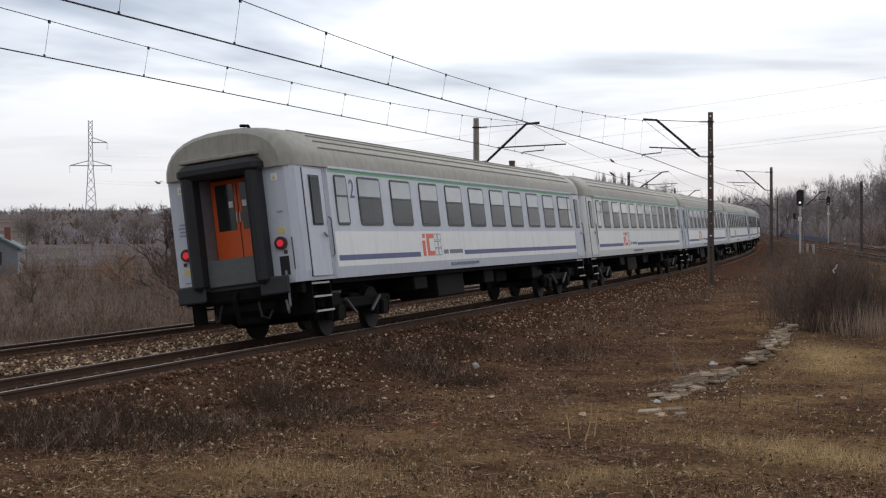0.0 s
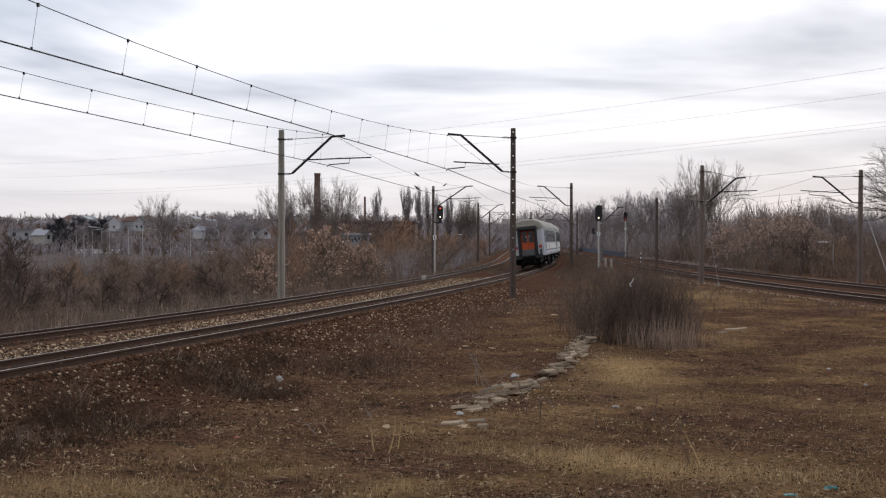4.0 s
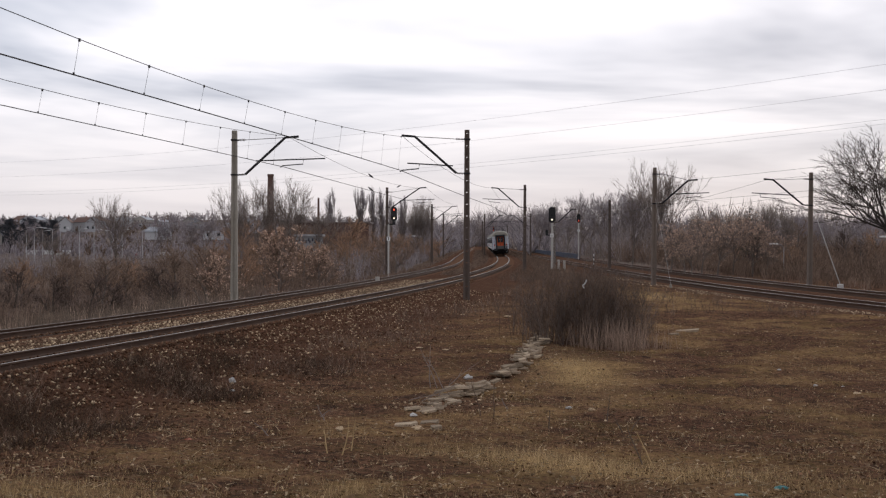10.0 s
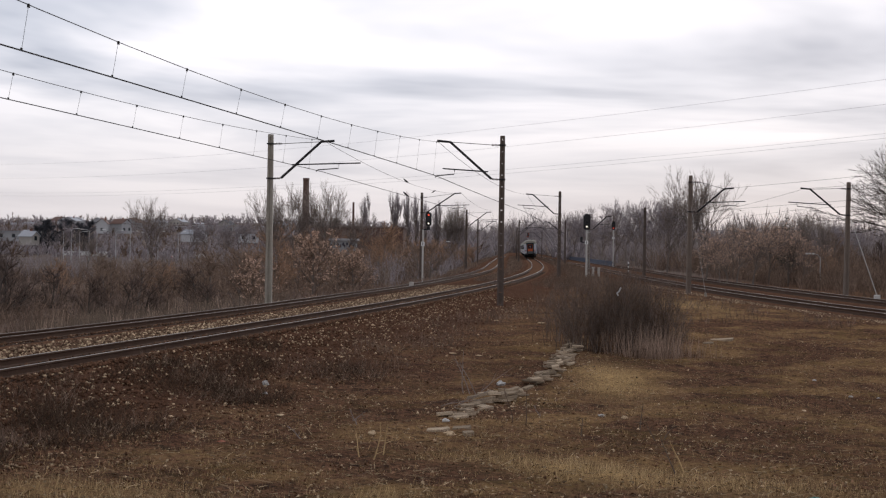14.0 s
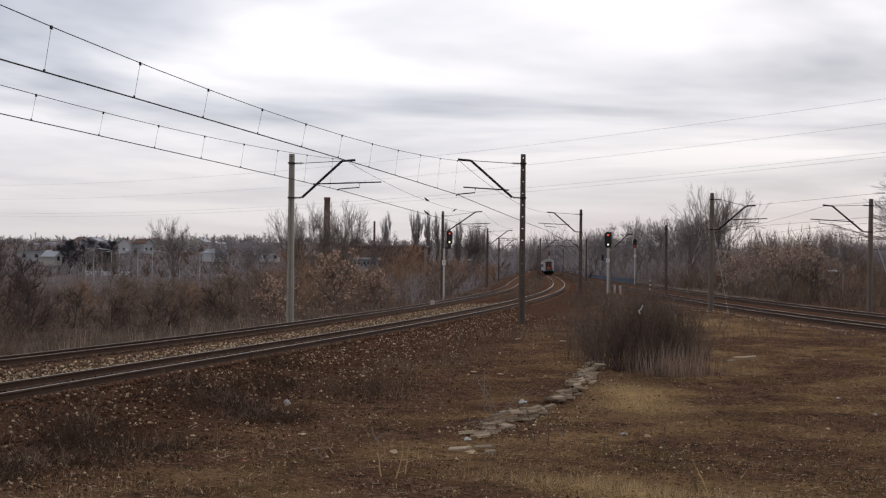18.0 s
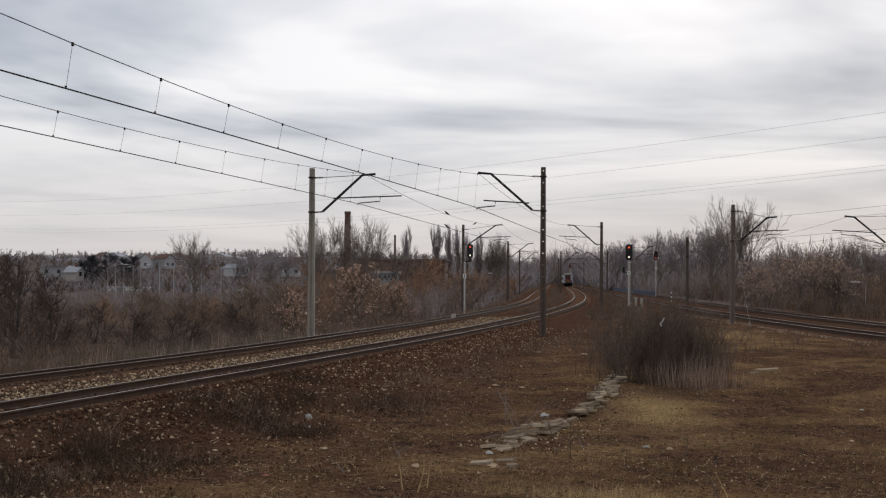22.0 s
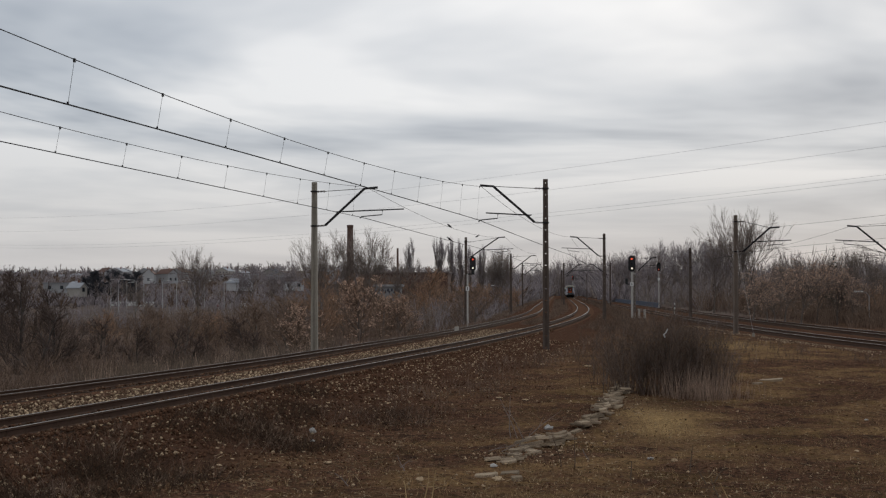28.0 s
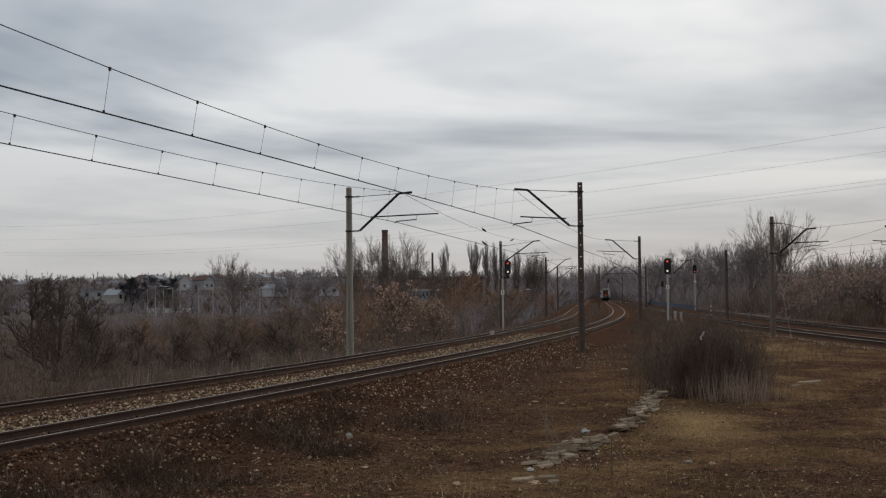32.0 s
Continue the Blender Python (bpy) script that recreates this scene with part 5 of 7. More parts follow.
def conifer(x, y, top_z):
    rs = np.random.RandomState(7)
    base = float(ground_z(x, y)) - 0.1
    h = top_z - base
    top = thing("fir_tree", "slender dark fir tree among bare shrubs", "tree", m=Matrix.Translation((x, y, base)))
    part("trunk", Mesh().tube([(0, 0, 0), (0, 0, h)], 0.09, 8, 0.015), DARKBARK, top)
    n = 90
    t = rs.uniform(0.12, 1.0, n)
    az = rs.uniform(0, 6.283, n)
    D = np.stack([np.cos(az), np.sin(az), rs.uniform(-0.25, 0.25, n)], 1)
    P = np.stack([0 * t, 0 * t, t * h], 1)
    L = (1.0 - t) * h * 0.22 + 0.15
    a = shoots(rs, P, unit(D), L, 26, 0.1, 1.0, 55, 0.34, -0.05)
    pp, qq = np.concatenate([P, a[0]]), np.concatenate([P + unit(D) * L[:, None], a[0] + a[1] * a[2][:, None]])
    part("crown", spikes_mesh("fir_crown", pp, qq, np.r_[np.full(n, 0.02), np.full(len(a[0]), 0.016)], NEEDLE), None, top)


conifer(29.8, 142, 5.9)
conifer(31.2, 145, 4.6)


def thicket(name, label, seed, places, height, stems, twigs, r, mats, mix, fan=0.38):
    """Undergrowth that nobody could count: clumps of thin stems with side twigs, one mesh."""
    rs = np.random.RandomState(seed)
    x, y = places
    n = len(x)
    base = np.stack([x, y, ground_z(x, y) - 0.05], 1)
    P = np.repeat(base, stems, 0) + np.concatenate([rs.normal(0, 0.22, (n * stems, 2)), np.zeros((n * stems, 1))], 1)
    D = unit(np.concatenate([rs.normal(0, fan, (n * stems, 2)), np.ones((n * stems, 1))], 1))
    L = np.repeat(np.broadcast_to(height, (n,)) * rs.uniform(0.65, 1.2, n), stems) * rs.uniform(0.55, 1.1, n * stems)
    a = shoots(rs, P, D, L, twigs, 0.2, 0.95, 32, 0.42, 0.15)
    pp, qq = np.concatenate([P, a[0]]), np.concatenate([P + D * L[:, None], a[0] + a[1] * a[2][:, None]])
    rr = np.concatenate([np.full(len(P), r * 1.5), np.full(len(a[0]), r)])
    kind = (rs.uniform(0, 1, n) < mix).astype(int)
    idx = np.concatenate([np.repeat(kind, stems), np.repeat(np.repeat(kind, stems), twigs)])
    return thing(name, label, "undergrowth", kind="stuff", mesh=spikes_mesh(name, pp, qq, rr, mats, idx))


def scatter(seed, n, y0, y1, fx):
    rs = np.random.RandomState(seed)
    y = y0 + (y1 - y0) * rs.uniform(0, 1, n) ** 1.25
    lo, hi = fx(y)
    return lo + (hi - lo) * rs.uniform(0, 1, n), y


S = scatter
pl = S(1, 1500, 58, 200, lambda y: (np.maximum(-0.60 * y, far_x(y) - 60), far_x(y) - 8.5))
thicket("bramble_thicket", "dense brown bare thicket beyond the far track", 1, pl, 1.3 + 1.2 * ease(60, 130, pl[1]) * ease(-0.30, -0.18, pl[0] / pl[1]) + 0.5 * ease(60, 110, pl[1]), 7, 4, 0.011, [TWIG, DARKTWIG], 0.6)
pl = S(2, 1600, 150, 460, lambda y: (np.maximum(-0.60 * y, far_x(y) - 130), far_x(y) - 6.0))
thicket("far_thicket", "brown bare woodland beyond the curve", 2, pl, 1.9 + 1.9 * ease(-0.24, -0.17, pl[0] / pl[1]), 6, 4, 0.022, [GREYTWIG, HAZETWIG], 0.5)
pl = S(3, 1100, 48, 78, lambda y: (far_x(y) - 16, far_x(y) - 4.6))
_m = pl[0] / pl[1] > -0.33
pl = (pl[0][_m], pl[1][_m])
thicket("dry_reeds", "pale dry reeds and tall grass beside the far track", 3, pl, 1.25, 14, 0, 0.006, [REED, DEADLEAF], 0.07, 0.16)
pl = S(19, 420, 36, 66, lambda y: (far_x(y) - 22, far_x(y) - 3.8))
_m = pl[0] / pl[1] < -0.30
pl = (pl[0][_m], pl[1][_m])
thicket("verge_scrub", "dark bare scrub below the far track", 19, pl, 1.15, 8, 5, 0.006, [DARKTWIG, TWIG], 0.25)
pl = S(4, 1500, 75, 230, lambda y: (right2_x(y) + 4.0, right2_x(y) + 30))
thicket("branch_thicket", "brown bare thicket behind the branch line", 4, pl, 1.3 + 1.0 * ease(85, 140, pl[1]) + 1.6 * ease(140, 190, pl[1]), 7, 4, 0.013, [DARKTWIG, TWIG], 0.35)
pl = S(15, 700, 118, 230, lambda y: (np.maximum(0.215 * y, right2_x(y) + 8), 0.42 * y))
thicket("bank_thicket", "dark dense thicket on the bank behind the branch line", 15, pl, 2.2 + 1.2 * ease(130, 200, pl[1]), 7, 5, 0.012, [DARKTWIG, TWIG], 0.25)
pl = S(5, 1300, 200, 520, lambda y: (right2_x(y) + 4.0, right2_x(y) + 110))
thicket("far_wood", "brown bare wood beyond the branch line", 5, pl, 7.2, 7, 4, 0.026, [HAZETWIG, GREYTWIG], 0.5)
pl = S(6, 850, 52, 260, lambda y: (near_x(y) + 4.2, np.maximum(right_x(y) - 6.0, near_x(y) + 4.6)))
thicket("low_scrub", "low dark scrub between the two lines", 6, pl, 0.55 + 0.25 * ease(90, 200, pl[1]), 8, 3, 0.006, [TWIG, DARKTWIG], 0.75)
pl = S(16, 900, 96, 420, lambda y: (near_x(y) + 2.3, near_x(y) + 6.5))
thicket("trackside_scrub", "low dark scrub on the shoulder of the far curve", 16, pl, 0.55, 8, 3, 0.008, [TWIG, DARKTWIG], 0.85)
pl = S(17, 900, 112, 420, lambda y: (far_x(y) + 2.2, np.maximum(near_x(y) - 2.2, far_x(y) + 2.4)))
thicket("median_scrub", "low dead scrub between the two main tracks", 17, pl, 0.42, 8, 3, 0.008, [TWIG, DARKTWIG], 0.5)
pl = S(18, 700, 84, 420, lambda y: (far_x(y) - 6.5, far_x(y) - 2.3))
thicket("outer_scrub", "dead grass and scrub beside the far track", 18, pl, 0.6, 8, 3, 0.008, [TWIG, DARKTWIG], 0.4)
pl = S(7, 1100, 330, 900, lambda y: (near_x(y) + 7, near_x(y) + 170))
thicket("distant_wood", "distant bare wood", 7, pl, 11.0, 6, 4, 0.13, [HAZETWIG, GREYTWIG], 0.4)
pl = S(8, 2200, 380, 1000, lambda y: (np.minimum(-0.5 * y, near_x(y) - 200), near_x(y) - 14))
thicket("distant_trees", "distant bare trees between the houses", 8, pl, 4.0 + 5.0 * ease(-0.14, -0.06, pl[0] / pl[1]), 6, 4, 0.14, [HAZETWIG, DARKTWIG], 0.3, 0.5)
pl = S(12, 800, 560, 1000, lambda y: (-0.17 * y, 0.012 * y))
thicket("skyline_trees", "bare trees along the skyline beyond the curve", 12, pl, 9.0, 6, 5, 0.15, [HAZETWIG, GREYTWIG], 0.3, 0.45)
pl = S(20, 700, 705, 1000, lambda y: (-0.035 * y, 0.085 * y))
thicket("valley_wood", "tall haze-paled bare wood behind the end of the line", 20, pl, 16.0 + 3.0 * ease(0.0, 0.03, pl[0] / pl[1]), 7, 5, 0.10, [HAZETWIG, GREYTWIG], 0.25, 0.24)
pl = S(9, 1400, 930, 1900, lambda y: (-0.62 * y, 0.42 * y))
thicket("hill_woods", "bare woods on the far hills", 9, pl, 8.0, 6, 4, 0.30, [HAZETWIG, GREYTWIG], 0.35, 0.55)
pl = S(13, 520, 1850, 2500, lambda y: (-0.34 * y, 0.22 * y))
thicket("ridge_woods", "bare woods on the farthest ridge", 13, pl, 13.0, 6, 5, 0.42, [HAZETWIG, GREYTWIG], 0.3, 0.5)
for x, y, z in ((-23.0, 224, 0.9), (-20.8, 226, 0.7), (-19.0, 223, 1.0), (-17.4, 226, 0.8)):
    tree("scrub", x, y, z, "bare brown shrub before the painted hut", "bare_shrub", 1.4, category="shrub", group="shrubs before the hut")
# brambles at the foot of the ballast slope
_q = np.random.RandomState(77)
_c = _q.randint(0, 70, 520)
_y = (13.5 + 20 * _q.uniform(0, 1, 70) ** 1.5)[_c] + _q.normal(0, 0.4, 520)
pl = (near_x(_y) + _q.uniform(1.9, 4.9, 70)[_c] + _q.normal(0, 0.35, 520), _y)
thicket("slope_brambles", "dark brambles at the foot of the ballast slope", 10, pl, 0.42, 10, 5, 0.0034, [mat("bramble_stems", (0.066, 0.044, 0.031), 0.9, 0, 0.3, 3, islands=0.5, spec=0.0), TWIG], 0.15, 0.8)
pl = S(11, 120, 30, 62, lambda y: (near_x(y) + 3.0, near_x(y) + 5.5))
thicket("slope_weeds", "thin dead weeds on the ballast slope", 11, pl, 0.4, 8, 4, 0.0035, [TWIG, DARKTWIG], 0.4, 0.35)


def big_bush():
    """The dense bare bush beside the slab row, made of three stools of stems."""
    top = thing("bare_bush", "dense bare brown bush on the flat ground", "bush", m=Matrix.Identity(4))
    rs = np.random.RandomState(12)
    for cx, cy, n, h, w in ((2.55, 39.8, 60, 1.9, 0.34), (3.15, 39.6, 90, 2.25, 0.36), (3.75, 39.3, 120, 2.4, 0.40), (4.35, 39.6, 110, 2.3, 0.40), (4.95, 39.5, 80, 2.0, 0.36), (2.3, 43.0, 40, 1.7, 0.5)):
        P = np.stack([rs.normal(cx, w * 0.8, n), rs.normal(cy, w, n), np.zeros(n)], 1)
        P[:, 2] = ground_z(P[:, 0], P[:, 1]) - 0.05
        D = unit(np.stack([rs.normal(0, 0.20, n), rs.normal(0, 0.20, n), np.ones(n)], 1))
        L = h * rs.uniform(0.55, 1.12, n)
        a = shoots(rs, P, D, L, 9, 0.15, 0.95, 30, 0.34, 0.15)
        b = shoots(rs, *a, 4, 0.2, 1.0, 34, 0.55, 0.05)
        pp = np.concatenate([P, a[0], b[0]])
        qq = np.concatenate([P + D * L[:, None], a[0] + a[1] * a[2][:, None], b[0] + b[1] * b[2][:, None]])
        part("stool", spikes_mesh("stool", pp, qq, np.r_[np.full(n, 0.008), np.full(len(a[0]), 0.0042), np.full(len(b[0]), 0.0028)], [DARKTWIG, mat("grey_bush_twigs", (0.155, 0.122, 0.105), 0.9, 0, 0.3, 3, islands=0.45, spec=0.0)], (rs.uniform(0, 1, len(pp)) < 0.45).astype(int)), None, top)
    n = 420
    P = np.stack([rs.normal(4.5, 0.55, n), rs.normal(38.2, 0.35, n), np.zeros(n)], 1)
    P[:, 2] = ground_z(P[:, 0], P[:, 1]) - 0.02
    D = unit(np.stack([rs.normal(0, 0.16, n), rs.normal(0, 0.16, n), np.ones(n)], 1))
    part("dry_grass", spikes_mesh("dry_grass", P, P + D * rs.uniform(0.4, 1.15, (n, 1)), np.full(n, 0.006), mat("pinkish_dry_grass", (0.31, 0.215, 0.16), 0.95, 0, 0.3, 2, islands=0.4, spec=0.0)), None, top, "pale dry grass round the stems")


big_bush()
strip = Mesh()
for k, (dx, dz) in enumerate(((0.0, 0.0), (-0.05, 0.10), (0.03, 0.17), (0.09, 0.30))):
    if k:
        strip.box(-0.022, 0.022, -0.012, 0.012, 0.0, math.hypot(dx - px0, dz - pz0) + 0.01, m=Matrix.Translation((px0, 0, pz0)) @ pose(0, 0, 0, 0, math.degrees(math.atan2(dx - px0, dz - pz0)), 0))
    px0, pz0 = dx, dz
thing("plastic_strip", "torn white plastic strip caught in the bush", "litter", m=Matrix.Translation((3.58, 38.6, 0.97)) @ Matrix.Diagonal((0.75, 0.75, 0.75, 1)), mesh=strip, material=mat("white_plastic_film", (0.58, 0.58, 0.57), 0.5, 0, 0.1, 20))


def grass_field():
    """Short dead grass, thick in the straw swathes and thin between."""
    rs = np.random.RandomState(14)
    n = 300000
    y = 10.5 + 42 * rs.uniform(0, 1, n) ** 1.7
    x = (rs.uniform(-0.50, 0.38, n)) * y
    u = x - near_x(y)
    w = straw_zone(x, y)
    patch = 0.5 + 0.5 * np.sin(x * 1.1 + 2 * np.sin(y * 0.5)) * np.sin(y * 0.8 + np.sin(x * 0.7))
    keep = rs.uniform(0, 1, n) < np.clip(0.12 + 0.30 * patch ** 2 + 0.9 * w, 0, 1) * ease(3.6, 5.5, u) * ease(-3.0, -5.0, x - right_x(y))
    x, y, w = x[keep], y[keep], w[keep]
    n = len(x)
    P = np.stack([x, y, ground_z(x, y) - 0.03], 1)
    D = unit(np.stack([rs.normal(0, 0.55, n), rs.normal(0, 0.55, n), np.ones(n)], 1))
    L = rs.uniform(0.05, 0.13, (n, 1)) * (1 + 0.8 * w[:, None])
    idx = np.where(rs.uniform(0, 1, n) < 0.30 + 0.6 * w, 0, 1)
    thing("dead_grass", "short dead grass in straw and olive tufts", "grass", kind="stuff", mesh=spikes_mesh("dead_grass", P, P + D * L, np.full(n, 0.0032), [STRAW, DULLGRASS], idx))


grass_field()


def leaf_litter():
    """Fallen leaves and scraps of bark over the flat ground and the slope's foot."""
    rs = np.random.RandomState(31)
    n = 34000
    y = 10.2 + 40 * rs.uniform(0, 1, n) ** 1.5
    x = rs.uniform(-0.56, 0.40, n) * y
    keep = (x - near_x(y) > 2.4) & (x < right_x(y) - 3)
    x, y = x[keep], y[keep]
    n = len(x)
    c = np.stack([x, y, ground_z(x, y) + rs.uniform(0.0, 0.035, n)], 1)
    t = rs.uniform(0, 6.283, n)
    a = np.stack([np.cos(t), np.sin(t), rs.normal(0, 0.35, n)], 1)
    b = np.stack([-np.sin(t), np.cos(t), rs.normal(0, 0.35, n)], 1)
    s = rs.uniform(0.009, 0.026, (n, 1))
    lift = np.array([0, 0, 1.0]) * s * 0.5
    v = np.stack([c - a * s, c + b * s * 0.55 + lift, c + a * s, c - b * s * 0.55 + lift], 1).reshape(-1, 3)
    k = np.arange(n)[:, None] * 4
    thing("leaf_litter", "fallen brown leaves scattered over the ground", "fallen leaves", kind="stuff", mesh=array_mesh("leaf_litter", v, (k + np.array([0, 1, 2, 0, 2, 3])[None]).ravel(), 3, [mat("fallen_leaf", (0.22, 0.125, 0.075), 0.9, 0, 0.3, 3, islands=0.6, spec=0.0), mat("pale_fallen_leaf", (0.36, 0.27, 0.17), 0.9, 0, 0.3, 3, islands=0.5, spec=0.0)], np.repeat((rs.uniform(0, 1, n) < 0.38).astype(int), 2)))


leaf_litter()


def fallen_stems():
    """Thin dry stems lying criss-cross on the dead grass."""
    rs = np.random.RandomState(33)
    n = 9000
    y = 10.4 + 38 * rs.uniform(0, 1, n) ** 1.5
    x = rs.uniform(-0.50, 0.40, n) * y
    keep = (x - near_x(y) > 3.8) & (x < right_x(y) - 3)
    x, y = x[keep], y[keep]
    n = len(x)
    P = np.stack([x, y, ground_z(x, y) + rs.uniform(0.005, 0.03, n)], 1)
    t = rs.uniform(0, 6.283, n)
    D = unit(np.stack([np.cos(t), np.sin(t), rs.normal(0.12, 0.16, n)], 1))
    L = rs.uniform(0.05, 0.28, (n, 1)) * (rs.uniform(0, 1, (n, 1)) ** 0.7)
    thing("fallen_stems", "thin dry stems lying on the dead grass", "dead stems", kind="stuff", mesh=spikes_mesh("fallen_stems", P, P + D * L, rs.uniform(0.003, 0.006, n), [mat("bleached_stem", (0.46, 0.35, 0.22), 0.9, 0, 0.3, 3, islands=0.4, spec=0.0), DARKTWIG], (rs.uniform(0, 1, n) < 0.45).astype(int)))


fallen_stems()

# ---------------------------------------------------------------- signals
SIGWHITE = mat("white_signal_post_paint", (0.52, 0.50, 0.465), 0.6, 0, 0.2, 6, stain=0.3)
SIGBLACK = mat("matt_black_signal_head", (0.012, 0.012, 0.013), 0.6, 0, 0.3, 6)
LENS_RED = mat("lit_red_lens", (1.0, 0.10, 0.05), 0.3, 0, 0.02, 5, emit=1.3)
LENS_WHITE = mat("lit_white_lens", (1.0, 0.90, 0.72), 0.3, 0, 0.02, 5, emit=1.3)
LENS_OFF = mat("unlit_lens", (0.02, 0.022, 0.024), 0.12, 0, 0.1, 5)
LENS_COVERS = []
LITTER = mat("dirty_white_litter", (0.52, 0.50, 0.47), 0.8, 0, 0.2, 20, obj=0.15)


def signal(x, y, base, head_z, post_r, lit, label, scale=1.0, ladder=True, shutter=False, aside=0.0, companion=False):
    """A light signal: post, oval head with hooded lenses facing the camera side, number plate as a plain plate."""
    top = thing("railway_signal", label, "railway signal", "light signals", m=Matrix.Translation((x, y, base)))
    h = head_z - base
    part("post", Mesh().tube([(-aside, 0, -0.3), (-aside, 0, h - 0.2 - (0.75 if aside else 0))], post_r, 10), SIGWHITE, top, "white painted post")
    if aside:
        part("head_bracket", Mesh().box(-aside - 0.1, 0.12, -0.06, 0.06, h - 1.0, h - 0.9).box(-0.14, 0.14, -0.08, 0.08, h - 1.0, h - 0.68), SIGBLACK, top, "dark bracket carrying the head beside the post")
    if companion:
        side = part("small_lamp", Mesh().box(-0.60, -0.36, -0.09, 0.09, h - 1.93, h - 1.38, bev=0.06), SIGBLACK, top, "small black side lamp")
        part("lens", Mesh().disc((-0.48, -0.10, h - 1.52), (0, 1, 0), 0.06, 0.03, 12), LENS_OFF, side)
        part("lamp_bracket", Mesh().box(-0.40, 0.0, -0.03, 0.03, h - 1.95, h - 1.88), SIGBLACK, top)
    if ladder:
        lad = Mesh()
        for dx in (0.16, 0.30) if not aside else (0.14 - aside, 0.26 - aside):
            lad.tube([(dx, 0.05, -0.2), (dx, 0.05, h - 0.3)], 0.014, 5)
        part("ladder", lad, SIGWHITE, top)
        for k in range(int(h / 0.35) - 1):
            part("rung", Mesh().tube([(0.16 - aside, 0.05, 0.3 + 0.35 * k), (0.26 - aside, 0.05, 0.3 + 0.35 * k)], 0.009, 5), SIGWHITE, top)
    w, hh = 0.30 * scale, 0.72 * scale
    o = []
    for i in range(24):
        t = 2 * math.pi * i / 24
        o.append((w * math.cos(t), (hh - w) * (1 if math.sin(t) > 0 else -1) * (abs(math.sin(t)) > 1e-6) + w * math.sin(t)))
    head = part("signal_head", Mesh().prism([(a, b + h) for a, b in o], -0.10, 0.12), SIGBLACK, top, "black oval signal head")
    n = len(lit)
    for i, what in enumerate(lit):
        z = h + (hh - w) * (1 - 2 * i / max(1, n - 1))
        part("lens", Mesh().disc((0, -0.115, z), (0, 1, 0), 0.08 * scale, 0.03, 14), {"r": LENS_RED, "w": LENS_WHITE, ".": LENS_OFF}[what], head)
        hood = Mesh()
        ring = [[((0.115 - q) * scale * math.cos(a), yy, z + (0.115 - q) * scale * math.sin(a)) for a in [math.pi * j / 8 for j in range(9)]] for q, yy in ((0, -0.11), (0, -0.34), (0.012, -0.34), (0.012, -0.11))]
        hood.loft(ring + [ring[0]], closed=False, caps=False)
        part("hood", hood, SIGBLACK, head)
    # added disc, no real signal part: hides the glowing red lens until it lights
    if shutter:
        z = h + (hh - w)
        LENS_COVERS.append((part("lamp_shutter", Mesh().disc((0, 0, 0), (0, 1, 0), 0.105 * scale, 0.012, 14), SIGBLACK, head, "added black disc covering the red lens"), z, scale))
    part("number_plate", Mesh().box(-0.16 - aside, 0.16 - aside, -0.12, -0.10, h - 2.5, h - 2.1) if aside else Mesh().box(-0.16, 0.16, -0.12, -0.10, h - 2.1, h - 1.75), WHITE, top, "white plate with a dark bar")
    part("plate_bar", Mesh().box(-0.03 - aside, 0.03 - aside, -0.125, -0.12, h - (2.44 if aside else 2.04), h - (2.16 if aside else 1.82)), SIGBLACK, top)
    part("bracket", Mesh().box(-0.05, 0.34, -0.04, 0.04, h - 0.95 * scale, h - 0.88 * scale), SIGWHITE, top)
    return top


signal(-5.55, 130.0, -0.9, 4.75, 0.085, "rw", "tall railway signal showing red over white, beside the far track", 0.93, ladder=False, aside=0.50)
signal(9.2, 132.0, -0.6, 4.75, 0.085, "r.w", "tall railway signal with a white latticed post", 1.05, shutter=True, companion=True)
signal(19.5, 220.0, -0.5, 5.9, 0.08, ".r", "distant railway signal showing red on a striped post", 0.95, ladder=False)
signal(15.8, 560.0, -0.6, 7.2, 0.1, "rr", "far small signal beside the line", 1.3, ladder=False)
for x, y, z in ((10.75, 144, 0.95), (11.35, 144.3, 0.95)):
    thing("cable_cabinet", "small pale trackside cable cabinet on posts", "cabinet", "trackside cabinets", m=Matrix.Translation((x, y, float(ground_z(x, y)) - 0.05)), mesh=Mesh().box(-0.12, 0.12, -0.1, 0.1, 0.0, z, bev=0.02).box(-0.15, 0.15, -0.13, 0.13, z, z + 0.06, bev=0.01), material=mat("faded_cabinet_grey", (0.42, 0.39, 0.35), 0.7, 0, 0.2, 6))
thing("cable_cabinet", "small pale trackside cable cabinet on posts", "cabinet", "trackside cabinets", m=Matrix.Translation((-5.0, 92, float(ground_z(-5.0, 92)))), mesh=Mesh().box(-0.14, 0.14, -0.1, 0.1, 0, 0.42, bev=0.02), material=MATS["faded_cabinet_grey"])
# a striped marker post beside the outer branch track
mk = thing("marker_post", "thin white and dark striped marker post", "marker post", m=Matrix.Translation((16.7, 168, float(ground_z(16.7, 168)))))
for i in range(6):
    part("band", Mesh().tube([(0.05 * (i % 2), 0, 0.25 * i), (0.05 * ((i + 1) % 2), 0, 0.25 * i + 0.25)], 0.06, 6), WHITE if i % 2 else SIGBLACK, mk)
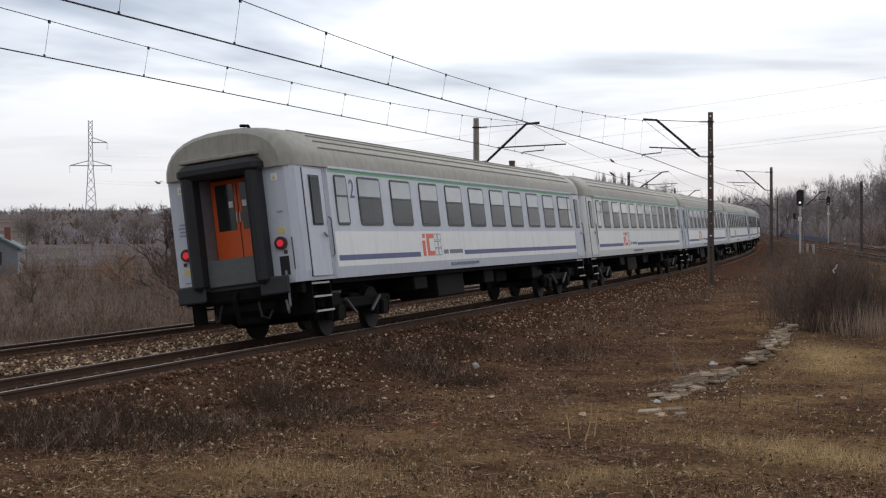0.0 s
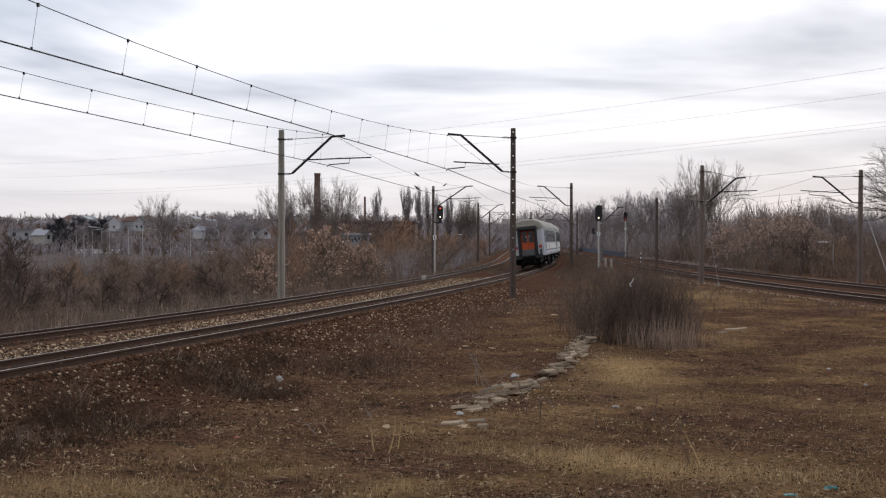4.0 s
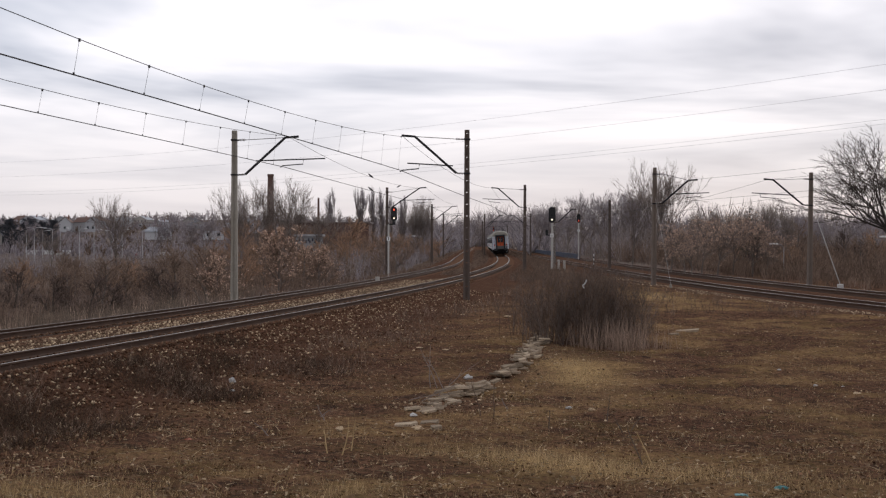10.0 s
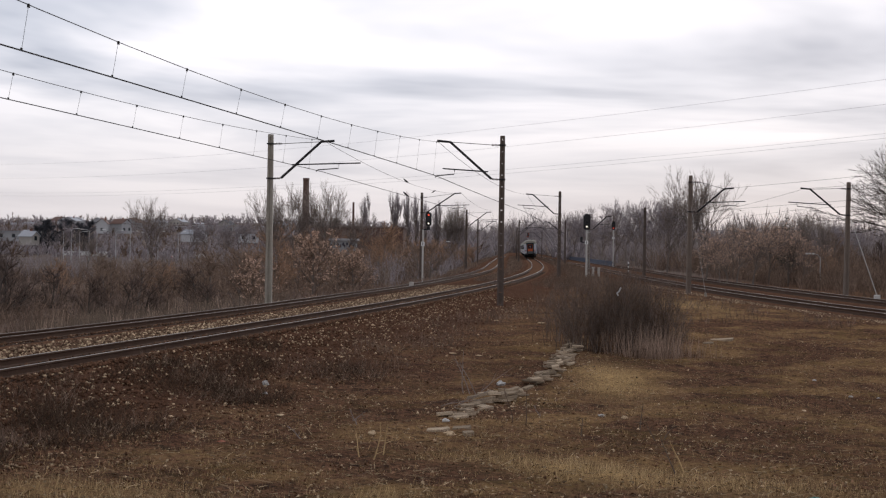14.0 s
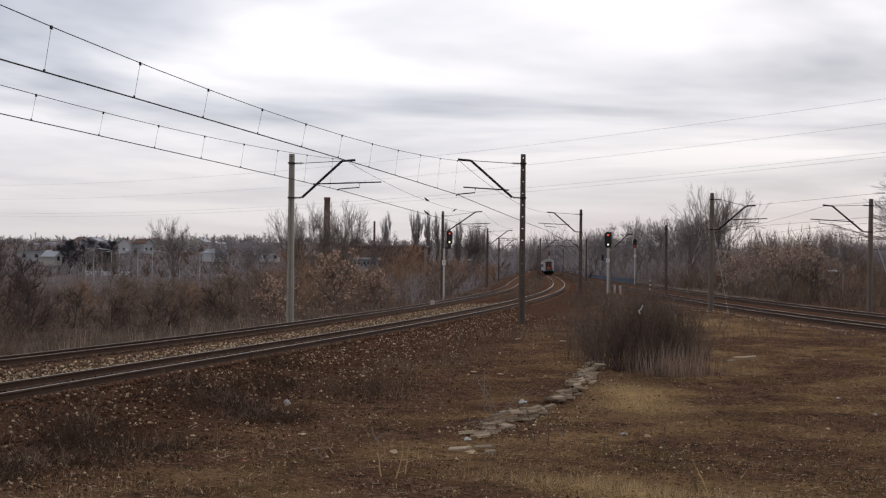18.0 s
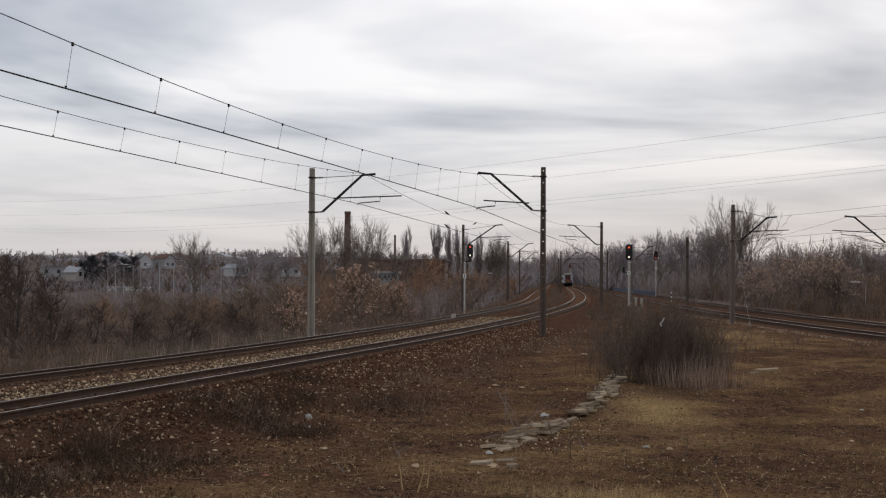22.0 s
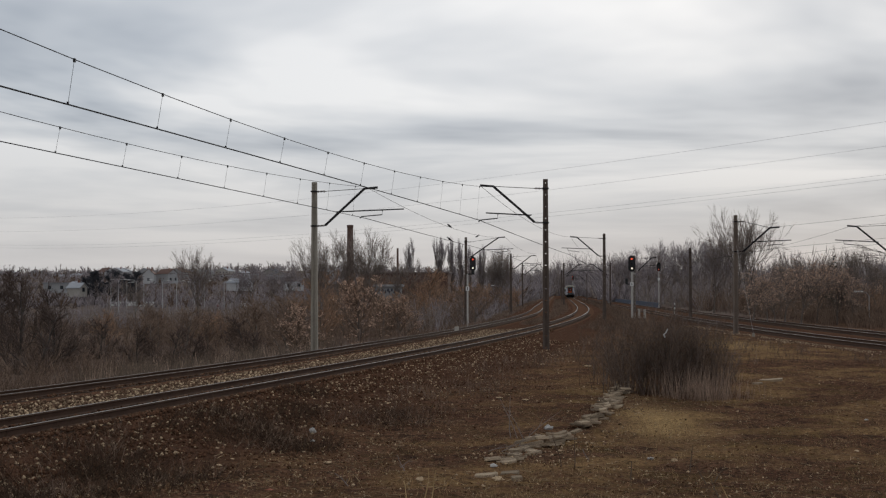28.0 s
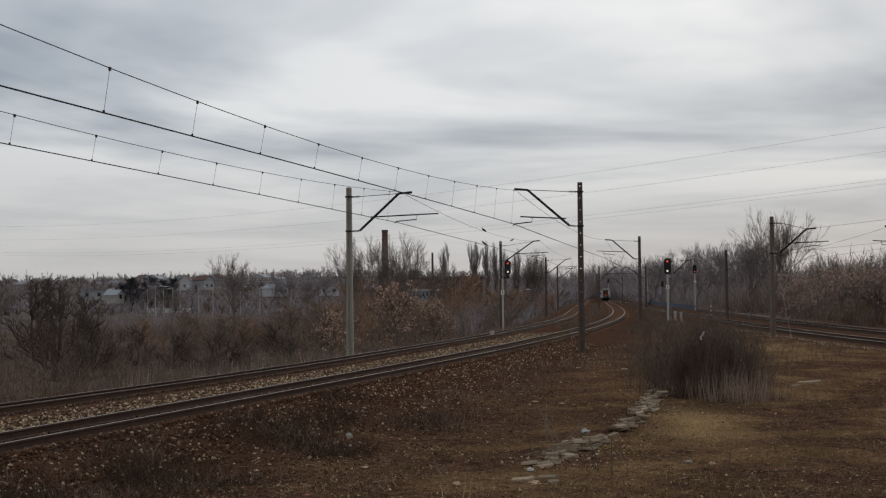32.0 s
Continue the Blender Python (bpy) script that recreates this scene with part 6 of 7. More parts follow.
# guy wires of the branch masts with their anchor blocks
for gx, gy, wx, wy, wz, gr, what in ((24.3, 88.5, 23.75, 92.8, 4.3, 0.024, "slanting guy wire fixed to a white concrete block"), (13.5, 87.5, 13.42, 93.85, 5.2, 0.008, "thin guy wire of the branch mast")):
    guy = thing("guy_wire", what, "guy wire", "guy wires", m=Matrix.Identity(4))
    gz = float(ground_z(gx, gy))
    part("wire", Mesh().tube([(wx, wy, wz), (gx, gy, gz + 0.25)], gr, 5), mat("pale_zinc_wire", (0.42, 0.40, 0.37), 0.5, 0.4), guy)
    part("anchor_block", Mesh().box(gx - 0.17, gx + 0.17, gy - 0.17, gy + 0.17, gz - 0.1, gz + 0.30, bev=0.04) if gr > 0.02 else Mesh().box(gx - 0.07, gx + 0.07, gy - 0.07, gy + 0.07, gz - 0.1, gz + 0.26, bev=0.02), LITTER if gr > 0.02 else CONCRETE, guy)


# ---------------------------------------------------------------- slabs, stones, litter
SLAB = mat("lichen_grey_slab", (0.34, 0.265, 0.19), 0.95, 0, 0.8, 14, 1.0, 22, obj=0.42, spec=0.0)


def rough_slab(rs, w, d, h):
    """A broken concrete slab: straight edges, chipped and cut corners."""
    c = [(-w / 2, -d / 2), (w / 2, -d / 2), (w / 2, d / 2), (-w / 2, d / 2)]
    c = [(x * rs.uniform(0.86, 1.06), y * rs.uniform(0.86, 1.06)) for x, y in c]
    pts = []
    for i, (x, y) in enumerate(c):
        (ax, ay), (bx, by) = c[i - 1], c[(i + 1) % 4]
        cut = rs.choice((0.03, 0.05, 0.06, 0.28))
        pts += [(x + (ax - x) * cut, y + (ay - y) * cut), (x + (bx - x) * cut * rs.uniform(0.5, 1.2), y + (by - y) * cut * rs.uniform(0.5, 1.2))]
    tip = [rs.uniform(-0.006, 0.006) for _ in pts]
    me = Mesh()
    me.loft([[(x * 0.96, y * 0.96, -h) for x, y in pts], [(x, y, -0.012 + t) for (x, y), t in zip(pts, tip)], [(x * 0.97, y * 0.97, t) for (x, y), t in zip(pts, tip)]])
    return me


_rs = random.Random(9)
LINE = [(2.70, 41.5), (2.35, 39.0), (1.95, 36.0), (1.75, 34.2), (1.30, 31.0), (0.75, 28.2), (0.32, 26.4), (0.05, 25.3), (-0.35, 23.3), (-0.62, 22.0)]


def slab_row():
    total = len(LINE) - 1
    for i in range(170):
        t = (i + _rs.uniform(-0.5, 0.5)) / 170 * total
        k = min(int(max(t, 0)), total - 1)
        a, b = LINE[k], LINE[k + 1]
        f = t - k
        if 0.50 < t / total < 0.56 or (t / total > 0.82 and i % 2):
            continue
        x = a[0] + (b[0] - a[0]) * f + _rs.uniform(-0.22, 0.22)
        y = a[1] + (b[1] - a[1]) * f
        thin = t / total > 0.8
        upper = i % 3 == 0 and not thin
        me = rough_slab(_rs, _rs.uniform(0.15, 0.40) * (0.8 if thin else 1), _rs.uniform(0.12, 0.26) * (0.8 if thin else 1), _rs.uniform(0.035, 0.06))
        z = float(ground_z(x, y)) + (_rs.uniform(0.12, 0.21) if upper else _rs.uniform(0.04, 0.10)) * (0.6 if thin else 1)
        thing("concrete_slab", "broken lichen-grey concrete slab sunk in the dead grass", "slab", "row of broken slabs", m=Matrix.Translation((x, y, z)) @ pose(0, 0, 0, _rs.uniform(-12, 8), _rs.uniform(-16, 10), _rs.uniform(-30, 50)), mesh=me, material=SLAB)


slab_row()
for x, y, w, d in ((7.35, 44.3, 0.75, 0.26), (6.75, 43.0, 0.30, 0.2), (-0.35, 20.6, 0.26, 0.2), (-0.68, 20.4, 0.34, 0.16), (-0.25, 20.0, 0.16, 0.14)):
    thing("concrete_slab", "loose broken slab lying on the ground", "slab", "loose slabs", m=Matrix.Translation((x, y, float(ground_z(x, y)) + 0.05)) @ pose(0, 0, 0, 4, -5, _rs.uniform(-20, 20)), mesh=rough_slab(_rs, w, d, 0.08), material=SLAB)


def stones(name, label, seed, x, y, size, materials, share=0.0, lift=0.3, z=None):
    """Loose stones as lumpy eight-faced bodies, one mesh."""
    rs = np.random.RandomState(seed)
    n = len(x)
    g = (ground_z(x, y) if z is None else z)
    c = np.stack([x, y, g + size * lift], 1)
    base = np.array([[1, 0, 0], [-1, 0, 0], [0, 1, 0], [0, -1, 0], [0, 0, 1], [0, 0, -1]], float)
    v = base[None] * rs.uniform(0.6, 1.25, (n, 6, 1)) + rs.normal(0, 0.18, (n, 6, 3))
    t = rs.uniform(0, 6.283, n)
    co, si = np.cos(t)[:, None], np.sin(t)[:, None]
    v = np.stack([v[..., 0] * co - v[..., 1] * si, v[..., 0] * si + v[..., 1] * co, v[..., 2] * 0.75], -1)
    v = (v * size[:, None, None] + c[:, None]).reshape(-1, 3)
    f = np.array([[0, 2, 4], [2, 1, 4], [1, 3, 4], [3, 0, 4], [2, 0, 5], [1, 2, 5], [3, 1, 5], [0, 3, 5]]).ravel()
    idx = (rs.uniform(0, 1, n) < share).astype(int)
    return thing(name, label, "stones", kind="stuff", mesh=array_mesh(name, v, (np.arange(n)[:, None] * 6 + f[None]).ravel(), 3, materials, np.repeat(idx, 8)))


RUSTSTONE = mat("rust_stained_stone", (0.125, 0.066, 0.041), 0.95, 0, 0.3, 6, islands=0.5, spec=0.0)
PALESTONE = mat("pale_limestone_chips", (0.52, 0.385, 0.25), 0.95, 0, 0.2, 6, islands=0.4, spec=0.0)
BEDSTONE = mat("brown_grey_bed_stone", (0.17, 0.108, 0.072), 0.95, 0, 0.3, 6, islands=0.5, spec=0.0)


def ballast_stones():
    rs = np.random.RandomState(21)
    # slope towards the flat ground
    n = 15000
    y = 14 + 62 * rs.uniform(0, 1, n) ** 1.3
    x = near_x(y) + 1.38 + np.abs(rs.normal(0, 1.7, n))
    stones("slope_ballast", "rust-stained stones on the track's slope with pale chips", 22, x, y, rs.uniform(0.018, 0.046, n), [RUSTSTONE, PALESTONE], 0.15)
    # between the rails
    n = 11000
    y = 18 + 80 * rs.uniform(0, 1, n) ** 1.2
    which = rs.uniform(0, 1, n) < 0.6
    off = rs.uniform(-1.3, 1.3, n)
    off = np.where((np.abs(off) > 0.62) & (np.abs(off) < 0.88), off * 1.45, off)
    x = np.where(which, near_x(y), far_x(y)) + off
    zz = np.where(which, main_z(y) + off * 0.054, far_z(y) + off * 0.065) - 0.145
    stones("crib_ballast", "dark oily ballast between the rails", 26, x, y, rs.uniform(0.025, 0.05, n), [RUSTSTONE, BEDSTONE], 0.4, 0.3, zz)
    # the near track's shoulder, from the rail to the slope
    n = 9000
    y = 16 + 74 * rs.uniform(0, 1, n) ** 1.25
    off = rs.uniform(0.90, 1.62, n)
    zz = main_z(y) + off * 0.054 - 0.165 - 0.75 * np.maximum(off - 1.34, 0) + rs.uniform(-0.02, 0.02, n)
    stones("shoulder_ballast", "rust-red stones on the near track's shoulder", 29, near_x(y) + off, y, rs.uniform(0.020, 0.045, n), [RUSTSTONE, PALESTONE], 0.10, 0.3, zz)
    # between the two main tracks
    n = 21000
    y = 22 + 74 * rs.uniform(0, 1, n) ** 1.15
    f = rs.uniform(0, 1, n)
    x = (far_x(y) + 0.85) * (1 - f) + (near_x(y) - 0.85) * f
    zz = (far_z(y) * (1 - f) + main_z(y) * f) - 0.13 - 0.05 * np.sin(math.pi * f) + rs.uniform(-0.03, 0.02, n)
    stones("bed_ballast", "coarse brown and pale ballast between the main tracks", 23, x, y, rs.uniform(0.022, 0.050, n), [BEDSTONE, PALESTONE], 0.32, 0.3, zz)
    # the branch's shoulder
    n = 7000
    y = 45 + 75 * rs.uniform(0, 1, n) ** 1.1
    x = right_x(y) - 1.8 - np.abs(rs.normal(0, 1.2, n))
    stones("branch_ballast", "grey-brown ballast on the branch line's shoulder", 24, x, y, rs.uniform(0.025, 0.05, n), [BEDSTONE, PALESTONE], 0.25)
    # strewn over the flat ground
    n = 5000
    y = 10.5 + 38 * rs.uniform(0, 1, n) ** 1.4
    x = rs.uniform(-0.52, 0.36, n) * y
    stones("strewn_stones", "small stones strewn over the dead grass", 25, x, y, 0.007 + 0.022 * rs.uniform(0, 1, n) ** 2.2, [RUSTSTONE, PALESTONE], 0.5)
    # rubble round the slab row and along the slope's foot
    k = rs.randint(0, len(LINE) - 1, 900)
    f = rs.uniform(0, 1, 900)
    ln = np.array(LINE)
    x = ln[k, 0] + (ln[k + 1, 0] - ln[k, 0]) * f + rs.normal(0.25, 0.55, 900)
    y = ln[k, 1] + (ln[k + 1, 1] - ln[k, 1]) * f + rs.normal(0, 0.6, 900)
    stones("slab_rubble", "pale rubble crumbled from the slab row", 27, x, y, 0.010 + 0.034 * rs.uniform(0, 1, 900) ** 2.2, [PALESTONE, BEDSTONE], 0.5)
    y = rs.uniform(14.5, 26, 220)
    x = near_x(y) + 4.6 + np.abs(rs.normal(0, 1.6, 220))
    stones("foot_rubble", "pale stones rolled to the slope's foot", 28, x, y, 0.010 + 0.02 * rs.uniform(0, 1, 220) ** 1.8, [PALESTONE, RUSTSTONE], 0.5)


ballast_stones()
TEAL = mat("faded_teal_plastic", (0.03, 0.16, 0.155), 0.7, 0, 0.2, 20)


def crumpled(rs, w, h):
    """A crumpled bag or lump: a ball of facets pushed in and out."""
    me = Mesh()
    rings = []
    for i in range(6):
        f = math.pi * (i + 0.25) / 5.5
        rings.append([(w * math.sin(f) * math.cos(t) * rs.uniform(0.6, 1.2), w * math.sin(f) * math.sin(t) * rs.uniform(0.6, 1.2), h * (0.5 - 0.5 * math.cos(f)) * rs.uniform(0.75, 1.2)) for t in [2 * math.pi * j / 9 for j in range(9)]])
    return me.loft(rings)


for x, y, w, h, what in ((0.30, 29.6, 0.10, 0.12, "dirty white crumpled bag"), (-1.56, 19.3, 0.06, 0.08, "pale chunk of rubble"), (-4.18, 26.5, 0.06, 0.05, "scrap of white litter"), (-4.35, 27.6, 0.07, 0.12, "dirty white crumpled bag"), (-0.62, 21.6, 0.07, 0.06, "scrap of white litter"), (-0.50, 19.8, 0.10, 0.07, "pale chunk of rubble"), (1.9, 23.2, 0.06, 0.04, "scrap of white litter"), (2.25, 22.8, 0.06, 0.05, "pale stone"), (7.2, 28.0, 0.055, 0.04, "scrap of white litter"), (7.75, 28.0, 0.05, 0.04, "scrap of white litter"), (7.6, 26.5, 0.08, 0.04, "pale stone"), (7.3, 31.5, 0.06, 0.03, "scrap of white litter"), (-3.3, 22.5, 0.07, 0.04, "pale stone"), (-3.4, 18.0, 0.05, 0.04, "reddish brick chip"), (0.35, 53.0, 0.12, 0.05, "pale stone"), (2.0, 52.0, 0.16, 0.06, "pale stone"), (-0.9, 37.0, 0.11, 0.03, "pale flat stone"), (-0.2, 36.8, 0.10, 0.03, "pale flat stone"), (5.6, 25.0, 0.08, 0.05, "pale stone")):
    name = "litter_bag" if "bag" in what else "litter_scrap" if "litter" in what else "rubble_chunk"
    ma = LITTER if "white" in what else mat("red_brick_chip", (0.35, 0.12, 0.07), 0.9) if "brick" in what else PALESTONE
    thing(name, what + " lying in the grass", "litter" if "litter" in name else "stone", m=Matrix.Translation((x, y, float(ground_z(x, y)) - 0.01)), mesh=crumpled(_rs, w, h), material=ma)
for x, y in ((2.95, 12.6), (3.55, 12.4), (2.5, 12.2)):
    thing("plastic_scrap", "faded teal plastic scrap trodden into the grass", "litter", m=Matrix.Translation((x, y, float(ground_z(x, y)))) @ pose(0, 0, 0, 0, 0, _rs.uniform(0, 90)), mesh=crumpled(_rs, 0.07, 0.03), material=TEAL)


def stalk(x, y, h, lean, az, ma, label, twigs=4, r=0.010):
    rs = np.random.RandomState(int(abs(x * 100) + y * 10))
    d = unit(np.array([math.cos(az) * math.sin(lean), math.sin(az) * math.sin(lean), math.cos(lean)]))
    top = thing("dead_stalk", label, "dead stalk", "dead stalks", m=Matrix.Translation((x, y, float(ground_z(x, y)) - 0.03)))
    segs, p, dd = [], np.zeros(3), d
    for i in range(4):
        q = p + dd * h / 4
        segs.append(tuple(p))
        if i and twigs:
            e = unit(dd + rs.normal(0, 0.6, 3))
            part("twig", Mesh().tube([tuple(p), tuple(p + e * h * 0.22)], r * 0.5, 4, r * 0.2), ma, top)
        p, dd = q, unit(dd + rs.normal(0, 0.10, 3))
    part("stem", Mesh().tube(segs + [tuple(p)], r, 5, r * 0.3), ma, top)


for x, y, h, ln, az, ma in ((0.42, 21.3, 0.66, 0.12, 2.8, DARKTWIG), (0.60, 21.1, 0.60, 0.10, 0.2, DARKTWIG), (-0.30, 27.5, 0.95, 0.45, 2.4, GREYTWIG), (-0.15, 27.0, 0.9, 0.5, 2.9, GREYTWIG), (-0.45, 28.0, 0.9, 0.3, 2.1, GREYTWIG), (-0.3, 26.4, 1.1, 0.9, 0.4, GREYTWIG), (-0.9, 24.6, 1.0, 1.25, 0.3, GREYTWIG), (-1.2, 24.2, 0.9, 1.3, 0.5, DARKTWIG), (-0.6, 25.0, 0.8, 1.1, 0.2, GREYTWIG), (2.05, 15.0, 0.5, 0.55, 2.3, REED), (2.15, 15.0, 0.46, 0.5, 2.5, STRAW), (2.35, 21.5, 0.42, 0.15, 1.0, REED), (2.5, 19.9, 0.30, 0.4, 0.3, REED), (2.42, 20.0, 0.26, 0.5, 2.6, REED), (1.35, 19.8, 0.3, 0.1, 2.0, REED), (-1.3, 16.2, 0.5, 0.35, 0.5, STRAW), (-1.2, 16.4, 0.45, 0.3, 1.2, STRAW), (-1.45, 16.3, 0.4, 0.4, 2.2, STRAW), (-1.9, 20.8, 0.35, 0.8, 2.0, GREYTWIG), (-2.05, 21.2, 0.3, 0.9, 0.6, GREYTWIG), (-2.5, 19.0, 0.3, 0.9, 2.6, GREYTWIG), (0.95, 23.0, 0.3, 0.9, 2.7, GREYTWIG)):
    stalk(x, y, h, ln, az, ma, "thin dead stalk standing in the grass")

# ---------------------------------------------------------------- the town beyond
WALLS = [mat("pale_render", (0.40, 0.40, 0.405), 0.9, 0, 0.2, 1, obj=0.25), mat("cream_render", (0.36, 0.335, 0.30), 0.9, 0, 0.2, 1, obj=0.25), mat("red_brick_wall", (0.20, 0.085, 0.06), 0.9, 0, 0.3, 4)]
ROOFS = [mat("grey_sheet_roof", (0.32, 0.33, 0.35), 0.7, 0, 0.2, 1, obj=0.25), mat("brown_tile_roof", (0.14, 0.075, 0.055), 0.8, 0, 0.2, 2), mat("dark_felt_roof", (0.08, 0.08, 0.085), 0.8, 0, 0.2, 1)]
GREYBRICK = mat("sooty_grey_brick", (0.20, 0.155, 0.14), 0.9, 0, 0.4, 0.6)
PANE = mat("dark_far_window", (0.03, 0.034, 0.04), 0.15, 0, 0.2, 2)


def house(x, y, w, d, h, rise, wall, roof, label, name="house", turn=0.0, base=None, panes=True):
    z = (float(ground_z(x, y)) if base is None else base) - 0.5
    top = thing(name, label, "house" if name == "house" else "building", "houses of the town", m=Matrix.Translation((x, y, z)) @ pose(0, 0, 0, 0, 0, turn))
    part("wall", Mesh().prism([(-w / 2, 0), (w / 2, 0), (w / 2, h), (0, h + rise * 0.96), (-w / 2, h)] if rise > 0.3 else [(-w / 2, 0), (w / 2, 0), (w / 2, h), (-w / 2, h)], -d / 2, d / 2), wall, top)
    o = 0.35
    rf = Mesh()
    if rise > 0.3:
        for s in (-1, 1):
            rf.prism([(0, h + rise), (s * (w / 2 + o), h - rise * o / (w / 2)), (s * (w / 2 + o), h - rise * o / (w / 2) + 0.18), (0, h + rise + 0.2)], -d / 2 - o, d / 2 + o)
    else:
        rf.box(-w / 2 - o, w / 2 + o, -d / 2 - o, d / 2 + o, h, h + 0.35)
    part("roof", rf, roof, top)
    k = max(1, int(w / 3.2)) if panes else 0
    for i in range(k):
        for s in range(max(1, int(h / 3.0))):
            cx, cz = -w / 2 + w * (i + 0.5) / k, 1.5 + 2.9 * s
            part("window", Mesh().box(cx - 0.6, cx + 0.6, -d / 2 - 0.04, -d / 2 + 0.05, cz, cz + 1.3), PANE, top)
    if rise > 0.3:
        part("chimney", Mesh().box(w * 0.15, w * 0.15 + 0.6, -0.3, 0.3, h + rise * 0.5, h + rise + 0.9), WALLS[2], top)
    return top


for i in range(60):
    y = _rs.uniform(1020, 1450)
    x = _rs.uniform(-0.56, -0.10) * y
    house(x, y, _rs.uniform(9, 16), _rs.uniform(8, 12), _rs.uniform(3.5, 6.5), _rs.choice((2.6, 3.2, 0.2)), WALLS[i % 2], ROOFS[(0, 0, 1, 2)[i % 4]], ("pale house with a grey roof on the far slope", "pale house with a grey roof on the far slope", "cream house with a brown roof on the far slope", "flat-roofed pale house on the far slope")[i % 4], turn=_rs.uniform(-60, 60))
for i in range(10):
    y = _rs.uniform(930, 1200)
    x = _rs.uniform(-0.06, 0.10) * y
    house(x, y, _rs.uniform(10, 18), 10, _rs.uniform(4, 7), _rs.choice((2.6, 0.2)), WALLS[i % 2], ROOFS[i % 2], "pale house far behind the end of the line", turn=_rs.uniform(-50, 50))
mat("sooty_brick", (0.14, 0.080, 0.062), 0.9, 0, 0.3, 3)
for x, w, h in ((-47.0, 11, 6.2), (-37.0, 9, 9.0), (-26.5, 12, 9.0)):
    house(x, 345, w, 14, h, 0.2, MATS["sooty_brick"] if x > -38 else GREYBRICK, GREYBRICK, "low brick works building behind the birches", "works_building", base=-2.0, panes=False)
house(3.0, 640, 9, 8, 3.4, 0.2, WALLS[0], ROOFS[0], "pale flat-roofed depot beyond the curve", "depot_building", 6, base=-1.0)
house(-9.0, 690, 14, 9, 4.2, 0.2, WALLS[0], ROOFS[2], "long low pale shed beyond the curve", "depot_building", -8, base=-1.0)
hut = house(-24.7, 240, 4.3, 3.0, 5.9, 0.2, WALLS[0], WALLS[0], "small pale hut with dark scrawled bars on its wall", "painted_hut", base=-2.4, panes=False)
for i in range(11):
    part("scrawl_bar", Mesh().box(-0.13, 0.13, -0.02, 0.03, 0, 0.5), mat("dark_scrawl", (0.05, 0.05, 0.07), 0.8), hut, "dark painted bar", m=Matrix.Translation((-1.9 + 0.37 * i, -1.53, 4.75 + 0.32 * (i % 2))) @ pose(0, 0, 0, 0, 17 * (i % 3 - 1), 0))
for x, y, w, h, rise, base, wl, rf, turn, what in ((-138.5, 420, 3.6, 2.8, 1.3, 1.2, 1, 0, 70, "cream gabled house on the slope beyond the thicket"), (-179.0, 520, 9.0, 3.6, 0.2, 2.2, 0, 0, 8, "long low pale shed on the slope"), (-296.0, 900, 15.0, 4.5, 2.4, 7.5, 0, 0, 80, "pale-roofed house high on the far slope"), (-312.0, 910, 13.0, 4.5, 2.4, 7.0, 0, 0, 70, "pale-roofed house high on the far slope"), (-193.5, 700, 5.5, 5.0, 2.6, 6.6, 0, 1, 5, "white gabled house above the dark grove"), (-186.0, 706, 7.0, 5.0, 2.2, 6.8, 0, 1, 60, "white gabled house above the dark grove"), (-318.0, 800, 16.0, 4.0, 2.0, 7.5, 1, 0, 75, "pale-roofed house on the far slope"), (-196.0, 600, 9.0, 3.0, 1.4, 2.6, 1, 0, 85, "long pale-roofed house on the far slope"), (-118.0, 560, 7.0, 3.2, 1.6, 3.0, 0, 0, 70, "pale house behind the lone birch"), (-96.0, 560, 8.0, 3.2, 0.2, 3.0, 0, 0, 10, "pale flat house behind the lone birch")):
    house(x, y, w, min(8.0, 1.3 * w), h, rise, WALLS[wl], ROOFS[rf], what, turn=turn, base=base)
# a long white wall at the foot of the street lamps
thing("white_wall", "long low white wall beneath the street lamps", "wall", m=Matrix.Translation((-115.5, 400, -2.6)), mesh=Mesh().box(-6.2, 6.2, -0.2, 0.2, 0, 1.75).box(-6.3, 6.3, -0.3, 0.3, 1.754, 1.9), material=mat("whitewashed_wall", (0.72, 0.72, 0.70), 0.8, 0, 0.2, 1))
shed = house(-67.6, 128, 4.2, 4.0, 3.2, 1.1, mat("dull_grey_boards", (0.17, 0.18, 0.19), 0.8, 0, 0.3, 2), mat("teal_grey_sheet_roof", (0.13, 0.17, 0.17), 0.7, 0, 0.2, 1), "small grey shed with a teal-grey roof beside the thicket", "shed", 20, base=-2.2)
ch = thing("factory_chimney", "tall slender brick factory chimney", "chimney", m=Matrix.Translation((-39.2, 300, -3.0)))
part("shaft", Mesh().tube([(0, 0, 0), (0, 0, 19.3)], 0.95, 14, 0.62), mat("sooty_brick", (0.12, 0.070, 0.055), 0.9, 0, 0.3, 3), ch)
part("crown_ring", Mesh().disc((0, 0, 19.2), (0, 0, 1), 0.70, 0.5, 14), MATS["sooty_brick"], ch)
ch2 = thing("factory_chimney", "short thin steel chimney behind the works", "chimney", m=Matrix.Translation((-41.5, 430, 2.0)))
part("shaft", Mesh().tube([(0, 0, 0), (0, 0, 13.4)], 0.4, 10, 0.3), MATS["sooty_brick"], ch2)

LAMPMETAL = mat("zinc_lamp_post", (0.50, 0.50, 0.50), 0.5, 0.4, 0.2, 4)


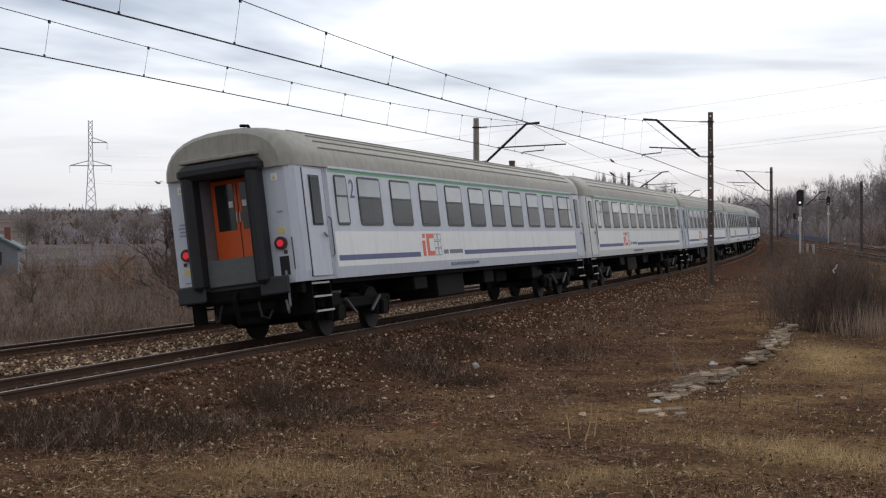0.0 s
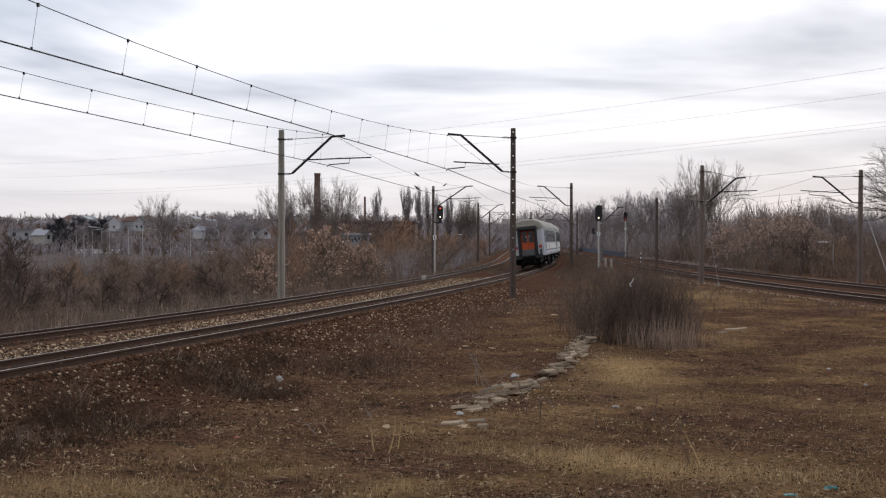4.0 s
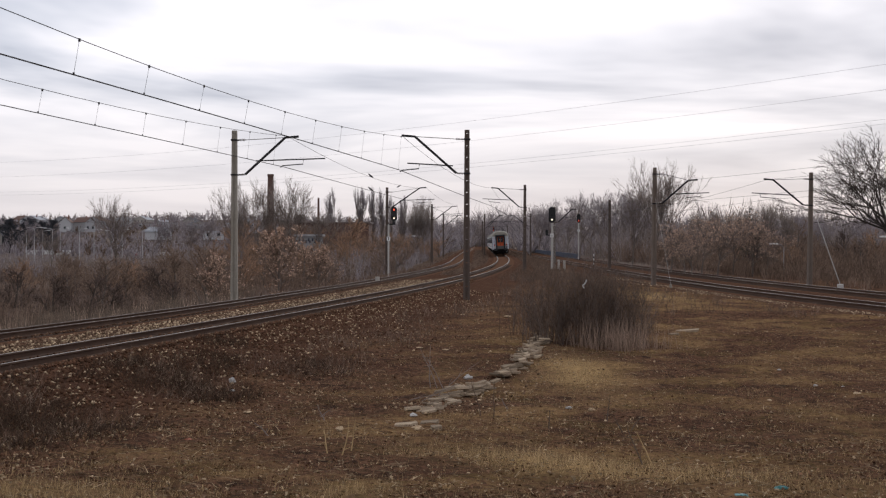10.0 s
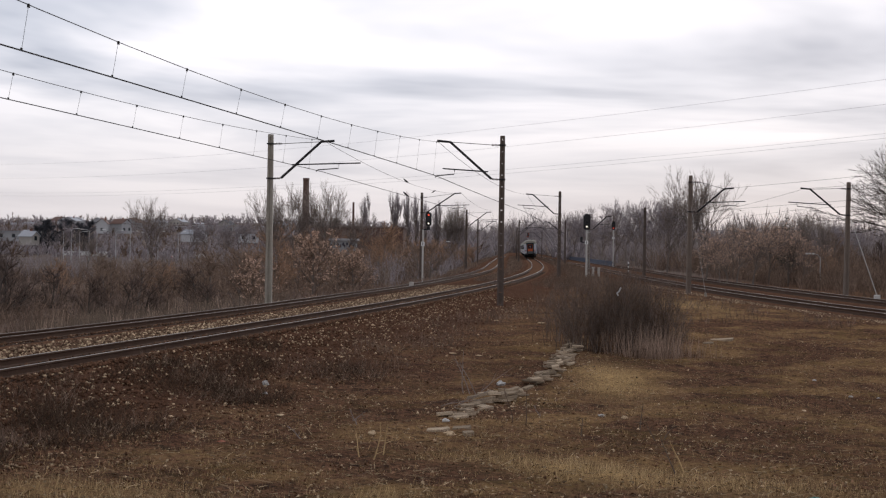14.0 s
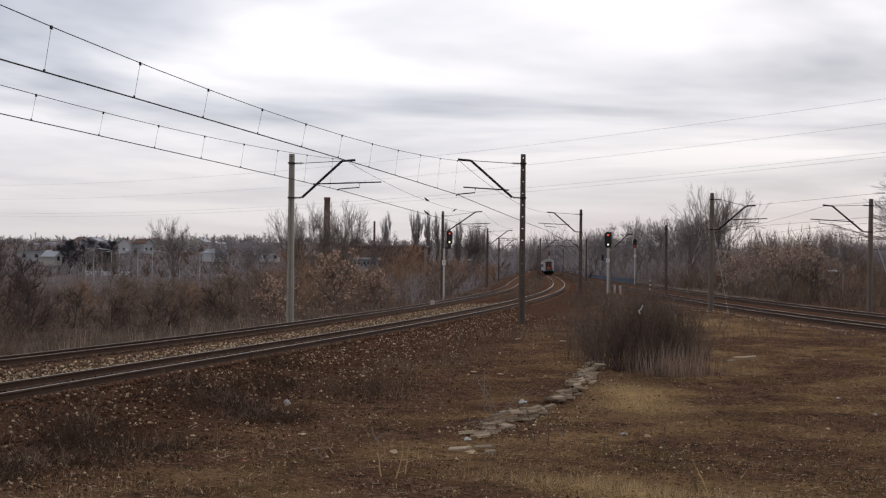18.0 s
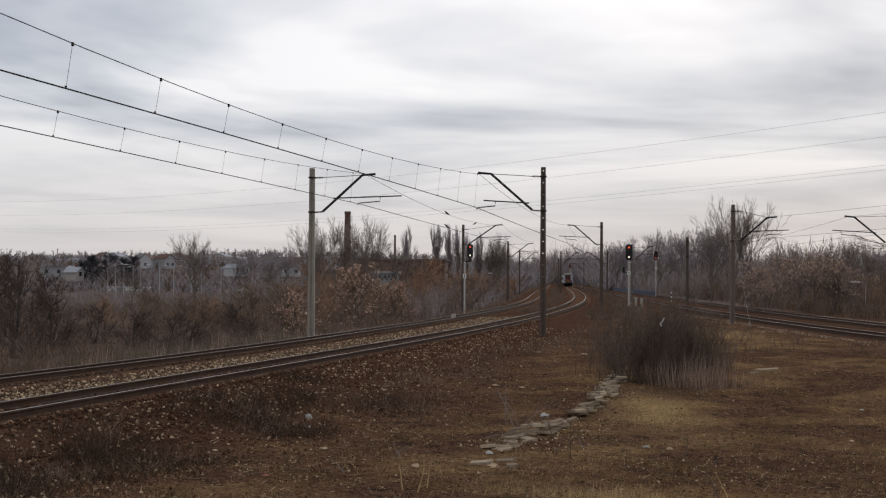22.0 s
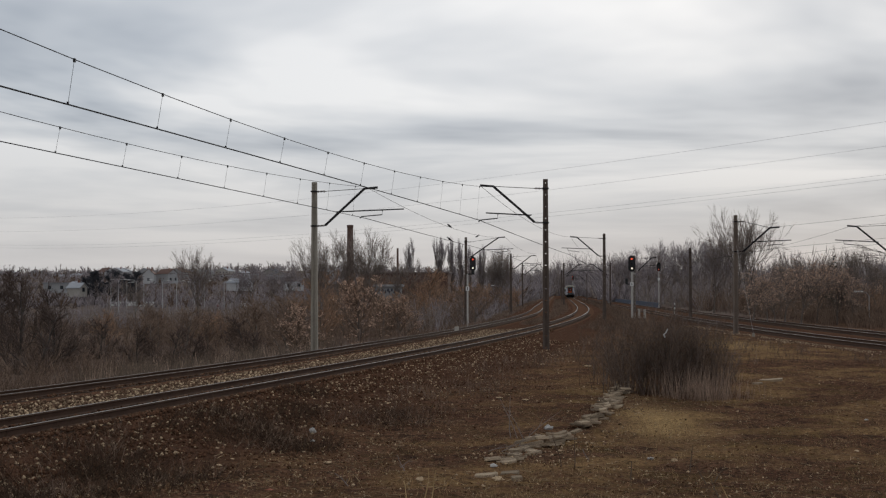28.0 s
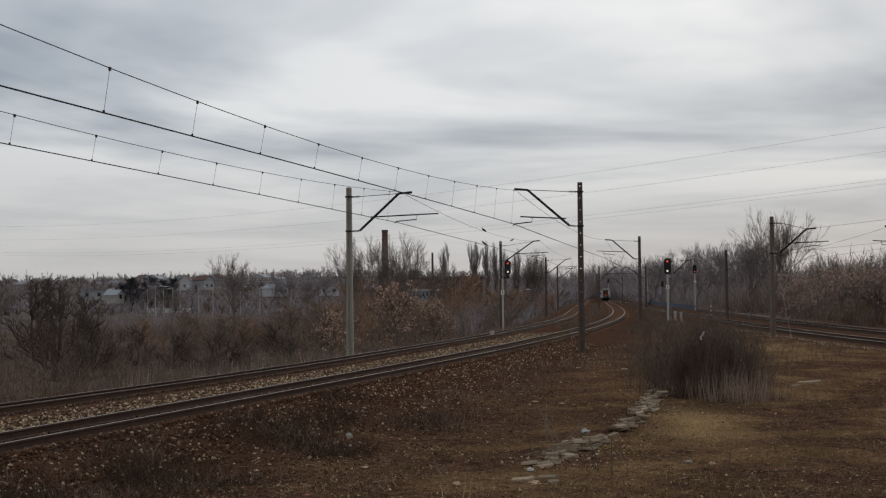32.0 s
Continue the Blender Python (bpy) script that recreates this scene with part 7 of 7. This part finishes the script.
def street_lamp(x, y, h, arms, base=None, k=1.0):
    z = float(ground_z(x, y)) if base is None else base
    top = thing("street_lamp", "tall pale street lamp with a bent arm", "street lamp", "street lamps", m=Matrix.Translation((x, y, z)))
    part("pole", Mesh().tube([(0, 0, -0.3), (0, 0, h)], 0.11 * k, 8, 0.06 * k), LAMPMETAL, top)
    for s in arms:
        part("arm", Mesh().tube([(0, 0, h - 0.1), (0.5 * s * k, 0, h + 0.25), (1.3 * s * k, 0, h + 0.3)], 0.045 * k, 6), LAMPMETAL, top)
        part("lamp_head", Mesh().box(min(1.2 * s * k, (1.2 * k + 0.7) * s), max(1.2 * s * k, (1.2 * k + 0.7) * s), -0.14, 0.14, h + 0.24, h + 0.38, bev=0.03), WHITE, top)


for x, y, high, arms, foot in ((-100.62, 330, 9.0, (1,), -4.53), (-95.77, 320, 9.0, (1, -1), -4.22), (-102.63, 350, 9.0, (1,), -4.66), (-85.92, 300, 9.0, (-1,), -4.52), (-87.04, 310, 9.0, (1,), -4.43), (-88.14, 330, 9.0, (1,), -4.4), (-87.26, 340, 9.0, (1,), -4.45), (-85.15, 360, 9.0, (1,), -4.3), (-92.63, 380, 9.0, (-1,), -4.45), (-79.94, 360, 9.0, (1,), -4.3), (-10.14, 300, 6.0, (1,), -2.96)):
    street_lamp(x, y, high, arms, foot)
street_lamp(28.6, 122, 3.4, (-1,), -1.6, 0.45)
street_lamp(33.9, 108, 4.0, (-1,), -1.6, 0.45)

# low blue fence and parked wagons far behind the branch
thing("blue_fence", "long low blue fence beyond the branch line", "fence", m=Matrix.Translation((0, 0, 0)), mesh=Mesh().box(19.9, 20.1, 225, 360, -1.2, 0.2).box(19.85, 20.15, 225, 360, 0.2, 0.28), material=mat("faded_blue_fence_paint", (0.05, 0.068, 0.11), 0.8, 0, 0.3, 1))
for x, y, z, c in ((-109.95, 395, -2.52, 0), (-92.36, 400, -2.58, 1), (-87.0, 405, -2.64, 0), (-83.74, 405, -2.64, 0)):
    car = thing("parked_car", "small parked car far off beside the street lamps", "car", "parked cars", m=Matrix.Translation((x, y, z)))
    paint = (LITTER, mat("dark_red_car_paint", (0.22, 0.03, 0.03), 0.4))[c]
    part("body", Mesh().box(-2.0, 2.0, -0.85, 0.85, 0.3, 0.95, bev=0.12).box(-1.1, 1.2, -0.75, 0.75, 0.95, 1.45, bev=0.15), paint, car)
    for wx in (-1.3, 1.3):
        for wy in (-0.8, 0.8):
            part("wheel", Mesh().disc((wx, wy, 0.32), (0, 1, 0), 0.32, 0.2, 14), BLACK, car)


def pylon(x, y, h, base):
    top = thing("power_pylon", "lattice steel power pylon with three arms", "pylon", m=Matrix.Translation((x, y, base)) @ pose(0, 0, 0, 0, 0, 24))
    ma = mat("pale_zinc_lattice", (0.34, 0.35, 0.36), 0.6, 0.3, 0.2, 2)
    def wid(z):
        return 0.75 + 2.2 * max(0.0, 1 - z / (0.72 * h)) ** 1.1
    me = Mesh()
    zs = [h * (1 - (1 - i / 15) ** 1.25) for i in range(16)]
    for a, b in zip(zs, zs[1:]):
        wa, wb = wid(a), wid(b)
        c = [(-1, -1), (1, -1), (1, 1), (-1, 1)]
        for i in range(4):
            p, q = c[i], c[(i + 1) % 4]
            me.tube([(p[0] * wa, p[1] * wa, a), (p[0] * wb, p[1] * wb, b)], 0.20, 4)
            me.tube([(p[0] * wa, p[1] * wa, a), (q[0] * wb, q[1] * wb, b)], 0.10, 4)
            me.tube([(q[0] * wa, q[1] * wa, a), (p[0] * wb, p[1] * wb, b)], 0.10, 4)
    part("lattice", me, ma, top)
    for z, s, reach in ((0.82 * h, 1, 6.4), (0.63 * h, -1, 8.0), (0.63 * h, 1, 8.0)):
        arm = part("arm", Mesh().tube([(s * 0.5, 0, z), (s * reach, 0, z)], 0.24, 4).tube([(s * 0.5, 0, z + 2.0), (s * reach, 0, z)], 0.2, 4), ma, top)
        part("insulator", insulator((s * reach, 0, z), (s * reach, 0, z - 3.0), 8, 0.4), INSUL, arm)
    return top


pylon(-235.0, 520.0, 48.0, -3.0)
GREYWIRE = mat("pale_weathered_cable", (0.36, 0.37, 0.39), 0.7, 0.0)


def cable(a, b, sag, r, label):
    pts = []
    for i in range(41):
        t = i / 40
        pts.append((a[0] + (b[0] - a[0]) * t, a[1] + (b[1] - a[1]) * t, a[2] + (b[2] - a[2]) * t - 4 * sag * t * (1 - t)))
    thing("power_cable", label, "power cable", "power cables across the sky", mesh=wire_tube(pts, r), material=GREYWIRE)


for za, zb, sag in ((20.5, 25.0, 8.0), (21.5, 25.6, 8.0), (26.0, 29.8, 8.0), (31.0, 33.5, 8.5)):
    cable((-236.0, 520.0, za), (130.0, 130.0, zb), sag, 0.020, "thin power cable slung across the sky")


# ---------------------------------------------------------------- birds
FEATHER = mat("black_feathers", (0.012, 0.012, 0.014), 0.7)


def bird(label, flying, group):
    top = thing("crow", label, "bird", group)
    part("body", Mesh().loft([[(r * math.cos(t), y, r * 0.9 * math.sin(t) + dz) for t in [2 * math.pi * j / 8 for j in range(8)]] for y, r, dz in ((-0.24, 0.01, 0), (-0.1, 0.055, 0), (0.03, 0.075, 0.01), (0.14, 0.045, 0.04), (0.20, 0.035, 0.05), (0.25, 0.008, 0.045))], caps=True), FEATHER, top)
    for s in (-1, 1):
        w = Mesh()
        if flying:
            w.add([(0.03 * s, 0.10, 0.03), (0.03 * s, -0.08, 0.03), (0.30 * s, -0.07, 0.14), (0.32 * s, 0.09, 0.15), (0.52 * s, -0.10, 0.10), (0.03 * s, 0.1, 0.045), (0.03 * s, -0.08, 0.045), (0.30 * s, -0.07, 0.155), (0.32 * s, 0.09, 0.165)], [(0, 1, 2, 3), (3, 2, 4), (5, 8, 7, 6), (8, 4, 7), (0, 3, 8, 5), (1, 6, 7, 2), (3, 4, 8), (2, 7, 4)])
        else:
            w.add([(0.05 * s, 0.12, 0.03), (0.07 * s, 0.0, 0.05), (0.05 * s, -0.26, -0.02), (0.06 * s, 0.0, -0.04), (0.04 * s, 0, 0)], [(0, 1, 4), (1, 2, 4), (2, 3, 4), (3, 0, 4), (0, 3, 1), (1, 3, 2)])
        part("wing", w, FEATHER, top)
    return top


for x, y, z, turn in ((-5.56, 93.6, 6.58, 60), (-5.24, 133.0, 7.42, -70), (-5.56, 93.6, 5.70, 120)):
    bird("black crow perched on the overhead wire", False, "perched crows").matrix_basis = Matrix.Translation((x, y, z)) @ pose(0, 0, 0, 25, 0, turn)
FLYERS = [bird("black crow in flight", True, "flying crows") for _ in range(3)]


# ---------------------------------------------------------------- what moves
def arc_places():
    ys = np.arange(10.0, 1100.0, 0.5)
    xs = near_x(ys)
    s = np.concatenate([[0], np.cumsum(np.hypot(np.diff(xs), np.diff(ys)))])
    return s - np.interp(24.5, ys, s), ys


ARC_S, ARC_Y = arc_places()


def coach_pose(s):
    """The pose of a coach whose tail is s metres along the near track: it stands on its two bogies."""
    a, _ = on_track("near", float(np.interp(s + 3.65, ARC_S, ARC_Y)))
    b, _ = on_track("near", float(np.interp(s + LONG - 3.65, ARC_S, ARC_Y)))
    d = (b - a).normalized()
    yaw, pitch = math.degrees(math.atan2(-d.x, d.y)), math.degrees(math.asin(d.z))
    o = a - d * 3.65
    # the extra lean is fitted to the view and fades out along the track
    return Matrix.Translation(o) @ pose(0, 0, 0, pitch, 0, yaw) @ pose(0, 0, 0, 0, -TRACKS["near"][2], 0) @ Matrix.Translation((0, 0, 0.75)) @ pose(0, 0, 0, 0, -LEAN * float(ease(165, 85, o.y)), 0) @ Matrix.Translation((0, 0, -0.75))


def motions():
    t_s = [(0, 0.9), (1, 24.4), (2, 47.4), (3, 69.8), (6, 134.2), (9, 195.0), (13, 268.0), (18, 353.0), (22, 409.0), (25, 431.0), (28, 441.0), (32, 446.0)]
    ts, ss = np.array(t_s).T
    times = [i * 0.5 for i in range(13)] + [float(t) for t in range(7, 33)]
    pad = np.polyfit(ts, ss, 6)
    for i, c in enumerate(coaches):
        walk(c, [(t, coach_pose(float(np.polyval(pad, t) - pad[-1] + 0.9) + i * (LONG + 0.02))) for t in times])

    # the added disc slides off the lens when the red lamp comes on
    for ob, z, k in LENS_COVERS:
        shut, clear = pose(0, -0.14, z), pose(0, -0.14, z - 0.27 * k)
        walk(ob, [(0, shut), (17.9, shut), (18.1, clear), (32, clear)])
    flights = (
        ((0, -39.8, 100, 5.65), (1, -39.4, 110, 6.2), (4, -52, 122, 8.0), (32, -150, 190, 20)),
        ((0, -29.0, 94, 4.7), (1, -25.3, 90, 4.44), (2, -27.0, 86, 4.6), (6, -52, 80, 7.0), (32, -160, 70, 14)),
        ((0, -112, 110, 9.0), (9, -21.9, 100, 7.25), (9.8, -24, 86, 19.0), (11, -26, 70, 30.0), (32, -60, 20, 60)),
    )
    for ob, rows in zip(FLYERS, flights):
        walk(ob, [(t, pose(x, y, z, 0, 0, 70)) for t, x, y, z in rows])


motions()
